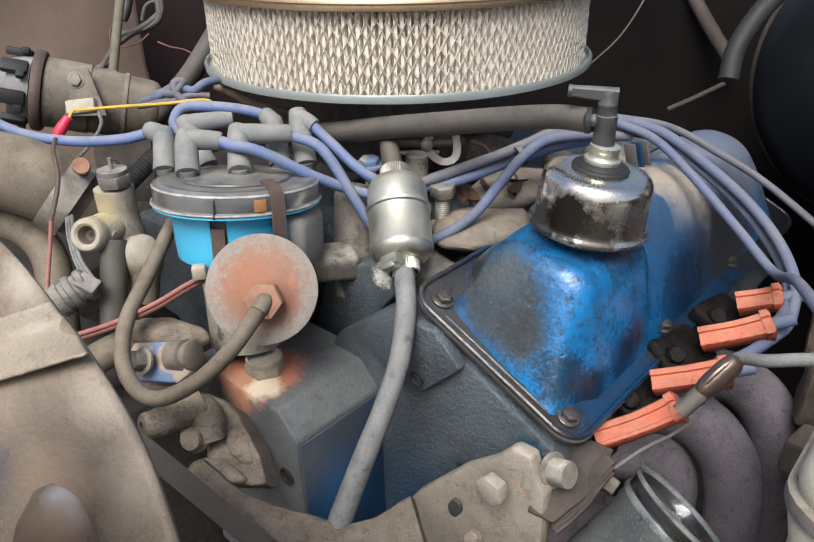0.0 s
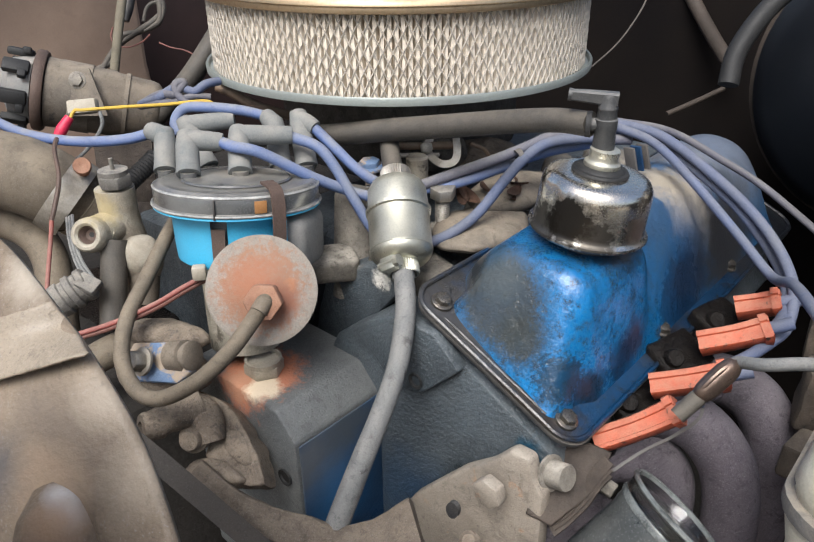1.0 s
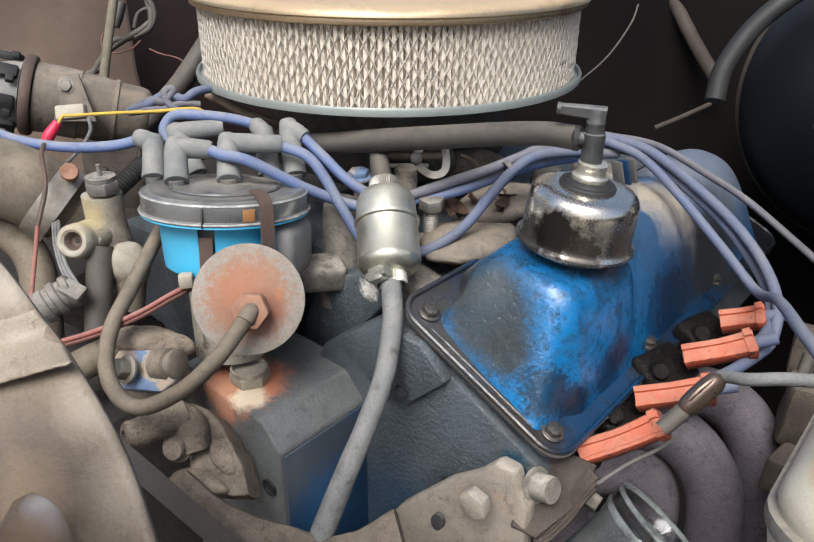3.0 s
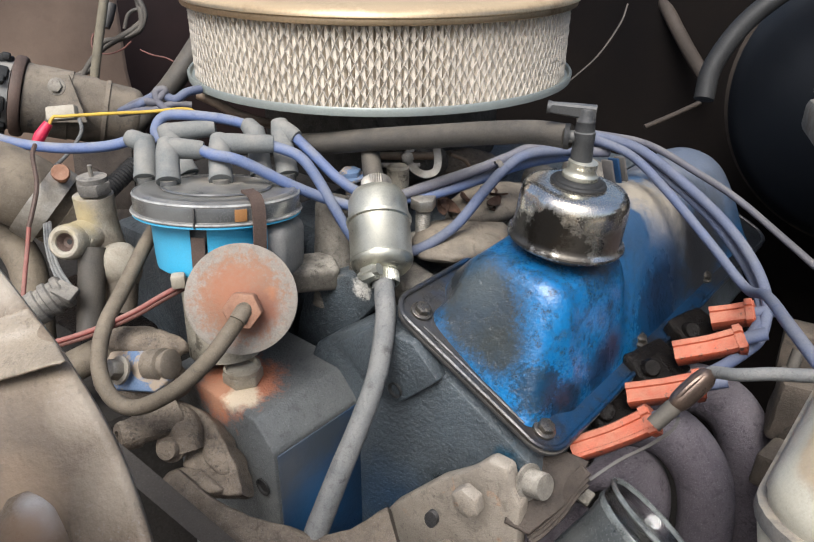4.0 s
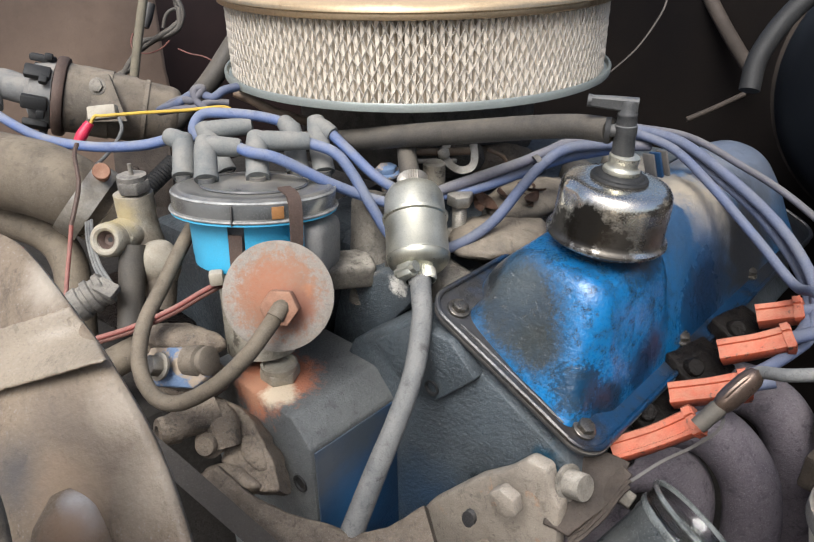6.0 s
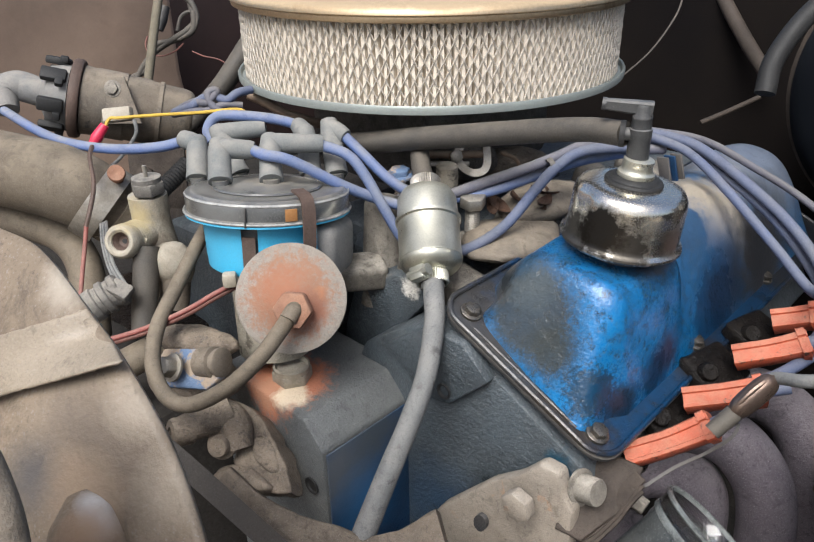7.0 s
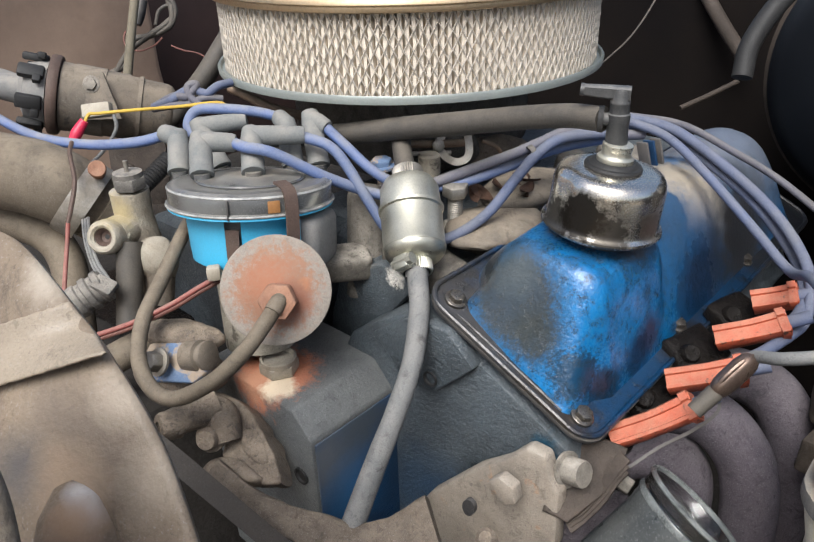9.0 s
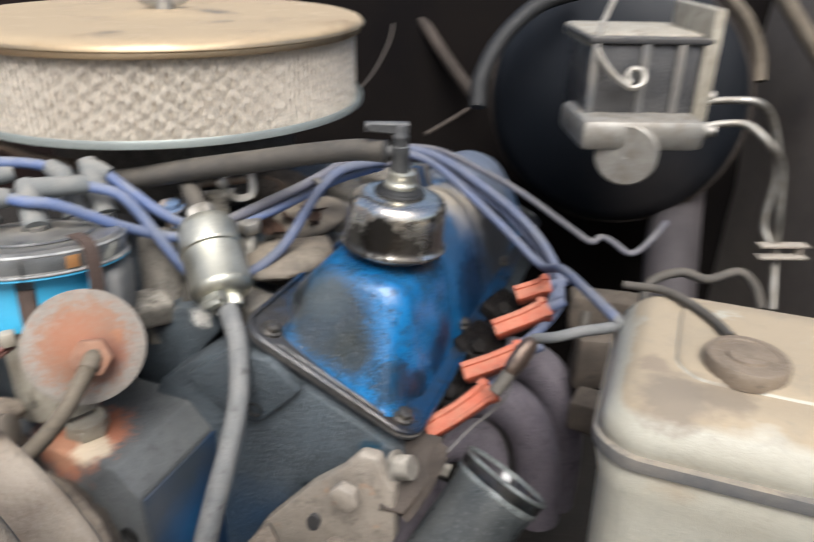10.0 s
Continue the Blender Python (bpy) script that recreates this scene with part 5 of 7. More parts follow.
single("wire_tie", turned([(0.0062, -0.002), (0.0078, -0.002), (0.0078, 0.002), (0.0062, 0.002), (0.0062, -0.002)], axis((0.0870, 0.5080, 1.1765), (0.75, 0.2, 0.3)), 20), M_BLACK, "black plastic tie round two ignition wires", "cable tie")
ws = thing("wire_separator", "dull blue-grey wire separator on the valve cover", "wire separator", (0.1736, 0.5064, 1.1735))
for k in range(3):
    part("plate", box(bmesh.new(), axis(V((0.1748, 0.5077, 1.1759)) + V((0.006, 0.004, 0)) * (k - 1), (0.8, 0.55, 0.2), (0, 0.2, 1)), (0.020, 0.010, 0.0022), 0.0008), M_DIM if k != 1 else M_BLUE_OLD, ws)

# ---- orange plug boots ----
def orange_boot(a, mid, b, up, label="orange silicone spark plug boot"):
    th = thing("orange_boot", label, "spark plug boot", a, "orange boots along the exhaust side")
    prof = [(1.0, 0.76), (0.9, 0.95), (0.62, 0.95), (0.54, 0.74), (-0.30, 0.74), (-0.38, 0.95), (-0.86, 0.95), (-1.0, 0.70), (-1.04, -0.2), (-0.94, -0.9), (0.86, -0.95), (1.0, -0.72)]
    part("sleeve", sweep(bmesh.new(), [a, mid, b], [0.0076, 0.0073, 0.0080], res=8, profile=prof, up=up), M_ORANGE, th)
    a, mid, b, up = V(a), V(mid), V(b), V(up)
    t = (b - mid).normalized()
    part("collar", sweep(bmesh.new(), [b - t * 0.006, b - t * 0.001], 0.0094, res=2, profile=prof, up=up), M_ORANGE, th)
    part("cable_end", tube([b - t * 0.002, b + t * 0.014], 0.0046, n=12, res=2), M_WIRE_DULL, th)


UPC = (-0.1, -0.55, 0.83)
orange_boot((0.1199, 0.3477, 1.0412), (0.1438, 0.3447, 1.0547), (0.1665, 0.3413, 1.0717), UPC)
orange_boot((0.1620, 0.3770, 1.0622), (0.1829, 0.3703, 1.0710), (0.2056, 0.3657, 1.0792), UPC)
orange_boot((0.2013, 0.4044, 1.0774), (0.2217, 0.3980, 1.0867), (0.2420, 0.3946, 1.0954), UPC)
orange_boot((0.2407, 0.4414, 1.0832), (0.2543, 0.4364, 1.0886), (0.2669, 0.4304, 1.0944), UPC)

# ---- fuel filter, clamps, hoses ----
FA, FB = V((-0.0070, 0.4883, 1.1671)), V((-0.0028, 0.4374, 1.1247))
ff = thing("fuel_filter", "yellowed zinc inline fuel filter", "fuel filter", FB)
fl = (FA - FB).length
FMX = axis(FB, FA - FB)
part("canister", turned([(0, 0.0), (0.010, 0.0), (0.0175, 0.0015), (0.0205, 0.0045), (0.0222, 0.0075), (0.0224, 0.010), (0.0220, fl * 0.13), (0.0226, fl * 0.14), (0.0226, fl * 0.16), (0.0222, fl * 0.17), (0.0222, fl * 0.57), (0.0236, fl * 0.585), (0.0238, fl * 0.62), (0.0222, fl * 0.635), (0.0215, fl * 0.86), (0.0185, fl * 0.95), (0.012, fl * 0.995), (0, fl)], FMX, 48), M_ZINC, ff)
part("top_nipple", turned([(0, fl), (0.006, fl), (0.006, fl + 0.007), (0, fl + 0.007)], FMX, 16), M_STEEL, ff)
worm_clamp("hose_clamp", FMX @ V((0, 0, fl + 0.0045)), FA - FB, 0.0094, "dusty slotted worm clamp on the fuel hose", M_STEEL, (0.75, -0.6, 0.3), 0.0085, False)
worm_clamp("hose_clamp", FMX @ V((0, 0, -0.004)), FA - FB, 0.0098, "bright worm clamp below the fuel filter", M_ZINC, (-0.6, -0.9, 0.2))
fh = single("fuel_hose", tube([FMX @ V((0, 0, 0.002))] + [(-0.0015, 0.4183, 1.1186), (-0.0011, 0.3973, 1.1088), (-0.0064, 0.3739, 1.0840), (-0.0169, 0.3574, 1.0594), (-0.0308, 0.3419, 1.0302), (-0.0444, 0.3293, 0.9980), (-0.0528, 0.3241, 0.9754)], [0.0072, 0.0072, 0.0070, 0.0069, 0.0070, 0.0074, 0.0080, 0.0080], n=18, wobble=0.03), M_RUBBER_GREY, "dusty grey rubber fuel hose", "hose")
part("end_cuff", tube([FMX @ V((0, 0, -0.012)), FMX @ V((0, 0, -0.001))], 0.0082, n=18, res=2), M_RUBBER_GREY, fh, "pinched hose end")
single("fuel_hose", tube([FMX @ V((0, 0, fl + 0.002))] + [(-0.0103, 0.5083, 1.1749), (-0.0120, 0.5280, 1.1800), (-0.0129, 0.5462, 1.1843)], 0.0076, n=18), M_RUBBER, "short dusty fuel hose above the filter", "hose")
bh = single("breather_hose", tube([(-0.1367, 0.5849, 1.1721), (-0.0663, 0.5511, 1.1830), (-0.0155, 0.5254, 1.1943), (0.0299, 0.4924, 1.2067), (0.0691, 0.4588, 1.2190), (0.0955, 0.4345, 1.2265)] + [EB + V((-0.0085, 0.0026, 0.0152))], [0.0085, 0.0088, 0.0088, 0.0085, 0.0080, 0.0077, 0.0077], n=18, res=10), M_RUBBER, "thick dusty black breather hose", "hose")
part("end_cuff", tube([EB + V((-0.0112, 0.0034, 0.0152)), EB + V((-0.0082, 0.0025, 0.0152))], 0.0079, n=20, res=2), M_SOOT, bh, "cut hose end")

# ---- vacuum advance ----
VC = V((-0.0941, 0.3987, 1.1264))
vway = V((0.04, -0.86, 0.40)).normalized()
va = thing("vacuum_unit", "rusty round vacuum unit with hexagon fitting", "vacuum unit", VC)
vm = axis(VC, vway)
part("disc", turned([(0, -0.010), (0.030, -0.010), (0.035, -0.003), (0.0362, 0.0), (0.0362, 0.0016), (0.0345, 0.0024), (0.028, 0.003), (0.019, 0.0050), (0.013, 0.0085), (0, 0.0100)], vm, 64), M_DISC, va, "zinc disc with a rusted centre")
hm = axis(V((-0.0902, 0.3886, 1.1244)), vway)
bm = prism(bmesh.new(), [(x * 0.0125, y * 0.0125) for x, y in HEX], hm, 0.014, 0.0015)
part("hex_fitting", bm, M_RUST, va, "rusted hexagon fitting")
part("stem", tube([VC - vway * 0.008, VC - vway * 0.05 + V((0, 0, -0.005))], 0.012, n=16), M_ALLOY, va)
vh = single("vacuum_hose", tube([(-0.0870, 0.3875, 1.1288), (-0.0889, 0.3767, 1.1298), (-0.0965, 0.3711, 1.1192), (-0.1098, 0.3571, 1.1058), (-0.1297, 0.3508, 1.0895), (-0.1550, 0.3524, 1.0756), (-0.1723, 0.3593, 1.0779), (-0.1834, 0.3744, 1.0914), (-0.1851, 0.3972, 1.1066), (-0.1801, 0.4268, 1.1196), (-0.1729, 0.4582, 1.1361), (-0.1705, 0.4900, 1.1426)], 0.0052, n=14, res=10), M_HOSE_TAN, "dusty thin rubber vacuum hose in a loop", "hose")
part("end_sleeve", tube([(-0.0882, 0.3782, 1.1304), (-0.0918, 0.3723, 1.1258)], 0.0055, n=16, res=3), M_HOSE_TAN, vh, "thicker hose end")
dr = thing("pipe_plug", "dirty hexagon plug sunk in the timing cover", "plug", ev(-0.365, 0.247, 1.042))
pmx = ENG @ Matrix.Translation((-0.365, 0.247, 1.042))
part("hex", prism(bmesh.new(), [(x * 0.0150, y * 0.0150) for x, y in HEX], pmx, 0.0085, 0.001), M_ALLOY, dr)
part("ring", turned([(0.0, 0.008), (0.0135, 0.008), (0.0138, 0.010), (0.0136, 0.0120), (0.0120, 0.0125), (0.0110, 0.0095), (0, 0.0088)], pmx, 28), M_ALLOY, dr, "dirty crimped ring")
bolt("manifold_bolt", V((0.0287, 0.5086, 1.1456)), (0, -0.1, 1), 0.0105, "tall dusty bolt in the intake manifold", M_STEEL, shank=0.03, washer=False, height=0.9)
bolt("manifold_bolt", V((-0.0282, 0.5343, 1.1620)), (0, -0.1, 1), 0.0085, "blue-grey bolt in the intake manifold", M_FLAKE, shank=0.02)
single("brass_plug", turned([(0, -0.02), (0.009, -0.02), (0.009, 0.008), (0.007, 0.01), (0, 0.01)], Matrix.Translation(V((0.0094, 0.5387, 1.1597))), 20), M_ALLOY, "dull brass plug in the manifold", "plug")

# ---- thermostat housing side ----
th = thing("thermostat_housing", "dust-caked alloy thermostat housing", "thermostat housing", (-0.2145, 0.4628, 1.0916))
bm = turned([(0, -0.060), (0.0165, -0.060), (0.0185, -0.045), (0.0180, -0.030), (0.0150, -0.014), (0.0138, -0.002), (0.0142, 0.012), (0.0142, 0.018), (0, 0.018)], axis((-0.2141, 0.4866, 1.1469), (0.0, 0.02, 1.0)), 36)
part("neck", roughen(bm, 0.0007, 60), M_ALLOY, th, "pale stained neck")
bm = lump(bmesh.new(), (-0.1965, 0.4690, 1.1150), (0.0155, 0.0140, 0.0190), 0.4, 0.06, 60, 4)
part("shoulder", bm, M_ALLOY, th, "rounded cast shoulder")
bm = tube([(-0.1960, 0.4690, 1.1120), (-0.1975, 0.4660, 1.0980), (-0.1995, 0.4620, 1.0830)], [0.0130, 0.0115, 0.0105], n=24)
part("leg", roughen(bm, 0.0009, 55), M_COIL, th, "brown stained cast leg")
bm = tube([(-0.2125, 0.4640, 1.1330), (-0.2127, 0.4560, 1.1170), (-0.2130, 0.4470, 1.1006), (-0.2135, 0.4350, 1.0776)], 0.0095, n=24)
part("pipe", bm, M_RUBBER, th, "dark grey outlet pipe")
pm = axis(V((-0.2245, 0.4585, 1.1400)), (-0.10, -0.90, 0.36))
bm = prism(bmesh.new(), [(x * 0.0150, y * 0.0150) for x, y in HEX], pm @ Matrix.Translation((0, 0, -0.0165)), 0.0125, 0.0018)
part("hex_port", bm, M_ALLOY, th, "faceted port fitting")
part("port_ring", turned([(0.0062, 0.0015), (0.0068, 0.0072), (0.0086, 0.0088), (0.0106, 0.0086), (0.0122, 0.0068), (0.0128, 0.0020), (0.0128, -0.0050), (0.0062, -0.0050), (0.0062, 0.0015)], pm, 36), M_ALLOY, th)
part("port_bore", turned([(0.0, -0.0030), (0.0016, -0.0030), (0.0018, 0.0006), (0.0040, 0.0014), (0.0050, 0.0040), (0.0066, 0.0058), (0.0066, -0.0050), (0.0, -0.0050)], pm, 28), M_CLIP, th, "brown stained bore")
# flat black disc: the dark inside the hole is only colour
part("port_hole", turned([(0.0, 0.0008), (0.0019, 0.0008), (0.0019, 0.0002), (0.0, 0.0002)], pm, 16), M_SOOT, th)
part("port_arm", tube([V((-0.2230, 0.4650, 1.1385)), V((-0.2150, 0.4867, 1.1364))], 0.0128, n=20), M_ALLOY, th)
sn = thing("coolant_sensor", "dusty hexagon coolant sensor with a pin", "sensor", (-0.2112, 0.4849, 1.1693))
sm = Matrix.Translation(V((-0.2112, 0.4839, 1.1673)))
part("hex", prism(bmesh.new(), [(x * 0.0122, y * 0.0122) for x, y in HEX], sm, 0.009, 0.001), M_DIRTPL, sn)
part("collar", turned([(0, 0.009), (0.0105, 0.009), (0.0105, 0.0125), (0.008, 0.0135), (0, 0.0125)], sm, 24), M_DIRTPL, sn)
part("pin", turned([(0, 0.012), (0.0016, 0.012), (0.0016, 0.021), (0, 0.0215)], sm, 10), M_STEEL, sn)
rh = single("radiator_hose", tube([(-0.3794, 0.5406, 1.1740), (-0.3323, 0.5269, 1.1693), (-0.2973, 0.5184, 1.1641), (-0.2734, 0.5137, 1.1552), (-0.2523, 0.5193, 1.1338)], [0.030, 0.030, 0.030, 0.029, 0.024], n=32, res=8), M_HOSE_TAN, "fat dusty radiator hose", "hose")
part("end_bead", tube([V((-0.2577, 0.5163, 1.1409)), V((-0.2543, 0.5184, 1.1364))], 0.0265, n=28, res=2), M_HOSE_TAN, rh, "swollen hose end")
hc = worm_clamp("hose_clamp", V((-0.2637, 0.5134, 1.1483)), V((-0.2523, 0.5193, 1.1338)) - V((-0.2813, 0.5156, 1.1589)), 0.0295, "dusty slotted clamp on the radiator hose with a rusty screw", M_STEEL, (0.1, -0.8, 0.7), 0.018, False)
part("screw", turned([(0, -0.012), (0.0048, -0.012), (0.0052, -0.001), (0.0064, 0.0), (0.0066, 0.0030), (0.0058, 0.0042), (0.0010, 0.0040), (0, 0.0036)], axis((-0.2387, 0.4971, 1.1774), (0.35, -0.75, 0.5)), 20), M_RUST, hc, "rusty screw head")
single("heater_hose", tube([(-0.3851, 0.5408, 1.1317), (-0.3341, 0.5344, 1.1196), (-0.3060, 0.5246, 1.1119), (-0.2890, 0.5111, 1.0970), (-0.2807, 0.4938, 1.0753), (-0.2795, 0.4824, 1.0432)], 0.014, n=20), M_HOSE_TAN, "dusty heater hose behind the shroud", "hose")
single("bypass_hose", tube([(-0.2606, 0.4312, 1.0320), (-0.2329, 0.4392, 1.0470), (-0.2113, 0.4487, 1.0543), (-0.1968, 0.4649, 1.0528)], 0.012, n=18), M_HOSE_TAN, "brown dusty bypass hose", "hose")

cn = thing("sensor_connector", "grey ribbed plastic connector on thin wires", "connector", (-0.2308, 0.4265, 1.1084))
cx = axis(V((-0.2317, 0.4296, 1.1100)), (-0.7, -0.4, -0.35))
part("shell", turned([(0, -0.012), (0.010, -0.012), (0.0125, -0.010), (0.0125, -0.006), (0.011, -0.005), (0.011, -0.002), (0.0128, -0.001), (0.0128, 0.003), (0.011, 0.004), (0.011, 0.007), (0.0125, 0.008), (0.012, 0.014), (0, 0.015)], cx, 12), M_DIRTPL, cn)
part("latch", box(bmesh.new(), axis(V((-0.2199, 0.4266, 1.1172)), (0.2, -0.5, 0.8)), (0.012, 0.016, 0.007), 0.002), M_DIRTPL, cn)
for k in range(3):
    single("sensor_wire", tube([V((-0.2234, 0.4315, 1.1178)) + V((0.003 * k, 0, 0))] + [V(p) + V((0.0022 * k, 0, 0.001 * k)) for p in [(-0.2351, 0.4464, 1.1246), (-0.2444, 0.4633, 1.1351), (-0.2505, 0.4796, 1.1444)]], 0.0012, n=6), M_RUBBER_GREY, "thin dusty grey sensor wire", "wire", "thin wires")

# ---- ignition coil with bracket ----
CA, CB = V((-0.3590, 0.6623, 1.1990)), V((-0.2440, 0.6952, 1.1650))
coil = thing("ignition_coil", "dusty black ignition coil canister in a bracket", "ignition coil", (CA + CB) / 2)
cl = (CB - CA).length
cm = axis(CA, CB - CA)
part("canister", turned([(0, 0.024), (0.0325, 0.024), (0.0322, 0.030), (0.0318, 0.034), (0.0312, cl * 0.66), (0.0300, cl * 0.68), (0.0286, cl * 0.93), (0.0270, cl * 0.975), (0.0235, cl), (0, cl)], cm, 40), M_COIL, coil, "dusty dark canister")
part("flange", turned([(0, 0.014), (0.0365, 0.014), (0.0374, 0.016), (0.0374, 0.021), (0.036, 0.023), (0, 0.023)], cm, 40), M_CLIP, coil, "dust-brown crimped flange")
part("end_cap", turned([(0, -0.03), (0.012, -0.03), (0.014, -0.012), (0.026, -0.006), (0.030, 0.006), (0.031, 0.0125), (0, 0.0125)], cm, 36), M_GREYPL, coil, "grey plastic end cap")
for a in (0.2, 1.1, 2.0, 2.9, 3.8, 4.7, 5.6):
    cmx = cm @ Matrix.Rotation(a, 4, "Z")
    part("cap_clip", box(bmesh.new(), cmx @ Matrix.Translation((0.0315, 0, 0.000)), (0.007, 0.013, 0.022), 0.002), M_SOOT, coil, "black hooked clip")
    part("clip_hook", box(bmesh.new(), cmx @ Matrix.Translation((0.0345, 0.009, 0.006)), (0.006, 0.008, 0.007), 0.0015), M_SOOT, coil)
part("band", turned([(0.030, cl * 0.28), (0.0326, cl * 0.28), (0.0326, cl * 0.50), (0.030, cl * 0.50), (0.030, cl * 0.28)], cm, 40), M_COIL, coil, "bracket band")
br = part("bracket", prism(bmesh.new(), [(-0.0105, 0.0185), (0.0075, 0.0185), (0.0125, 0.004), (0.0225, -0.0245), (-0.0165, -0.0245), (-0.0125, 0.002)], axis(V((-0.2944, 0.6501, 1.1987)), (0.0, -0.9, 0.35), (1, 0, 0)), 0.003, 0.0009), M_COIL, coil, "dusty steel bracket")
part("strap_edge", turned([(0.0290, cl * 0.735), (0.0312, cl * 0.735), (0.0312, cl * 0.765), (0.0290, cl * 0.765), (0.0290, cl * 0.735)], cm, 40), M_COIL, coil)
for a in (-1.05, -1.62):
    part("raised_seam", box(bmesh.new(), cm @ Matrix.Rotation(a, 4, "Z") @ Matrix.Translation((0.0322, 0, cl * 0.40)), (0.0018, 0.0022, cl * 0.26), 0.0006), M_COIL, coil)
bolt("screw", V((-0.2981, 0.6509, 1.2066)), (0, -0.9, 0.35), 0.006, "dusty screw", M_DUSTY, coil)
single("coil_tower_boot", tube([(-0.3960, 0.6397, 1.1899), (-0.4026, 0.6525, 1.2034), (-0.3913, 0.6608, 1.2083), (-0.3679, 0.6623, 1.2004)], [0.010, 0.014, 0.014, 0.012], n=18), M_GREYPL, "grey boot on the coil tower", "coil boot")

cs = thing("coil_stand", "dark dusty stand below the ignition coil", "bracket", (-0.2688, 0.6314, 1.0891))
part("plate", box(bmesh.new(), axis(V((-0.2723, 0.6538, 1.1099)), (0.1, -0.95, 0.2), (1, 0, 0)), (0.055, 0.085, 0.005), 0.0015), M_DARKSTEEL, cs)
part("foot", box(bmesh.new(), axis(V((-0.2665, 0.6255, 1.0780)), (0, -0.6, 0.8), (1, 0, 0)), (0.075, 0.04, 0.006), 0.002), M_DARKSTEEL, cs)
part("bolt", prism(bmesh.new(), [(x * 0.006, y * 0.006) for x, y in HEX], axis(V((-0.2796, 0.6503, 1.1246)), (0.1, -0.95, 0.2)), 0.005, 0.0008), M_DARKSTEEL, cs)
bm = bmesh.new()
RA, RB = V((-0.2526, 0.6042, 1.1231)), V((-0.2333, 0.6354, 1.1392))
rl = (RB - RA).length
lathe(bm, [(0, 0)] + [(0.0088 if k % 2 else 0.0075, rl * k / 24) for k in range(25)] + [(0, rl)], axis(RA, RB - RA), 16)
single("ribbed_conduit", bm, M_SOOT, "black ribbed wiring conduit behind the distributor", "conduit")

# ---- small wires on the coil side ----
wc = thing("wire_connector", "dirty white plastic wire connector", "connector", (-0.2732, 0.5973, 1.1952))
part("shell", box(bmesh.new(), axis(V((-0.2764, 0.6027, 1.1948)), (0, -0.9, 0.4), (1, 0.0, 0.1)), (0.025, 0.012, 0.010), 0.002), M_WHITE, wc)
single("yellow_wire", tube([(-0.2757, 0.5651, 1.1881), (-0.2704, 0.5710, 1.1992), (-0.2619, 0.5716, 1.2002), (-0.2322, 0.5725, 1.2020), (-0.1890, 0.5584, 1.2075), (-0.1587, 0.5546, 1.2108), (-0.1497, 0.5532, 1.2081)], 0.0014, n=8, res=10), M_YELLOW, "thin yellow wire with a red splice", "wire", "thin wires")
single("butt_splice", tube([(-0.2837, 0.5565, 1.1783), (-0.2789, 0.5612, 1.1871), (-0.2724, 0.5659, 1.1960)], [0.0036, 0.0048, 0.0036], n=12), M_RED, "red crimp connector on the yellow wire", "connector")
single("ground_wire", tube([(-0.2615, 0.5148, 1.1935), (-0.2582, 0.5011, 1.1891), (-0.2487, 0.4789, 1.1750), (-0.2486, 0.4628, 1.1597), (-0.2504, 0.4576, 1.1520)], 0.0017, n=8), M_CLIP, "thin dusty dark wire", "wire", "thin wires")
single("red_wire", tube([(-0.2540, 0.4659, 1.1505), (-0.2550, 0.4589, 1.1374), (-0.2544, 0.4440, 1.1200), (-0.2532, 0.4310, 1.1062)], 0.0016, n=12), M_REDWIRE, "thin dusty red wire", "wire", "thin wires")
for k in range(2):
    single("red_wire", tube([V(p) + V((0, 0, -0.0032 * k)) for p in [(-0.2236, 0.3964, 1.0944), (-0.1958, 0.4004, 1.1020), (-0.1679, 0.4062, 1.1128), (-0.1504, 0.4109, 1.1217), (-0.1361, 0.4193, 1.1268)]], 0.0018, n=12), M_REDWIRE if k == 0 else M_DULLRED, "paired red and dull red wires to the vacuum unit", "wire", "thin wires")
single("connector_lead", tube([(-0.2600, 0.5957, 1.1923), (-0.2580, 0.5905, 1.1825), (-0.2649, 0.5843, 1.1709), (-0.2716, 0.5686, 1.1626), (-0.2786, 0.5554, 1.1591)], 0.0016, n=8), M_RUBBER_GREY, "thin grey wire below the coil", "wire", "thin wires")

# ---- fan shroud ----
def skin(edge, left, far, n=40, m=16, bulge=0.004, inset=0.0):
    """A bowed sheet between an edge line, a middle line and an outer line."""
    a, b, c = [spline(p, n // (len(p) - 1)) for p in (edge, left, far)]
    k = min(len(a), len(b), len(c))
    bm = bmesh.new()
    rows = []
    for i in range(k):
        row = []
        for j in range(m + 1):
            t = j / m
            p = a[i] * (1 - t) ** 2 + b[i] * 2 * t * (1 - t) + c[i] * t * t
            p = p + V((0, -0.4, 0.9)) * (bulge * noise.noise(p * 14) + bulge * 0.3 * noise.noise(p * 45) + inset)
            row.append(bm.verts.new(p))
        rows.append(row)
    for r, q in zip(rows, rows[1:]):
        for j in range(m):
            bm.faces.new((r[j], r[j + 1], q[j + 1], q[j]))
    return bm


def thicken(ob, t, offset=-1):
    s = ob.modifiers.new("thickness", "SOLIDIFY")
    s.thickness, s.offset = t, offset
    return ob


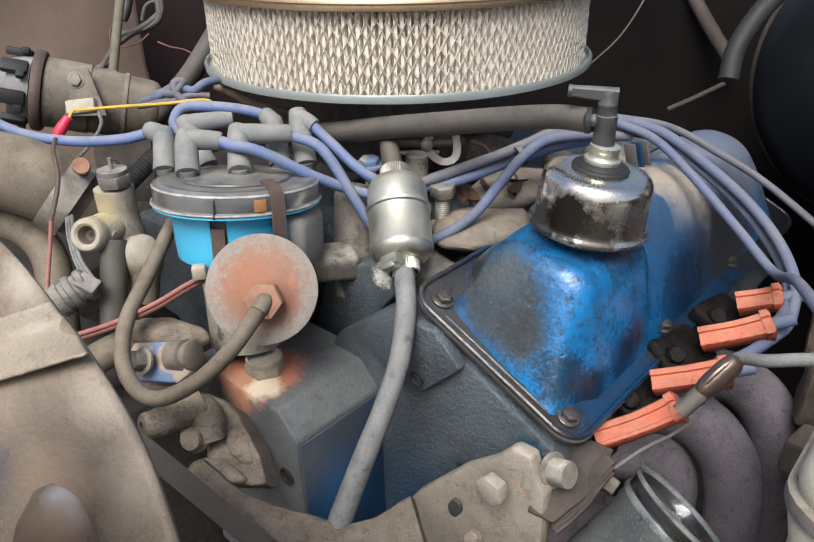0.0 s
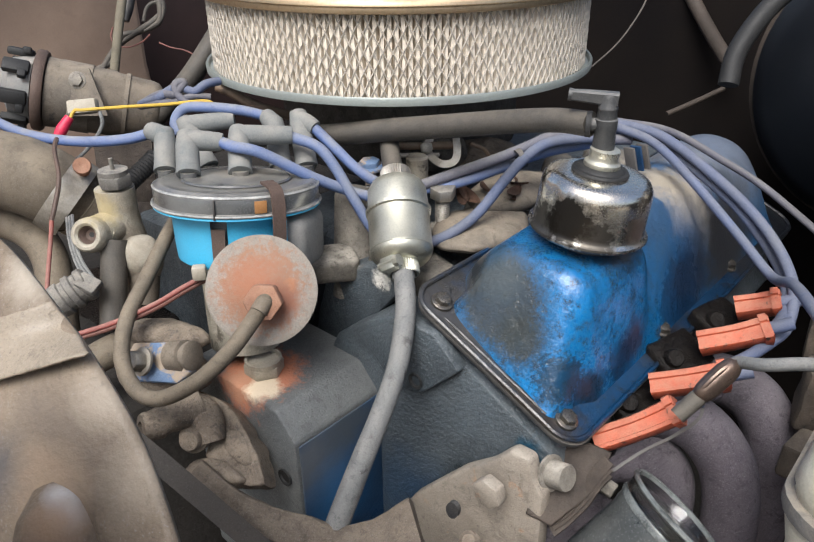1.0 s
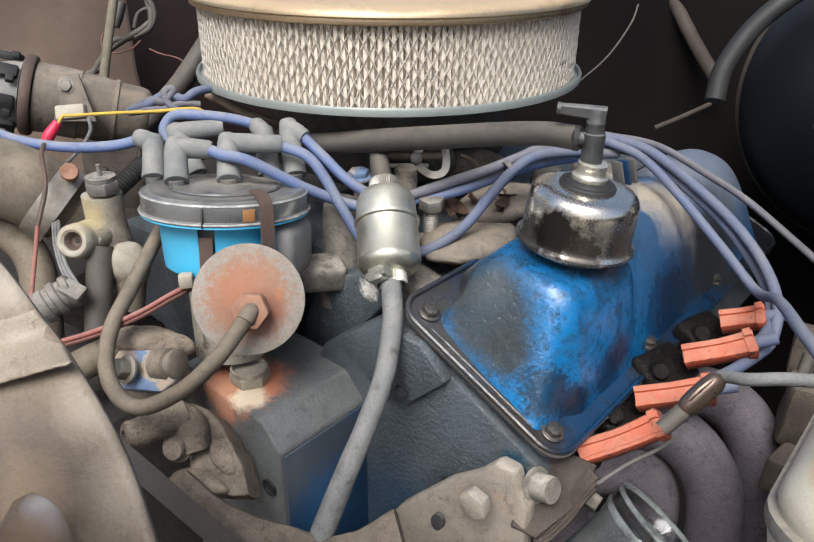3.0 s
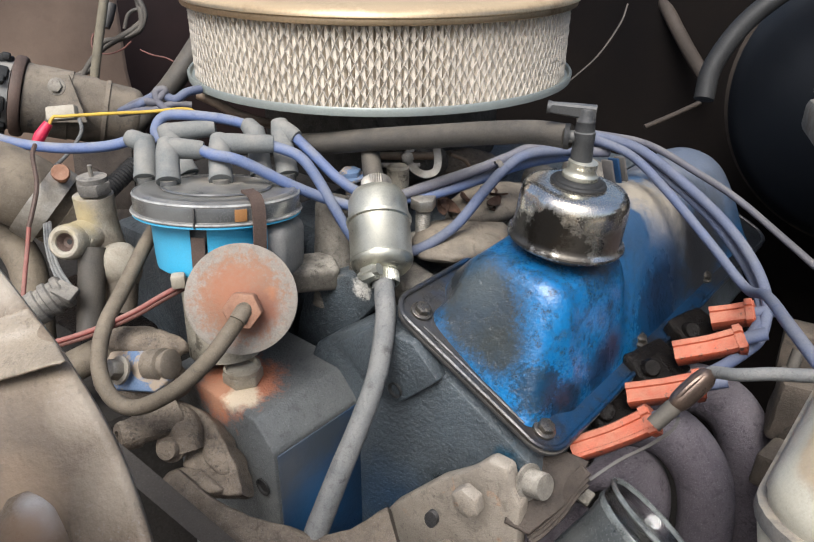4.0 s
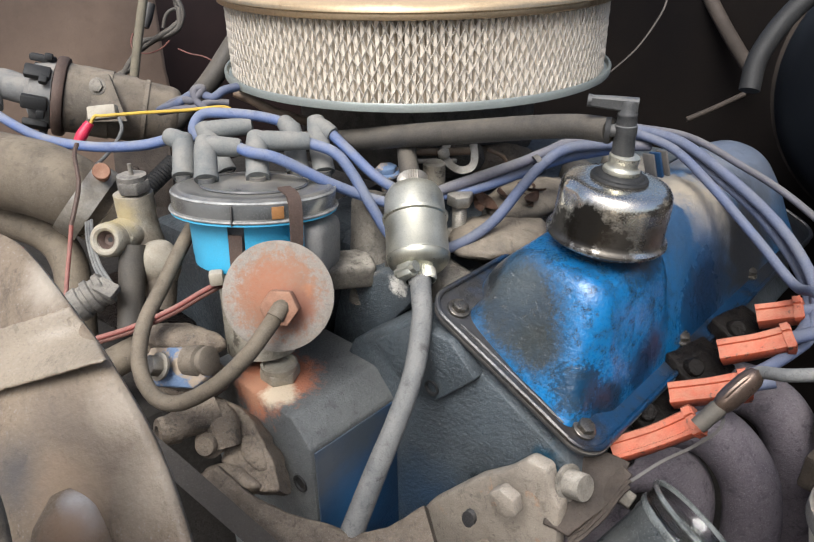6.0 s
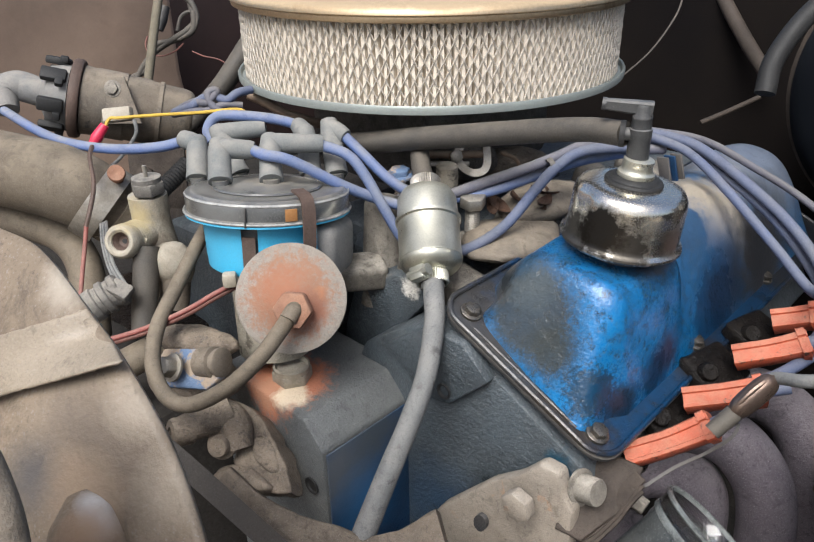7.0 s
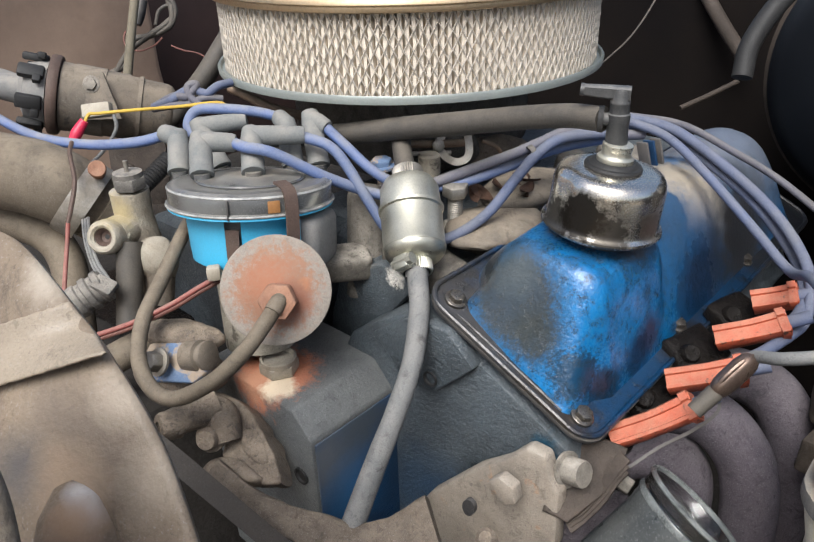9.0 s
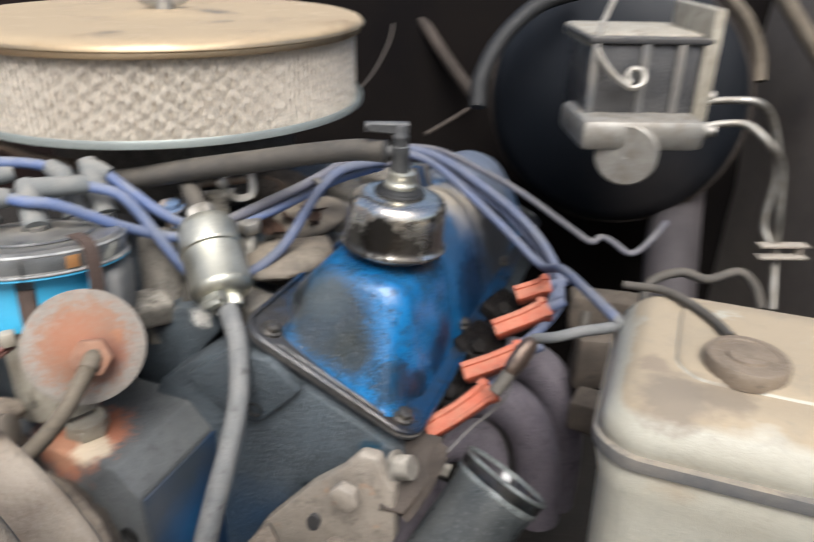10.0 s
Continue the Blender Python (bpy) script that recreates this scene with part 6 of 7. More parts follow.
# two pale patches paint the white glint on the fold
colour_patch(M_FOLD, (-0.1012, 0.1525, 1.1985), 0.0042, (0.58, 0.56, 0.54), 0.9, 0.4, 120, 0.15, 0.8)
colour_patch(M_FOLD, (-0.0985, 0.1475, 1.1945), 0.0040, (0.48, 0.45, 0.42), 0.85, 0.4, 120, 0.15, 0.8)
colour_patch(M_FOLD, (-0.1010, 0.1420, 1.1940), 0.0070, (0.38, 0.24, 0.14), 0.8, 0.6, 90, 0.4, 0.6)
# this dark grey patch paints the shadow beside the fold
colour_patch(M_SHROUD, (-0.1250, 0.1640, 1.1960), 0.0100, (0.075, 0.072, 0.074), 0.85, 0.6, 60, 0.3, 0.6)
# browner patches in the middle of the shell
colour_patch(M_SHROUD, (-0.0965, 0.1600, 1.2060), 0.0110, (0.095, 0.070, 0.048), 0.7, 0.7, 60, 0.4, 0.6)
colour_patch(M_SHROUD, (-0.0910, 0.1545, 1.2000), 0.0080, (0.100, 0.074, 0.052), 0.6, 0.7, 60, 0.4, 0.6)
colour_patch(M_SHROUD, (-0.1018, 0.1609, 1.2096), 0.015, (0.125, 0.096, 0.070), 0.6, 0.7, 60, 0.5, 0.6)
colour_patch(M_SHROUD, (-0.1147, 0.1646, 1.2166), 0.012, (0.135, 0.105, 0.08), 0.7, 0.7, 60, 0.5, 0.6)
# three paler patches stand in for highlights on the rim and upper left
colour_patch(M_SHROUD, (-0.0911, 0.1698, 1.2178), 0.008, (0.33, 0.28, 0.22), 0.6, 0.8, 80, 0.6, 0.6)
colour_patch(M_SHROUD, (-0.0799, 0.1528, 1.2007), 0.009, (0.31, 0.26, 0.20), 0.6, 0.8, 80, 0.6, 0.6)
colour_patch(M_SHROUD, (-0.1237, 0.2061, 1.2434), 0.010, (0.42, 0.37, 0.30), 0.7, 0.9, 80, 0.25, 0.5)
# orange-brown patch by the fold
colour_patch(M_SHROUD, (-0.1104, 0.1509, 1.1971), 0.012, (0.34, 0.245, 0.165), 0.8, 0.6, 50, 0.5, 0.6)
fs = thing("fan_shroud", "dust-coated fan shroud with a strip of old tape", "fan shroud", (-0.1234, 0.1820, 1.2024))
S1, S2, S3 = [(-0.1606, 0.2309, 1.2518), (-0.1395, 0.2194, 1.2471), (-0.1150, 0.1973, 1.2355), (-0.0965, 0.1788, 1.2263), (-0.0788, 0.1588, 1.2100), (-0.0660, 0.1400, 1.1872), (-0.0626, 0.1330, 1.1742)], [(-0.1808, 0.2059, 1.2367), (-0.1620, 0.1993, 1.2242), (-0.1372, 0.1819, 1.2234), (-0.1189, 0.1670, 1.2167), (-0.1023, 0.1522, 1.2017), (-0.0889, 0.1381, 1.1837), (-0.0819, 0.1304, 1.1692)], [(-0.2395, 0.2369, 1.2203), (-0.2200, 0.2274, 1.2025), (-0.2044, 0.2179, 1.1847), (-0.1644, 0.1798, 1.1876), (-0.1462, 0.1627, 1.1768), (-0.1290, 0.1442, 1.1633), (-0.1170, 0.1328, 1.1525)]
thicken(part("shell", skin(S1, S2, S3), M_SHROUD, fs, "dusty beige shell", smooth=60), 0.003)
part("glossy_fold", tube([(-0.1097, 0.1578, 1.1942), (-0.1065, 0.1531, 1.1895), (-0.1041, 0.1483, 1.1827), (-0.1022, 0.1429, 1.1736)], [0.004, 0.0105, 0.0135, 0.0145], n=24), M_FOLD, fs, "brown fold with a painted glint")
SM = V((-0.1749, 0.1862, 1.1889))
part("mount", box(bmesh.new(), Matrix.Translation((SM.x, SM.y, (SM.z + 0.63) / 2)), (0.05, 0.012, SM.z - 0.63), 0.003), M_DARKSTEEL, fs, "steel mount down to the crossmember")
T1, T2, T3 = [(-0.1130, 0.1950, 1.2343), (-0.1061, 0.1909, 1.2265), (-0.0951, 0.1758, 1.2272)], [(-0.1326, 0.1840, 1.2316), (-0.1256, 0.1776, 1.2282), (-0.1159, 0.1710, 1.2232)], [(-0.1838, 0.2011, 1.2107), (-0.1746, 0.1949, 1.2053), (-0.1663, 0.1887, 1.1979)]
bm = skin(T1, T2, T3, 24, 48, 0.0012, 0.0042)
bm.verts.ensure_lookup_table()
for k in range(49):
    for a, b in ((k, k + 49), (len(bm.verts) - 49 + k, len(bm.verts) - 98 + k)):
        tear = 0.55 * noise.noise(Vector((k * 0.35, a * 0.01, 0))) + 0.6 * noise.noise(Vector((k * 1.3, 4.0, 0)))
        bm.verts[a].co += (bm.verts[a].co - bm.verts[b].co) * tear
thicken(part("tape", bm, M_TAPE, fs, "strip of old dusty tape with a torn edge", smooth=60), 0.0008, 1)
rs = thing("radiator_support", "grey panel edge with a dusty rubber seal", "radiator support", (-0.0584, 0.0682, 1.2866))
part("seal", tube([(-0.1005, 0.1086, 1.2817), (-0.0936, 0.1039, 1.2728), (-0.0858, 0.0977, 1.2653), (-0.0808, 0.0926, 1.2578), (-0.0783, 0.0884, 1.2500), (-0.0763, 0.0817, 1.2374)], 0.0038, n=14), M_COIL, rs, "dusty rubber seal")
thicken(part("panel", skin([(-0.1009, 0.1086, 1.2817), (-0.0940, 0.1039, 1.2728), (-0.0863, 0.0977, 1.2653), (-0.0813, 0.0926, 1.2578), (-0.0790, 0.0884, 1.2501), (-0.0769, 0.0817, 1.2374)], [(-0.1133, 0.1093, 1.2722), (-0.1067, 0.1042, 1.2626), (-0.1010, 0.0995, 1.2539), (-0.0972, 0.0949, 1.2452), (-0.0945, 0.0903, 1.2365), (-0.0928, 0.0834, 1.2235)], [(-0.1401, 0.1202, 1.2566), (-0.1337, 0.1140, 1.2448), (-0.1273, 0.1082, 1.2340), (-0.1220, 0.1025, 1.2232), (-0.1189, 0.0967, 1.2124), (-0.1170, 0.0889, 1.1977)], 40, 10, 0.001), M_PALE, rs, "grey painted panel", smooth=60), 0.002)

RM = V((-0.1191, 0.1067, 1.2354))
part("post", box(bmesh.new(), Matrix.Translation((RM.x, RM.y, (RM.z + 0.63) / 2)), (0.04, 0.012, RM.z - 0.63), 0.003), M_DARKSTEEL, rs, "steel post")

# ---- water pump, belt, bracket ----
wp = thing("water_pump", "dust-caked cast water pump with bolts", "water pump", (-0.1411, 0.3739, 1.0308))
PUMP_WAY = (-0.22, -0.62, 0.75)
PLATE = [(-0.1676, 0.4087, 1.0387), (-0.1489, 0.4056, 1.0416), (-0.1330, 0.3971, 1.0393), (-0.1223, 0.3884, 1.0352), (-0.1116, 0.3770, 1.0289), (-0.1030, 0.3632, 1.0200), (-0.0954, 0.3463, 1.0083), (-0.1101, 0.3475, 1.0050), (-0.1254, 0.3603, 1.0111), (-0.1405, 0.3684, 1.0133), (-0.1375, 0.3743, 1.0191), (-0.1441, 0.3830, 1.0243), (-0.1595, 0.3882, 1.0241), (-0.1716, 0.3923, 1.0240)]
part("back_plate", roughen(soften(slab(bmesh.new(), PLATE, PUMP_WAY, 0.026, 0.002, 3), 2), 0.0015, 75), M_PUMP, wp, smooth=60)
RISE = [(-0.1298, 0.3780, 1.0308), (-0.1186, 0.3768, 1.0331), (-0.1081, 0.3653, 1.0267), (-0.1055, 0.3548, 1.0188), (-0.1147, 0.3553, 1.0165), (-0.1284, 0.3667, 1.0218)]
RISE = [V(p) - V(PUMP_WAY) * 0.0032 for p in RISE]
part("raised_pad", roughen(soften(slab(bmesh.new(), RISE, PUMP_WAY, 0.010, 0.003, 3), 4), 0.0010, 90), M_PUMP, wp, "worn greyer pad", smooth=70)
LOBE = [(-0.1559, 0.3568, 1.0069), (-0.1549, 0.3627, 1.0121), (-0.1452, 0.3648, 1.0167), (-0.1308, 0.3627, 1.0192), (-0.1192, 0.3558, 1.0169), (-0.1043, 0.3445, 1.0119), (-0.1240, 0.3448, 1.0064), (-0.1493, 0.3499, 1.0032)]
part("lower_lobe", roughen(soften(slab(bmesh.new(), LOBE, PUMP_WAY, 0.03, 0.006, 3), 9), 0.0016, 85), M_PUMP, wp, smooth=70)
part("upper_lump", lump(bmesh.new(), (-0.1690, 0.4150, 1.0830), (0.032, 0.012, 0.010), -0.25, 0.12, 45, 5), M_PUMP, wp, "tan dust-caked casting")
part("casting", lump(bmesh.new(), (-0.1745, 0.4135, 1.0521), (0.036, 0.024, 0.020), -0.3, 0.08, 42, 5), M_PUMP, wp)
part("neck", tube([V((-0.1742, 0.3693, 1.0392)), V((-0.1608, 0.3754, 1.0422)), V((-0.1444, 0.3874, 1.0433))], [0.0095, 0.0105, 0.015], n=24), M_PUMP, wp, "tapered cast neck")
part("shoulder", tube([V((-0.1599, 0.3920, 1.0436)), V((-0.1404, 0.3821, 1.0376)), V((-0.1348, 0.3721, 1.0231))], [0.010, 0.012, 0.010], n=20), M_PUMP, wp)
part("round_boss", turned([(0, -0.01), (0.0095, -0.01), (0.0100, 0.002), (0.0088, 0.0045), (0.0042, 0.005), (0.0040, -0.001), (0, -0.001)], axis((-0.1731, 0.3662, 1.0418), (-0.75, -0.55, 0.25)), 26), M_PUMP, wp, "round boss with a hole")
part("outlet_flange", prism(bmesh.new(), [(-0.028, -0.006), (-0.022, -0.013), (0.018, -0.014), (0.027, -0.006), (0.027, 0.007), (0.012, 0.014), (-0.02, 0.013)], axis((-0.1679, 0.3982, 1.0701), (-0.25, -0.7, 0.65), (0.9, -0.2, 0.1)), 0.008, 0.0018), M_FLAKE, wp, "flange with flaking blue paint")
for p, w, q, mt in (((-0.1776, 0.3897, 1.0776), (-0.5, -0.6, 0.5), 0.0072, M_STEEL),):
    bolt("pump_bolt", V(p), w, q, "dusty bolt head", mt, wp, washer=mt is M_STEEL, height=1.3)
part("pump_bolt", turned([(0, -0.012), (0.0100, -0.012), (0.0104, 0.0004), (0.0076, 0.0012), (0.0074, 0.0062), (0.0064, 0.0076), (0, 0.0080)], axis((-0.1455, 0.3690, 1.0290), (-0.15, -0.85, 0.40)), 24), M_PUMP, wp, "dusty worn bolt head")
part("outlet_ring", turned([(0, -0.016), (0.0105, -0.016), (0.0108, -0.004), (0.0085, -0.003), (0.0085, -0.0005), (0.0100, 0.0), (0.0100, 0.0024), (0.0088, 0.0032), (0, 0.0034)], axis((-0.1455, 0.3905, 1.0815), (0.85, -0.35, 0.25)), 28), M_COIL, wp, "round outlet with a rolled ring")
single("drive_belt", sweep(bmesh.new(), [(-0.1938, 0.3534, 1.0625), (-0.1646, 0.3426, 1.0422), (-0.1305, 0.3289, 1.0164), (-0.0965, 0.3150, 0.9903), (-0.0580, 0.2993, 0.9610)], 1.0, profile=[(0.007, 0.0045), (-0.007, 0.0045), (-0.004, -0.0045), (0.004, -0.0045)], up=(-0.4, -0.5, 0.75)), M_BELT, "dusty black drive belt", "belt")

ab = thing("accessory_bracket", "dust-covered cast accessory bracket with bolts", "bracket", (0.0355, 0.3253, 1.0139))
BP = [(-0.2685, 0.9332), (-0.2522, 0.9630), (-0.2104, 1.0133), (-0.1882, 1.0332), (-0.1736, 1.0517), (-0.1599, 1.0516), (-0.1558, 1.0375), (-0.1484, 1.0275), (-0.1475, 0.9831), (-0.1765, 0.9300), (-0.2534, 0.8722)]
bm = prism(bmesh.new(), BP, ENG @ Matrix.Translation((0, 0.297, 0)) @ Matrix.Rotation(math.pi / 2, 4, "X"), 0.012, 0.003)
part("plate", bm, M_BRACKET, ab, "dusty flat plate")
bm = sweep(bmesh.new(), [(-0.1426, 0.3520, 1.0152), (-0.1193, 0.3385, 1.0026), (-0.0945, 0.3278, 0.9952), (-0.0690, 0.3210, 0.9915), (-0.0474, 0.3163, 0.9863), (-0.0207, 0.3149, 0.9900), (0.0057, 0.3175, 0.9993)], [0.009, 0.0095, 0.010, 0.0105, 0.011, 0.013, 0.018], profile=[(1.0, 0.22), (0.9, 0.32), (-0.9, 0.32), (-1.0, 0.22), (-1.0, -0.22), (-0.9, -0.32), (0.9, -0.32), (1.0, -0.22)], up=(-0.35, -0.62, 0.70))
part("arm", roughen(bm, 0.0012, 90), M_ARM, ab, "rusty brown arm")
# solid black disc in place of an opening; its shade is only colour
part("slot", turned([(0, 0), (0.006, 0), (0.006, 0.003), (0, 0.003)], axis((0.0284, 0.3180, 1.0150), ENG.to_3x3() @ V((0, -1, 0))) @ Matrix.Diagonal((0.75, 1.2, 1, 1)), 20), M_BLACK, ab, "dark slot")
bolt("bracket_bolt", V((0.0528, 0.3238, 1.0261)), ENG.to_3x3() @ V((0, -1, 0)), 0.0108, "dusty bolt head", M_BRACKET, ab, washer=False, height=0.85)
part("stud", turned([(0, 0), (0.006, 0), (0.0066, 0.001), (0.006, 0.002), (0.0066, 0.003), (0.006, 0.004), (0.0066, 0.005), (0.006, 0.006), (0.0066, 0.007), (0.006, 0.008), (0.0066, 0.009), (0.004, 0.012), (0, 0.012)], axis((0.0376, 0.3017, 1.0014), (-0.2, -0.5, 0.85)), 18), M_PUMP, ab, "threaded stud")

# ---- exhaust side ----
ex = thing("exhaust_header", "heat-stained purple-grey exhaust header tubes", "exhaust header", (0.2253, 0.3804, 0.9578))
part("pipe", tube([(0.1514, 0.3940, 1.0260), (0.1809, 0.3946, 1.0271), (0.2044, 0.3853, 1.0203), (0.2222, 0.3740, 0.9991), (0.2307, 0.3676, 0.9657), (0.2346, 0.3639, 0.9054)], 0.0195, n=28), M_HEADER, ex)
part("pipe", tube([(0.2237, 0.4544, 1.0117), (0.2525, 0.4532, 1.0095), (0.2715, 0.4323, 1.0022), (0.2836, 0.4210, 0.9703), (0.2890, 0.4167, 0.9195), (0.2902, 0.4180, 0.8580)], 0.0205, n=28), M_HEADER, ex)
part("pipe", tube([(0.1251, 0.3786, 0.9971), (0.1546, 0.3810, 1.0015), (0.1801, 0.3840, 0.9859), (0.1890, 0.3807, 0.9584), (0.1816, 0.3749, 0.9049)], 0.0205, n=28), M_HEADER, ex)
part("pipe", tube([(0.0797, 0.3479, 0.9393), (0.1058, 0.3563, 0.9551), (0.1317, 0.3578, 0.9580), (0.1460, 0.3473, 0.9382)], 0.020, n=24), M_HEADER, ex)
bm = roughen(slab(bmesh.new(), [(0.0796, 0.3309, 1.0294), (0.0925, 0.3401, 1.0412), (0.1142, 0.3403, 1.0473), (0.1264, 0.3336, 1.0447), (0.1168, 0.3192, 1.0292), (0.0864, 0.3069, 1.0100), (0.0725, 0.3146, 1.0131)], (-0.2, -0.65, 0.73), 0.009, 0.0015, 2), 0.0008, 90)
part("flange", bm, M_DARKSTEEL, ex, "dusty brown steel flange")
for k in range(3):
    bm = sweep(bmesh.new(), [V(p) + V((-0.0004, -0.0018, -0.0030)) * k for p in [(0.0889, 0.3143, 1.0081), (0.0959, 0.3159, 1.0133), (0.1078, 0.3201, 1.0254), (0.1152, 0.3235, 1.0361), (0.1230, 0.3260, 1.0450)]], 1.0, profile=[(0.004, 0.0008), (-0.004, 0.0008), (-0.004, -0.0008), (0.004, -0.0008)], up=(-0.45, -0.45, 0.77))
    part("gasket_plate", roughen(bm, 0.0006, 120), M_DARKSTEEL, ex, "bent layered gasket plate")
sx = axis((0.0922, 0.3210, 1.0378), (0.62, -0.70, 0.32))
part("flange_bolt", turned([(0, -0.008), (0.0115, -0.008), (0.0117, -0.006), (0.0088, -0.0055), (0.0086, 0.0050), (0.0080, 0.0062), (0, 0.0064)], sx, 28), M_DUSTY, ex, "dusty round-headed stud")
bolt("flange_bolt", V((0.1256, 0.3369, 1.0145)), (0.6, -0.5, -0.2), 0.0058, "small dusty bolt", M_DUSTY, ex, washer=False, height=1.4)
hs = thing("heat_clip", "tarnished steel cable clip between the orange boots", "clip", (0.1843, 0.3458, 1.0845))
HA, HB = V((0.1627, 0.3193, 1.0947)), V((0.1831, 0.3252, 1.1139))
hl = (HB - HA).length
hax = axis(HA, HB - HA, (0.55, 0.5, -0.6))
flat = hax @ Matrix.Diagonal((1.45, 1.0, 1.0, 1.0))
part("shell", turned([(0, hl * 0.10), (0.0030, hl * 0.12), (0.0048, hl * 0.18), (0.0058, hl * 0.30), (0.0062, hl * 0.50), (0.0062, hl * 0.85), (0.0056, hl * 1.02), (0.0042, hl * 1.12), (0.0022, hl * 1.16), (0, hl * 1.17)], flat, 32), M_TARNISH, hs)
edge = [hax @ V((0.0090 * math.cos(k * math.pi / 12), 0.0, hl * 0.64 + hl * 0.52 * math.sin(k * math.pi / 12))) for k in range(25)]
part("rolled_edge", sweep(bmesh.new(), edge, 0.0016, n=8, res=2, caps=False), M_TARNISH, hs, "rolled bright edge")
part("collar", turned([(0, -0.012), (0.0048, -0.012), (0.0052, hl * 0.12), (0.0044, hl * 0.2), (0, hl * 0.2)], hax, 20), M_RUBBER, hs, "dark cable end")
single("thin_strap", sweep(bmesh.new(), [(0.1261, 0.3293, 1.0320), (0.1458, 0.3352, 1.0432), (0.1635, 0.3357, 1.0549), (0.1761, 0.3362, 1.0664), (0.1800, 0.3399, 1.0733), (0.1763, 0.3422, 1.0776)], 1.0, profile=[(0.0010, 0.0004), (-0.0010, 0.0004), (-0.0010, -0.0004), (0.0010, -0.0004)], up=(0, -0.3, 0.9)), M_DIM, "thin bent metal strap under the orange boot", "strap")

dp = thing("open_duct", "dark open hose end with a clear plastic rim", "duct", (0.1384, 0.3004, 1.0203))
dm = axis((0.1515, 0.2940, 1.0275), (0.66, 0.14, 0.73))
part("tube", turned([(0.0250, -0.14), (0.0290, -0.14), (0.0287, -0.014), (0.0296, -0.011), (0.0296, -0.006), (0.0260, -0.006), (0.0250, -0.14)], dm, 48), M_SMOKE, dp, "smoky dark plastic tube")
part("collar", turned([(0.0285, -0.0065), (0.0306, -0.0060), (0.0314, -0.0040), (0.0308, -0.0018), (0.0288, -0.0012), (0.0285, -0.0065)], dm, 64), M_BEAD, dp, "worn pale collar")
part("rim", turned([(0.0286, -0.0012), (0.0306, -0.0012), (0.0309, 0.0030), (0.0316, 0.0055), (0.0304, 0.0060), (0.0294, 0.0040), (0.0286, -0.0012)], dm, 64), M_CLEAR, dp, "clear plastic rim")
part("bead", turned([(0.0296, 0.0055), (0.0314, 0.0052), (0.0325, 0.0062), (0.0324, 0.0076), (0.0312, 0.0084), (0.0298, 0.0078), (0.0296, 0.0055)], dm, 64), M_BEAD, dp, "pale worn edge bead")
part("cover", turned([(0, 0.0022), (0.0150, 0.0018), (0.0288, 0.0006), (0.0288, 0.0), (0.015, 0.0012), (0, 0.0016)], dm, 48), M_CLEAR, dp, "clear plastic cover")
part("bottom", turned([(0, -0.012), (0.012, -0.013), (0.0262, -0.016), (0.0262, -0.018), (0, -0.015)], dm, 40), M_RESERVOIR, dp, "dull grey disc inside")

# ---- brake booster and master cylinder ----
BC = V((0.4670, 0.6430, 1.1909))
rear = ENG.to_3x3() @ V((0, -1, 0))
bo = thing("brake_booster", "large black round brake booster on the firewall", "brake booster", BC)
bmx = axis(BC, rear)
part("shell", turned([(0, -0.008), (0.142, -0.006), (0.138, 0.008), (0.120, 0.022), (0.06, 0.034), (0, 0.036)], bmx, 64), M_BOOSTER, bo)
part("rear_shell", turned([(0, -0.10), (0.10, -0.10), (0.135, -0.07), (0.142, -0.018), (0, -0.018)], bmx, 64), M_BOOSTER, bo)
part("clamp_rim", turned([(0.138, -0.018), (0.146, -0.018), (0.1465, -0.012), (0.146, -0.006), (0.138, -0.006), (0.138, -0.018)], bmx, 64), M_STRUT, bo, "dusty brown clamp rim")
mc = thing("master_cylinder", "dull cast brake master cylinder with reservoir", "master cylinder", (0.3573, 0.4793, 1.2105))
MX = V((math.cos(radians(-19)), math.sin(radians(-19)), 0.0))
part("bore", turned([(0, 0.0004), (0.002, 0.0004), (0.0024, 0.0), (0.0245, 0.0), (0.026, 0.0015), (0.026, 0.012), (0.022, 0.014), (0.022, 0.13), (0, 0.13)], axis((0.3325, 0.4415, 1.1990), -rear), 36), M_STEEL, mc, "round cylinder body")
MB = axis((0.3585, 0.4760, 1.2150), (0, 0, 1), MX)
part("casting", box(bmesh.new(), MB, (0.104, 0.08, 0.026), 0.006), M_STEEL, mc)
MR = axis((0.3735, 0.5035, 1.2530), (0, 0, 1), MX)
part("reservoir", box(bmesh.new(), MR, (0.096, 0.080, 0.064), 0.006), M_RESERVOIR, mc, "smoky grey reservoir")
for x, mt in ((-0.046, M_TANKBAND), (-0.004, M_TANKBAND), (0.026, M_TANKBAND), (0.050, M_ALLOY)):
    part("post", box(bmesh.new(), MR @ Matrix.Translation((x, -0.041, 0.0)), (0.007 if mt is M_TANKBAND else 0.012, 0.005, 0.068), 0.0015), mt, mc)
part("side_wall", box(bmesh.new(), MR @ Matrix.Translation((0.052, 0.0, 0.012)), (0.010, 0.088, 0.095), 0.002), M_ALLOY, mc, "tan side wall")
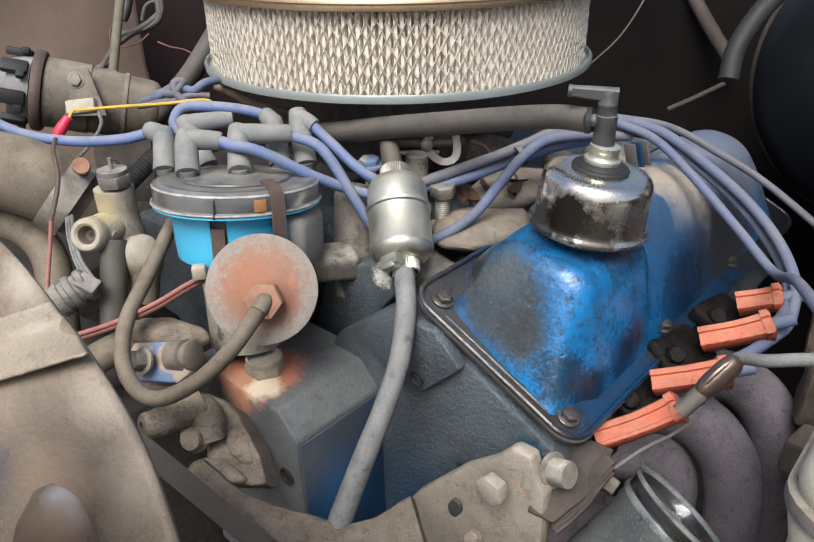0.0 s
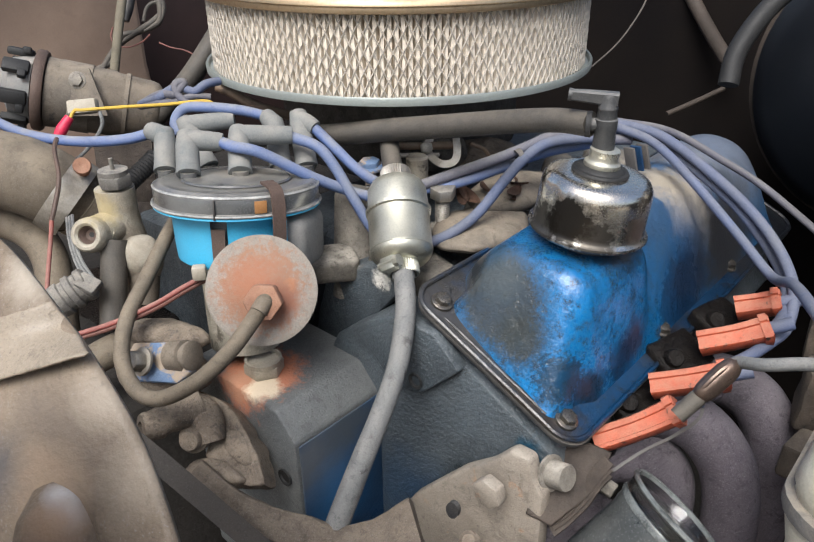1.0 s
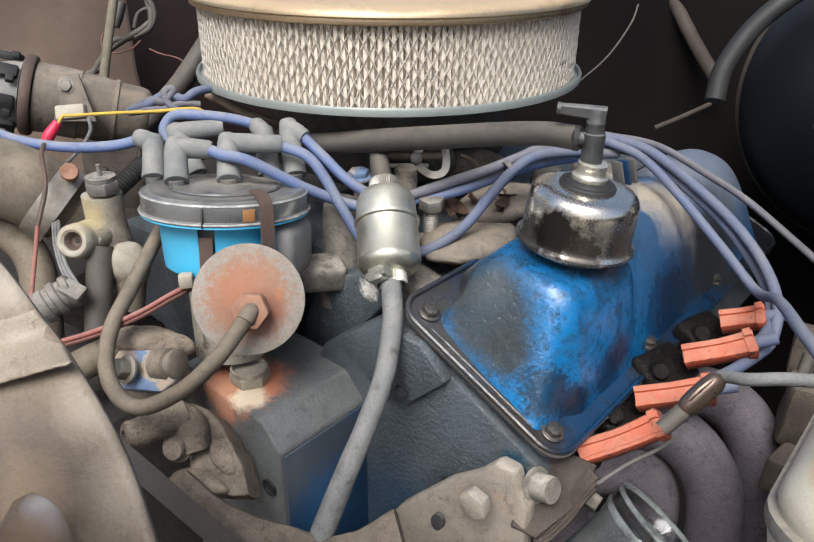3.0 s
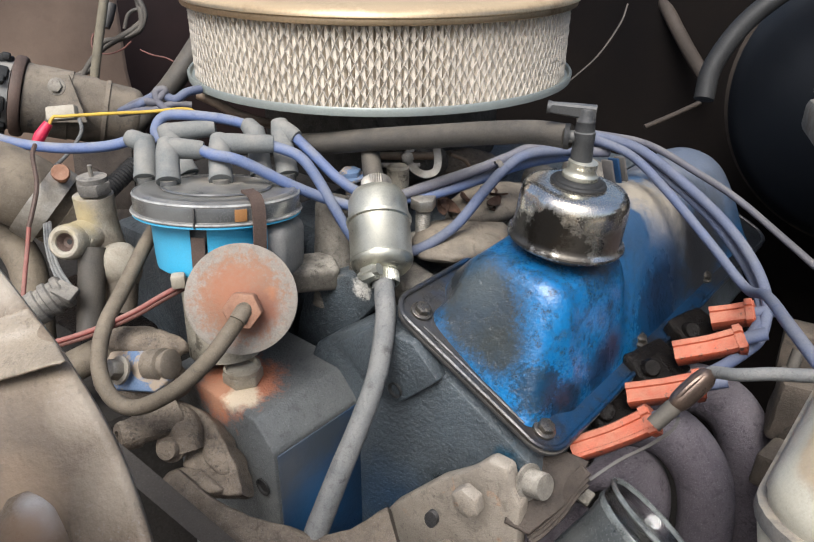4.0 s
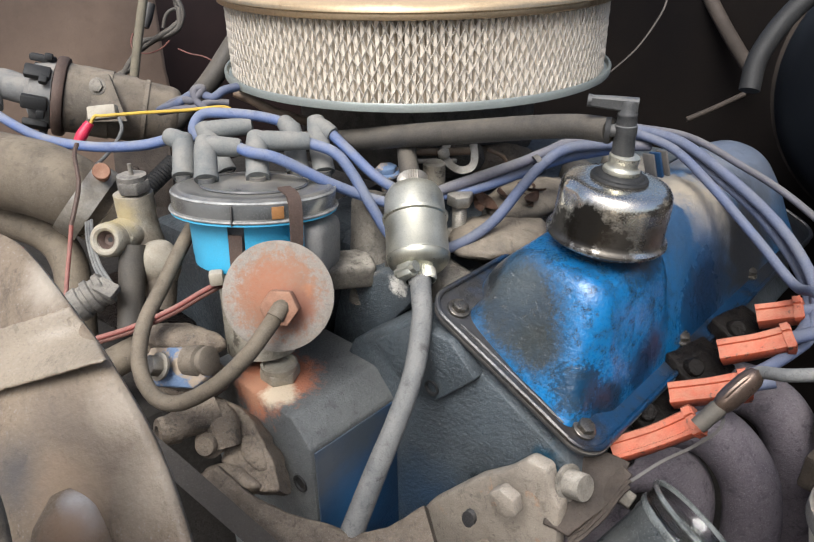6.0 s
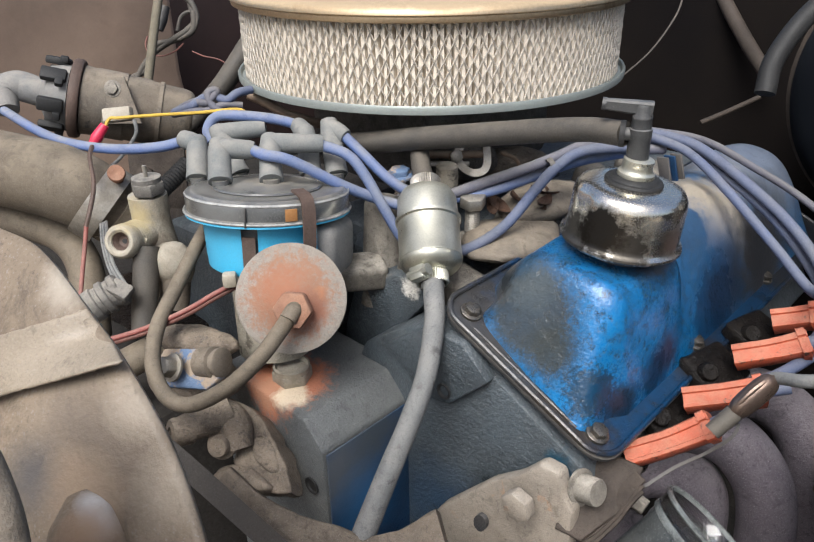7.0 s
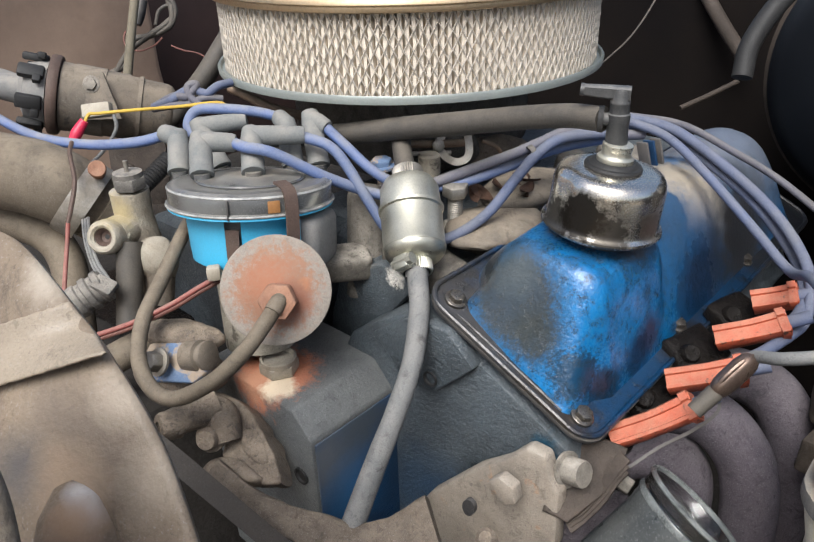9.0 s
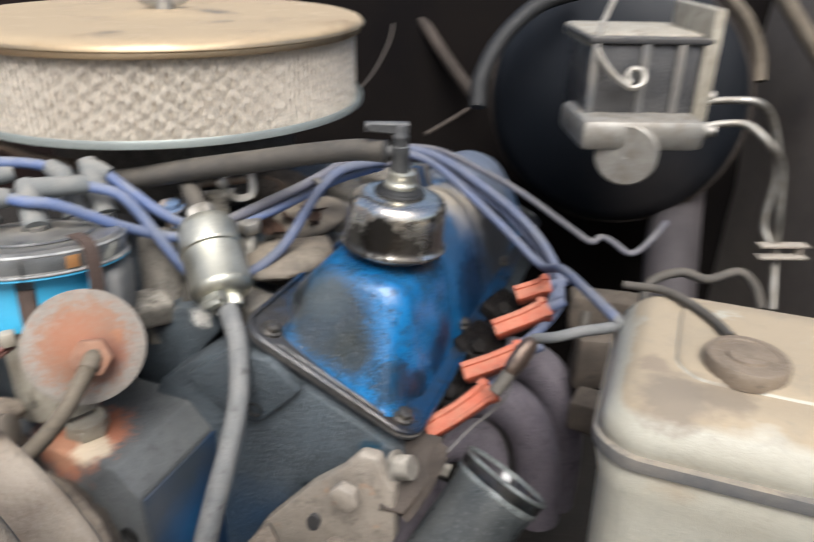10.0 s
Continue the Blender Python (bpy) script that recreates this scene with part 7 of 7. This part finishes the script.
part("lid_gasket", box(bmesh.new(), MR @ Matrix.Translation((0, 0, 0.034)), (0.104, 0.088, 0.005), 0.001), M_BLACK, mc)
MT = axis((0.3820, 0.5180, 1.2850), (0, 0, 1), MX)
part("lid", box(bmesh.new(), MT, (0.104, 0.095, 0.012), 0.004), M_ALLOY, mc, "tan stamped lid")
for px in ((0.4012, 0.4393, 1.2155), (0.4214, 0.4680, 1.2373)):
    part("fitting", turned([(0, -0.008), (0.008, -0.008), (0.008, 0.006), (0.0055, 0.008), (0.0055, 0.014), (0, 0.014)], axis(V(px), MX), 12), M_STEEL, mc, "brake line fitting")
bm = tube([(0.3369, 0.4910, 1.3187), (0.3237, 0.4852, 1.2974), (0.3178, 0.4785, 1.2801), (0.3229, 0.4696, 1.2668), (0.3330, 0.4597, 1.2556), (0.3411, 0.4546, 1.2519), (0.3490, 0.4539, 1.2567), (0.3494, 0.4577, 1.2643), (0.3417, 0.4617, 1.2661), (0.3369, 0.4606, 1.2603), (0.3388, 0.4571, 1.2549)], 0.0024, n=8)
part("bail", bm, M_STEEL, mc, "wire bail")
single("brake_line", tube([(0.3972, 0.4415, 1.2165), (0.4225, 0.4339, 1.2215), (0.4428, 0.4248, 1.2204), (0.4568, 0.4105, 1.2056), (0.4797, 0.4130, 1.1839), (0.4867, 0.4093, 1.1398), (0.4943, 0.4089, 1.1020), (0.4825, 0.3866, 1.0546)], 0.0034, n=10), M_STEEL, "bent steel brake line from the master cylinder", "brake line", "brake lines")
single("brake_line", tube([(0.4199, 0.4663, 1.2333), (0.4498, 0.4551, 1.2354), (0.4706, 0.4453, 1.2335), (0.4961, 0.4483, 1.2146), (0.5095, 0.4421, 1.1708), (0.5056, 0.4388, 1.1196), (0.5069, 0.4257, 1.0977)], 0.0034, n=10), M_STEEL, "bent steel brake line from the master cylinder", "brake line", "brake lines")
single("booster_hose", tube([(0.2866, 0.6265, 1.2021), (0.2940, 0.6383, 1.2280), (0.3150, 0.6474, 1.2591), (0.3408, 0.6507, 1.2835), (0.3680, 0.6494, 1.3010), (0.4040, 0.6407, 1.3119)], 0.0088, n=16), M_SOOT, "dusty booster vacuum hose along the booster rim", "hose")

single("apron_hose", tube([(0.5702, 0.6107, 1.3089), (0.5871, 0.5911, 1.2842), (0.5938, 0.5728, 1.2542), (0.5900, 0.5600, 1.2250)], 0.0070, n=12), M_HOSE_TAN, "curved dusty tan hose beside the booster", "hose")
single("apron_hose", tube([(0.5879, 0.5604, 1.3177), (0.5990, 0.5437, 1.2941), (0.6101, 0.5270, 1.2706), (0.6212, 0.5103, 1.2471)], 0.0085, n=12), M_HOSE_TAN, "thick dusty tan hose by the inner fender", "hose")

lc = thing("line_clip", "rusty bracket holding the brake lines", "bracket", (0.4988, 0.4071, 1.1022))
for y in ((0.4977, 0.4057, 1.1095), (0.4940, 0.4018, 1.1001)):
    part("strip", box(bmesh.new(), axis(V(y), (0, 0, 1), MX), (0.045, 0.012, 0.0025), 0.0008), M_BRACKET, lc)
part("web", box(bmesh.new(), axis(V((0.5124, 0.4018, 1.1028)), (0, 0, 1), MX), (0.004, 0.012, 0.012), 0.0008), M_BRACKET, lc)
# brown lower booster: dust, with a reflection painted into the colour
colour_patch(M_BOOSTER, (0.4432, 0.5222, 1.0914), 0.075, (0.045, 0.038, 0.034), 0.9, 0.5, 14, 0.7, 0.6)

# ---- tank at the fender ----
colour_patch(M_TANK, (0.1860, 0.1960, 1.1590), 0.0180, (0.20, 0.165, 0.125), 0.9, 0.7, 130, 0.8, 0.3)
colour_patch(M_TANK, (0.2090, 0.1860, 1.1590), 0.0130, (0.21, 0.17, 0.125), 0.85, 0.9, 130, 0.8, 0.3)
colour_patch(M_TANK, (0.1841, 0.2039, 1.1351), 0.012, (0.50, 0.49, 0.46), 0.8, 0.8, 90, 0.3, 0.5)
colour_patch(M_TANK, (0.1867, 0.1863, 1.1212), 0.014, (0.36, 0.29, 0.205), 0.7, 1.0, 90, 0.8, 0.5)
colour_patch(M_TANK, (0.1930, 0.2214, 1.1611), 0.0080, (0.22, 0.175, 0.13), 0.8, 1.1, 160, 0.8, 0.3)
tk = thing("washer_tank", "dusty yellowed plastic fluid tank with a round cap", "tank", ev(0.09, 0.32, 1.0))
def rounded(bm, levels, v0, v1, u0, u1):
    """Blow-moulded body: rounded rectangles (height, inset, corner) stacked into a closed skin."""
    rows = []
    for z, inset, r in levels:
        a0, a1, b0, b1 = v0 + inset, v1 - inset, u0 + inset, u1 - inset
        ring = []
        for cx, cy, s0 in ((a1 - r, b0 + r, -90), (a1 - r, b1 - r, 0), (a0 + r, b1 - r, 90), (a0 + r, b0 + r, 180)):
            for k in range(7):
                a = radians(s0 + 15 * k)
                p = Vector((cx + r * math.cos(a), cy + r * math.sin(a), z))
                p += Vector((noise.noise(p * 22), noise.noise(p * 22 + Vector((5, 0, 0))), noise.noise(p * 25 + Vector((0, 8, 0))))) * 0.0016
                ring.append(bm.verts.new(ENG @ p))
        rows.append(ring)
    for r0, r1 in zip(rows, rows[1:]):
        for k in range(len(r0)):
            bm.faces.new((r0[k], r0[(k + 1) % len(r0)], r1[(k + 1) % len(r0)], r1[k]))
    bm.faces.new(rows[0][::-1])
    bm.faces.new(rows[-1])
    return bm


TB = (-0.027, 0.215, 0.2505, 0.402)
part("body", rounded(bmesh.new(), [(0.95, 0.008, 0.02), (1.04, 0.006, 0.022), (1.10, 0.003, 0.024), (1.118, 0.0, 0.024), (1.121, 0.0012, 0.023), (1.134, 0.0012, 0.023), (1.137, 0.0, 0.024), (1.144, 0.0020, 0.024), (1.1500, 0.0052, 0.023), (1.1550, 0.0095, 0.022), (1.1585, 0.0140, 0.02), (1.1600, 0.0180, 0.018), (1.1604, 0.0230, 0.016), (1.1600, 0.032, 0.014), (1.1597, 0.045, 0.012)], *TB), M_TANK, tk, smooth=75)
part("band", rounded(bmesh.new(), [(1.1235, 0.001, 0.023), (1.1240, -0.0022, 0.025), (1.1275, -0.0026, 0.025), (1.1315, -0.0022, 0.025), (1.1320, 0.001, 0.023)], *TB), M_TANKBAND, tk, "grey band round the tank", smooth=60)
part("top_pad", rounded(bmesh.new(), [(1.1585, 0.0, 0.02), (1.1612, 0.0008, 0.02), (1.1624, 0.003, 0.018), (1.1626, 0.012, 0.012)], 0.006, 0.19, 0.285, 0.380), M_TANK, tk, "raised dusty pad", smooth=60)
tc = ENG @ Matrix.Translation((0.040, 0.305, 1.1600))
cap = part("cap", turned([(0, 0), (0.0198, 0), (0.0212, 0.001), (0.0212, 0.0085), (0.0200, 0.0105), (0.0165, 0.0106), (0.0160, 0.0098), (0.0105, 0.0098), (0.0100, 0.0112), (0.0060, 0.0116), (0, 0.0116)], tc, 44), M_SHROUD, tk, "flat round cap")
single("washer_hose", tube([(0.2375, 0.3061, 1.1596), (0.2521, 0.2827, 1.1635), (0.2520, 0.2480, 1.1650), (0.2440, 0.2215, 1.1670)], 0.0028, n=10), M_RUBBER, "thin dusty tank hose", "hose")

# ---- below the booster ----
single("steering_column", tube([(0.5962, 0.6529, 1.0884), (0.5555, 0.6058, 1.0621), (0.5158, 0.5602, 1.0395), (0.4866, 0.5197, 0.9904), (0.4583, 0.4775, 0.9392)], 0.030, n=24), M_COLUMN, "dusty purple-grey steering column cover", "steering column")
single("column_hose", tube([(0.3332, 0.3898, 1.0800), (0.3424, 0.3973, 1.0998), (0.3683, 0.3917, 1.1087), (0.3879, 0.3806, 1.1038), (0.4134, 0.3736, 1.1099), (0.4240, 0.3632, 1.0996), (0.4257, 0.3536, 1.0841)], 0.0042, n=12), M_RUBBER, "thin black hose looped behind the tank", "hose")
for p, q, r3, w3 in (((0.3107, 0.3963, 1.0324), (0.06, 0.03, 0.05), 0.3, "flat"), ((0.2862, 0.3637, 1.0005), (0.05, 0.03, 0.03), -0.2, "ragged"), ((0.3661, 0.4689, 1.0281), (0.08, 0.03, 0.04), 0.1, "bent")):
    bm = box(bmesh.new(), Matrix.Translation(p) @ Matrix.Rotation(r3 - 0.7, 4, "Z"), q, 0.004)
    bmesh.ops.subdivide_edges(bm, edges=bm.edges[:], cuts=2, use_grid_fill=True)
    single("frame_plate", roughen(bm, 0.003, 50), M_PLATE, w3 + " dirty frame plate behind the exhaust header", "frame plate", "frame plates")
single("plug_wire_clip", tube([(0.2867, 0.4034, 1.0273), (0.2947, 0.4141, 1.0517), (0.3006, 0.4209, 1.0679)], 0.0045, n=10), M_RUBBER, "dusty rod behind the header", "rod")

# ---- back of the bay ----
single("loom", tube([(-0.3177, 0.8618, 1.2668), (-0.3245, 0.8370, 1.2200), (-0.3295, 0.8149, 1.1785), (-0.3317, 0.8011, 1.1525)], 0.0052, n=10), M_LOOM, "dusty wrapped wiring loom on the inner fender", "wiring")
for k in range(2):
    line = [V(p) for p in ((-0.3584, 0.8473, 1.1757), (-0.3435, 0.8541, 1.1884), (-0.3327, 0.8639, 1.2068), (-0.3115, 0.8686, 1.2157), (-0.2925, 0.8734, 1.2247), (-0.2859, 0.8812, 1.2394), (-0.2899, 0.8871, 1.2505), (-0.2960, 0.8920, 1.2620))]
    line = [p + V((math.cos(2.3 * j + math.pi * k), 0.3, math.sin(2.3 * j + math.pi * k))) * 0.0030 for j, p in enumerate(line)]
    single("loom", tube(line, 0.0037, n=10), M_RUBBER, "twisted dusty wiring loom behind the coil", "wiring")
single("loom", tube([(-0.3071, 0.8735, 1.2249), (-0.3027, 0.8813, 1.2396), (-0.2921, 0.8842, 1.2450), (-0.2838, 0.8802, 1.2375), (-0.2883, 0.8734, 1.2246), (-0.3052, 0.8686, 1.2156)], 0.0022, n=8), M_RUBBER, "thin looped wiring loom behind the coil", "wiring")
single("loom_plug", tube([(-0.3226, 0.8874, 1.2510), (-0.3258, 0.8796, 1.2363), (-0.3289, 0.8741, 1.2260)], [0.0062, 0.0062, 0.0048], n=12), M_BLACK, "dusty black plug on the wiring loom", "connector")
single("heater_pipe", tube([(-0.2925, 0.7646, 1.1265), (-0.2750, 0.7720, 1.1405), (-0.2640, 0.8005, 1.1515), (-0.2399, 0.8141, 1.1771), (-0.2097, 0.8360, 1.2183), (-0.1794, 0.8579, 1.2594)], 0.012, n=14), M_RUBBER, "dusty heater hose behind the air cleaner", "hose")
single("throttle_rod", tube([(0.2983, 0.7898, 1.1314), (0.3309, 0.7962, 1.1433), (0.3636, 0.8031, 1.1564)], 0.003, n=10), M_STRUT, "dark bent throttle rod by the firewall", "rod")
single("bonnet_brace", tube([(0.3545, 0.9839, 1.2724), (0.3628, 0.9450, 1.2393), (0.3798, 0.9028, 1.1992), (0.3994, 0.8617, 1.1611)], 0.0085, n=14), M_STRUT, "dusty dark brown brace strut at the firewall", "brace")
single("thin_cable", tube([(0.2208, 0.8641, 1.1645), (0.2590, 0.8799, 1.1943), (0.2879, 0.8988, 1.2298), (0.2977, 0.9105, 1.2518)], 0.0011, n=6), M_FENDER, "thin cable across the firewall", "cable")

single("harness_wire", tube([(-0.2887, 0.8619, 1.2031), (-0.2741, 0.8591, 1.1977), (-0.2574, 0.8573, 1.1945), (-0.2429, 0.8533, 1.1869)], 0.0009, n=6), M_DULLRED, "thin wire behind the coil", "wire", "thin wires")
single("harness_wire", tube([(-0.3429, 0.8708, 1.2199), (-0.3452, 0.8659, 1.2107), (-0.3411, 0.8616, 1.2024), (-0.3265, 0.8595, 1.1985), (-0.3097, 0.8621, 1.2034), (-0.2990, 0.8665, 1.2118)], 0.0010, n=6), M_DULLRED, "thin dull red wire round the loom", "wire", "thin wires")
# dry leaves in the valley
random.seed(4)
for k in range(7):
    c = V((0.0619, 0.5291, 1.1417)) + V((random.uniform(-0.025, 0.03), random.uniform(-0.01, 0.02), random.uniform(-0.004, 0.004)))
    m = Matrix.Translation(c) @ Euler((random.uniform(-0.6, 0.6), random.uniform(-0.5, 0.5), random.uniform(0, 6))).to_matrix().to_4x4()
    bm = bmesh.new()
    g = bmesh.ops.create_grid(bm, x_segments=6, y_segments=3, size=1.0)
    for v in bm.verts:
        x, y = v.co.x, v.co.y
        v.co = m @ Vector((x * 0.013, y * 0.005 * (1 - x * x) + 0.0002 * y, 0.003 * x * x + 0.002 * abs(y)))
    single("dry_leaf", bm, M_LEAF, "dry brown leaf lying on the manifold", "leaf", "leaves")
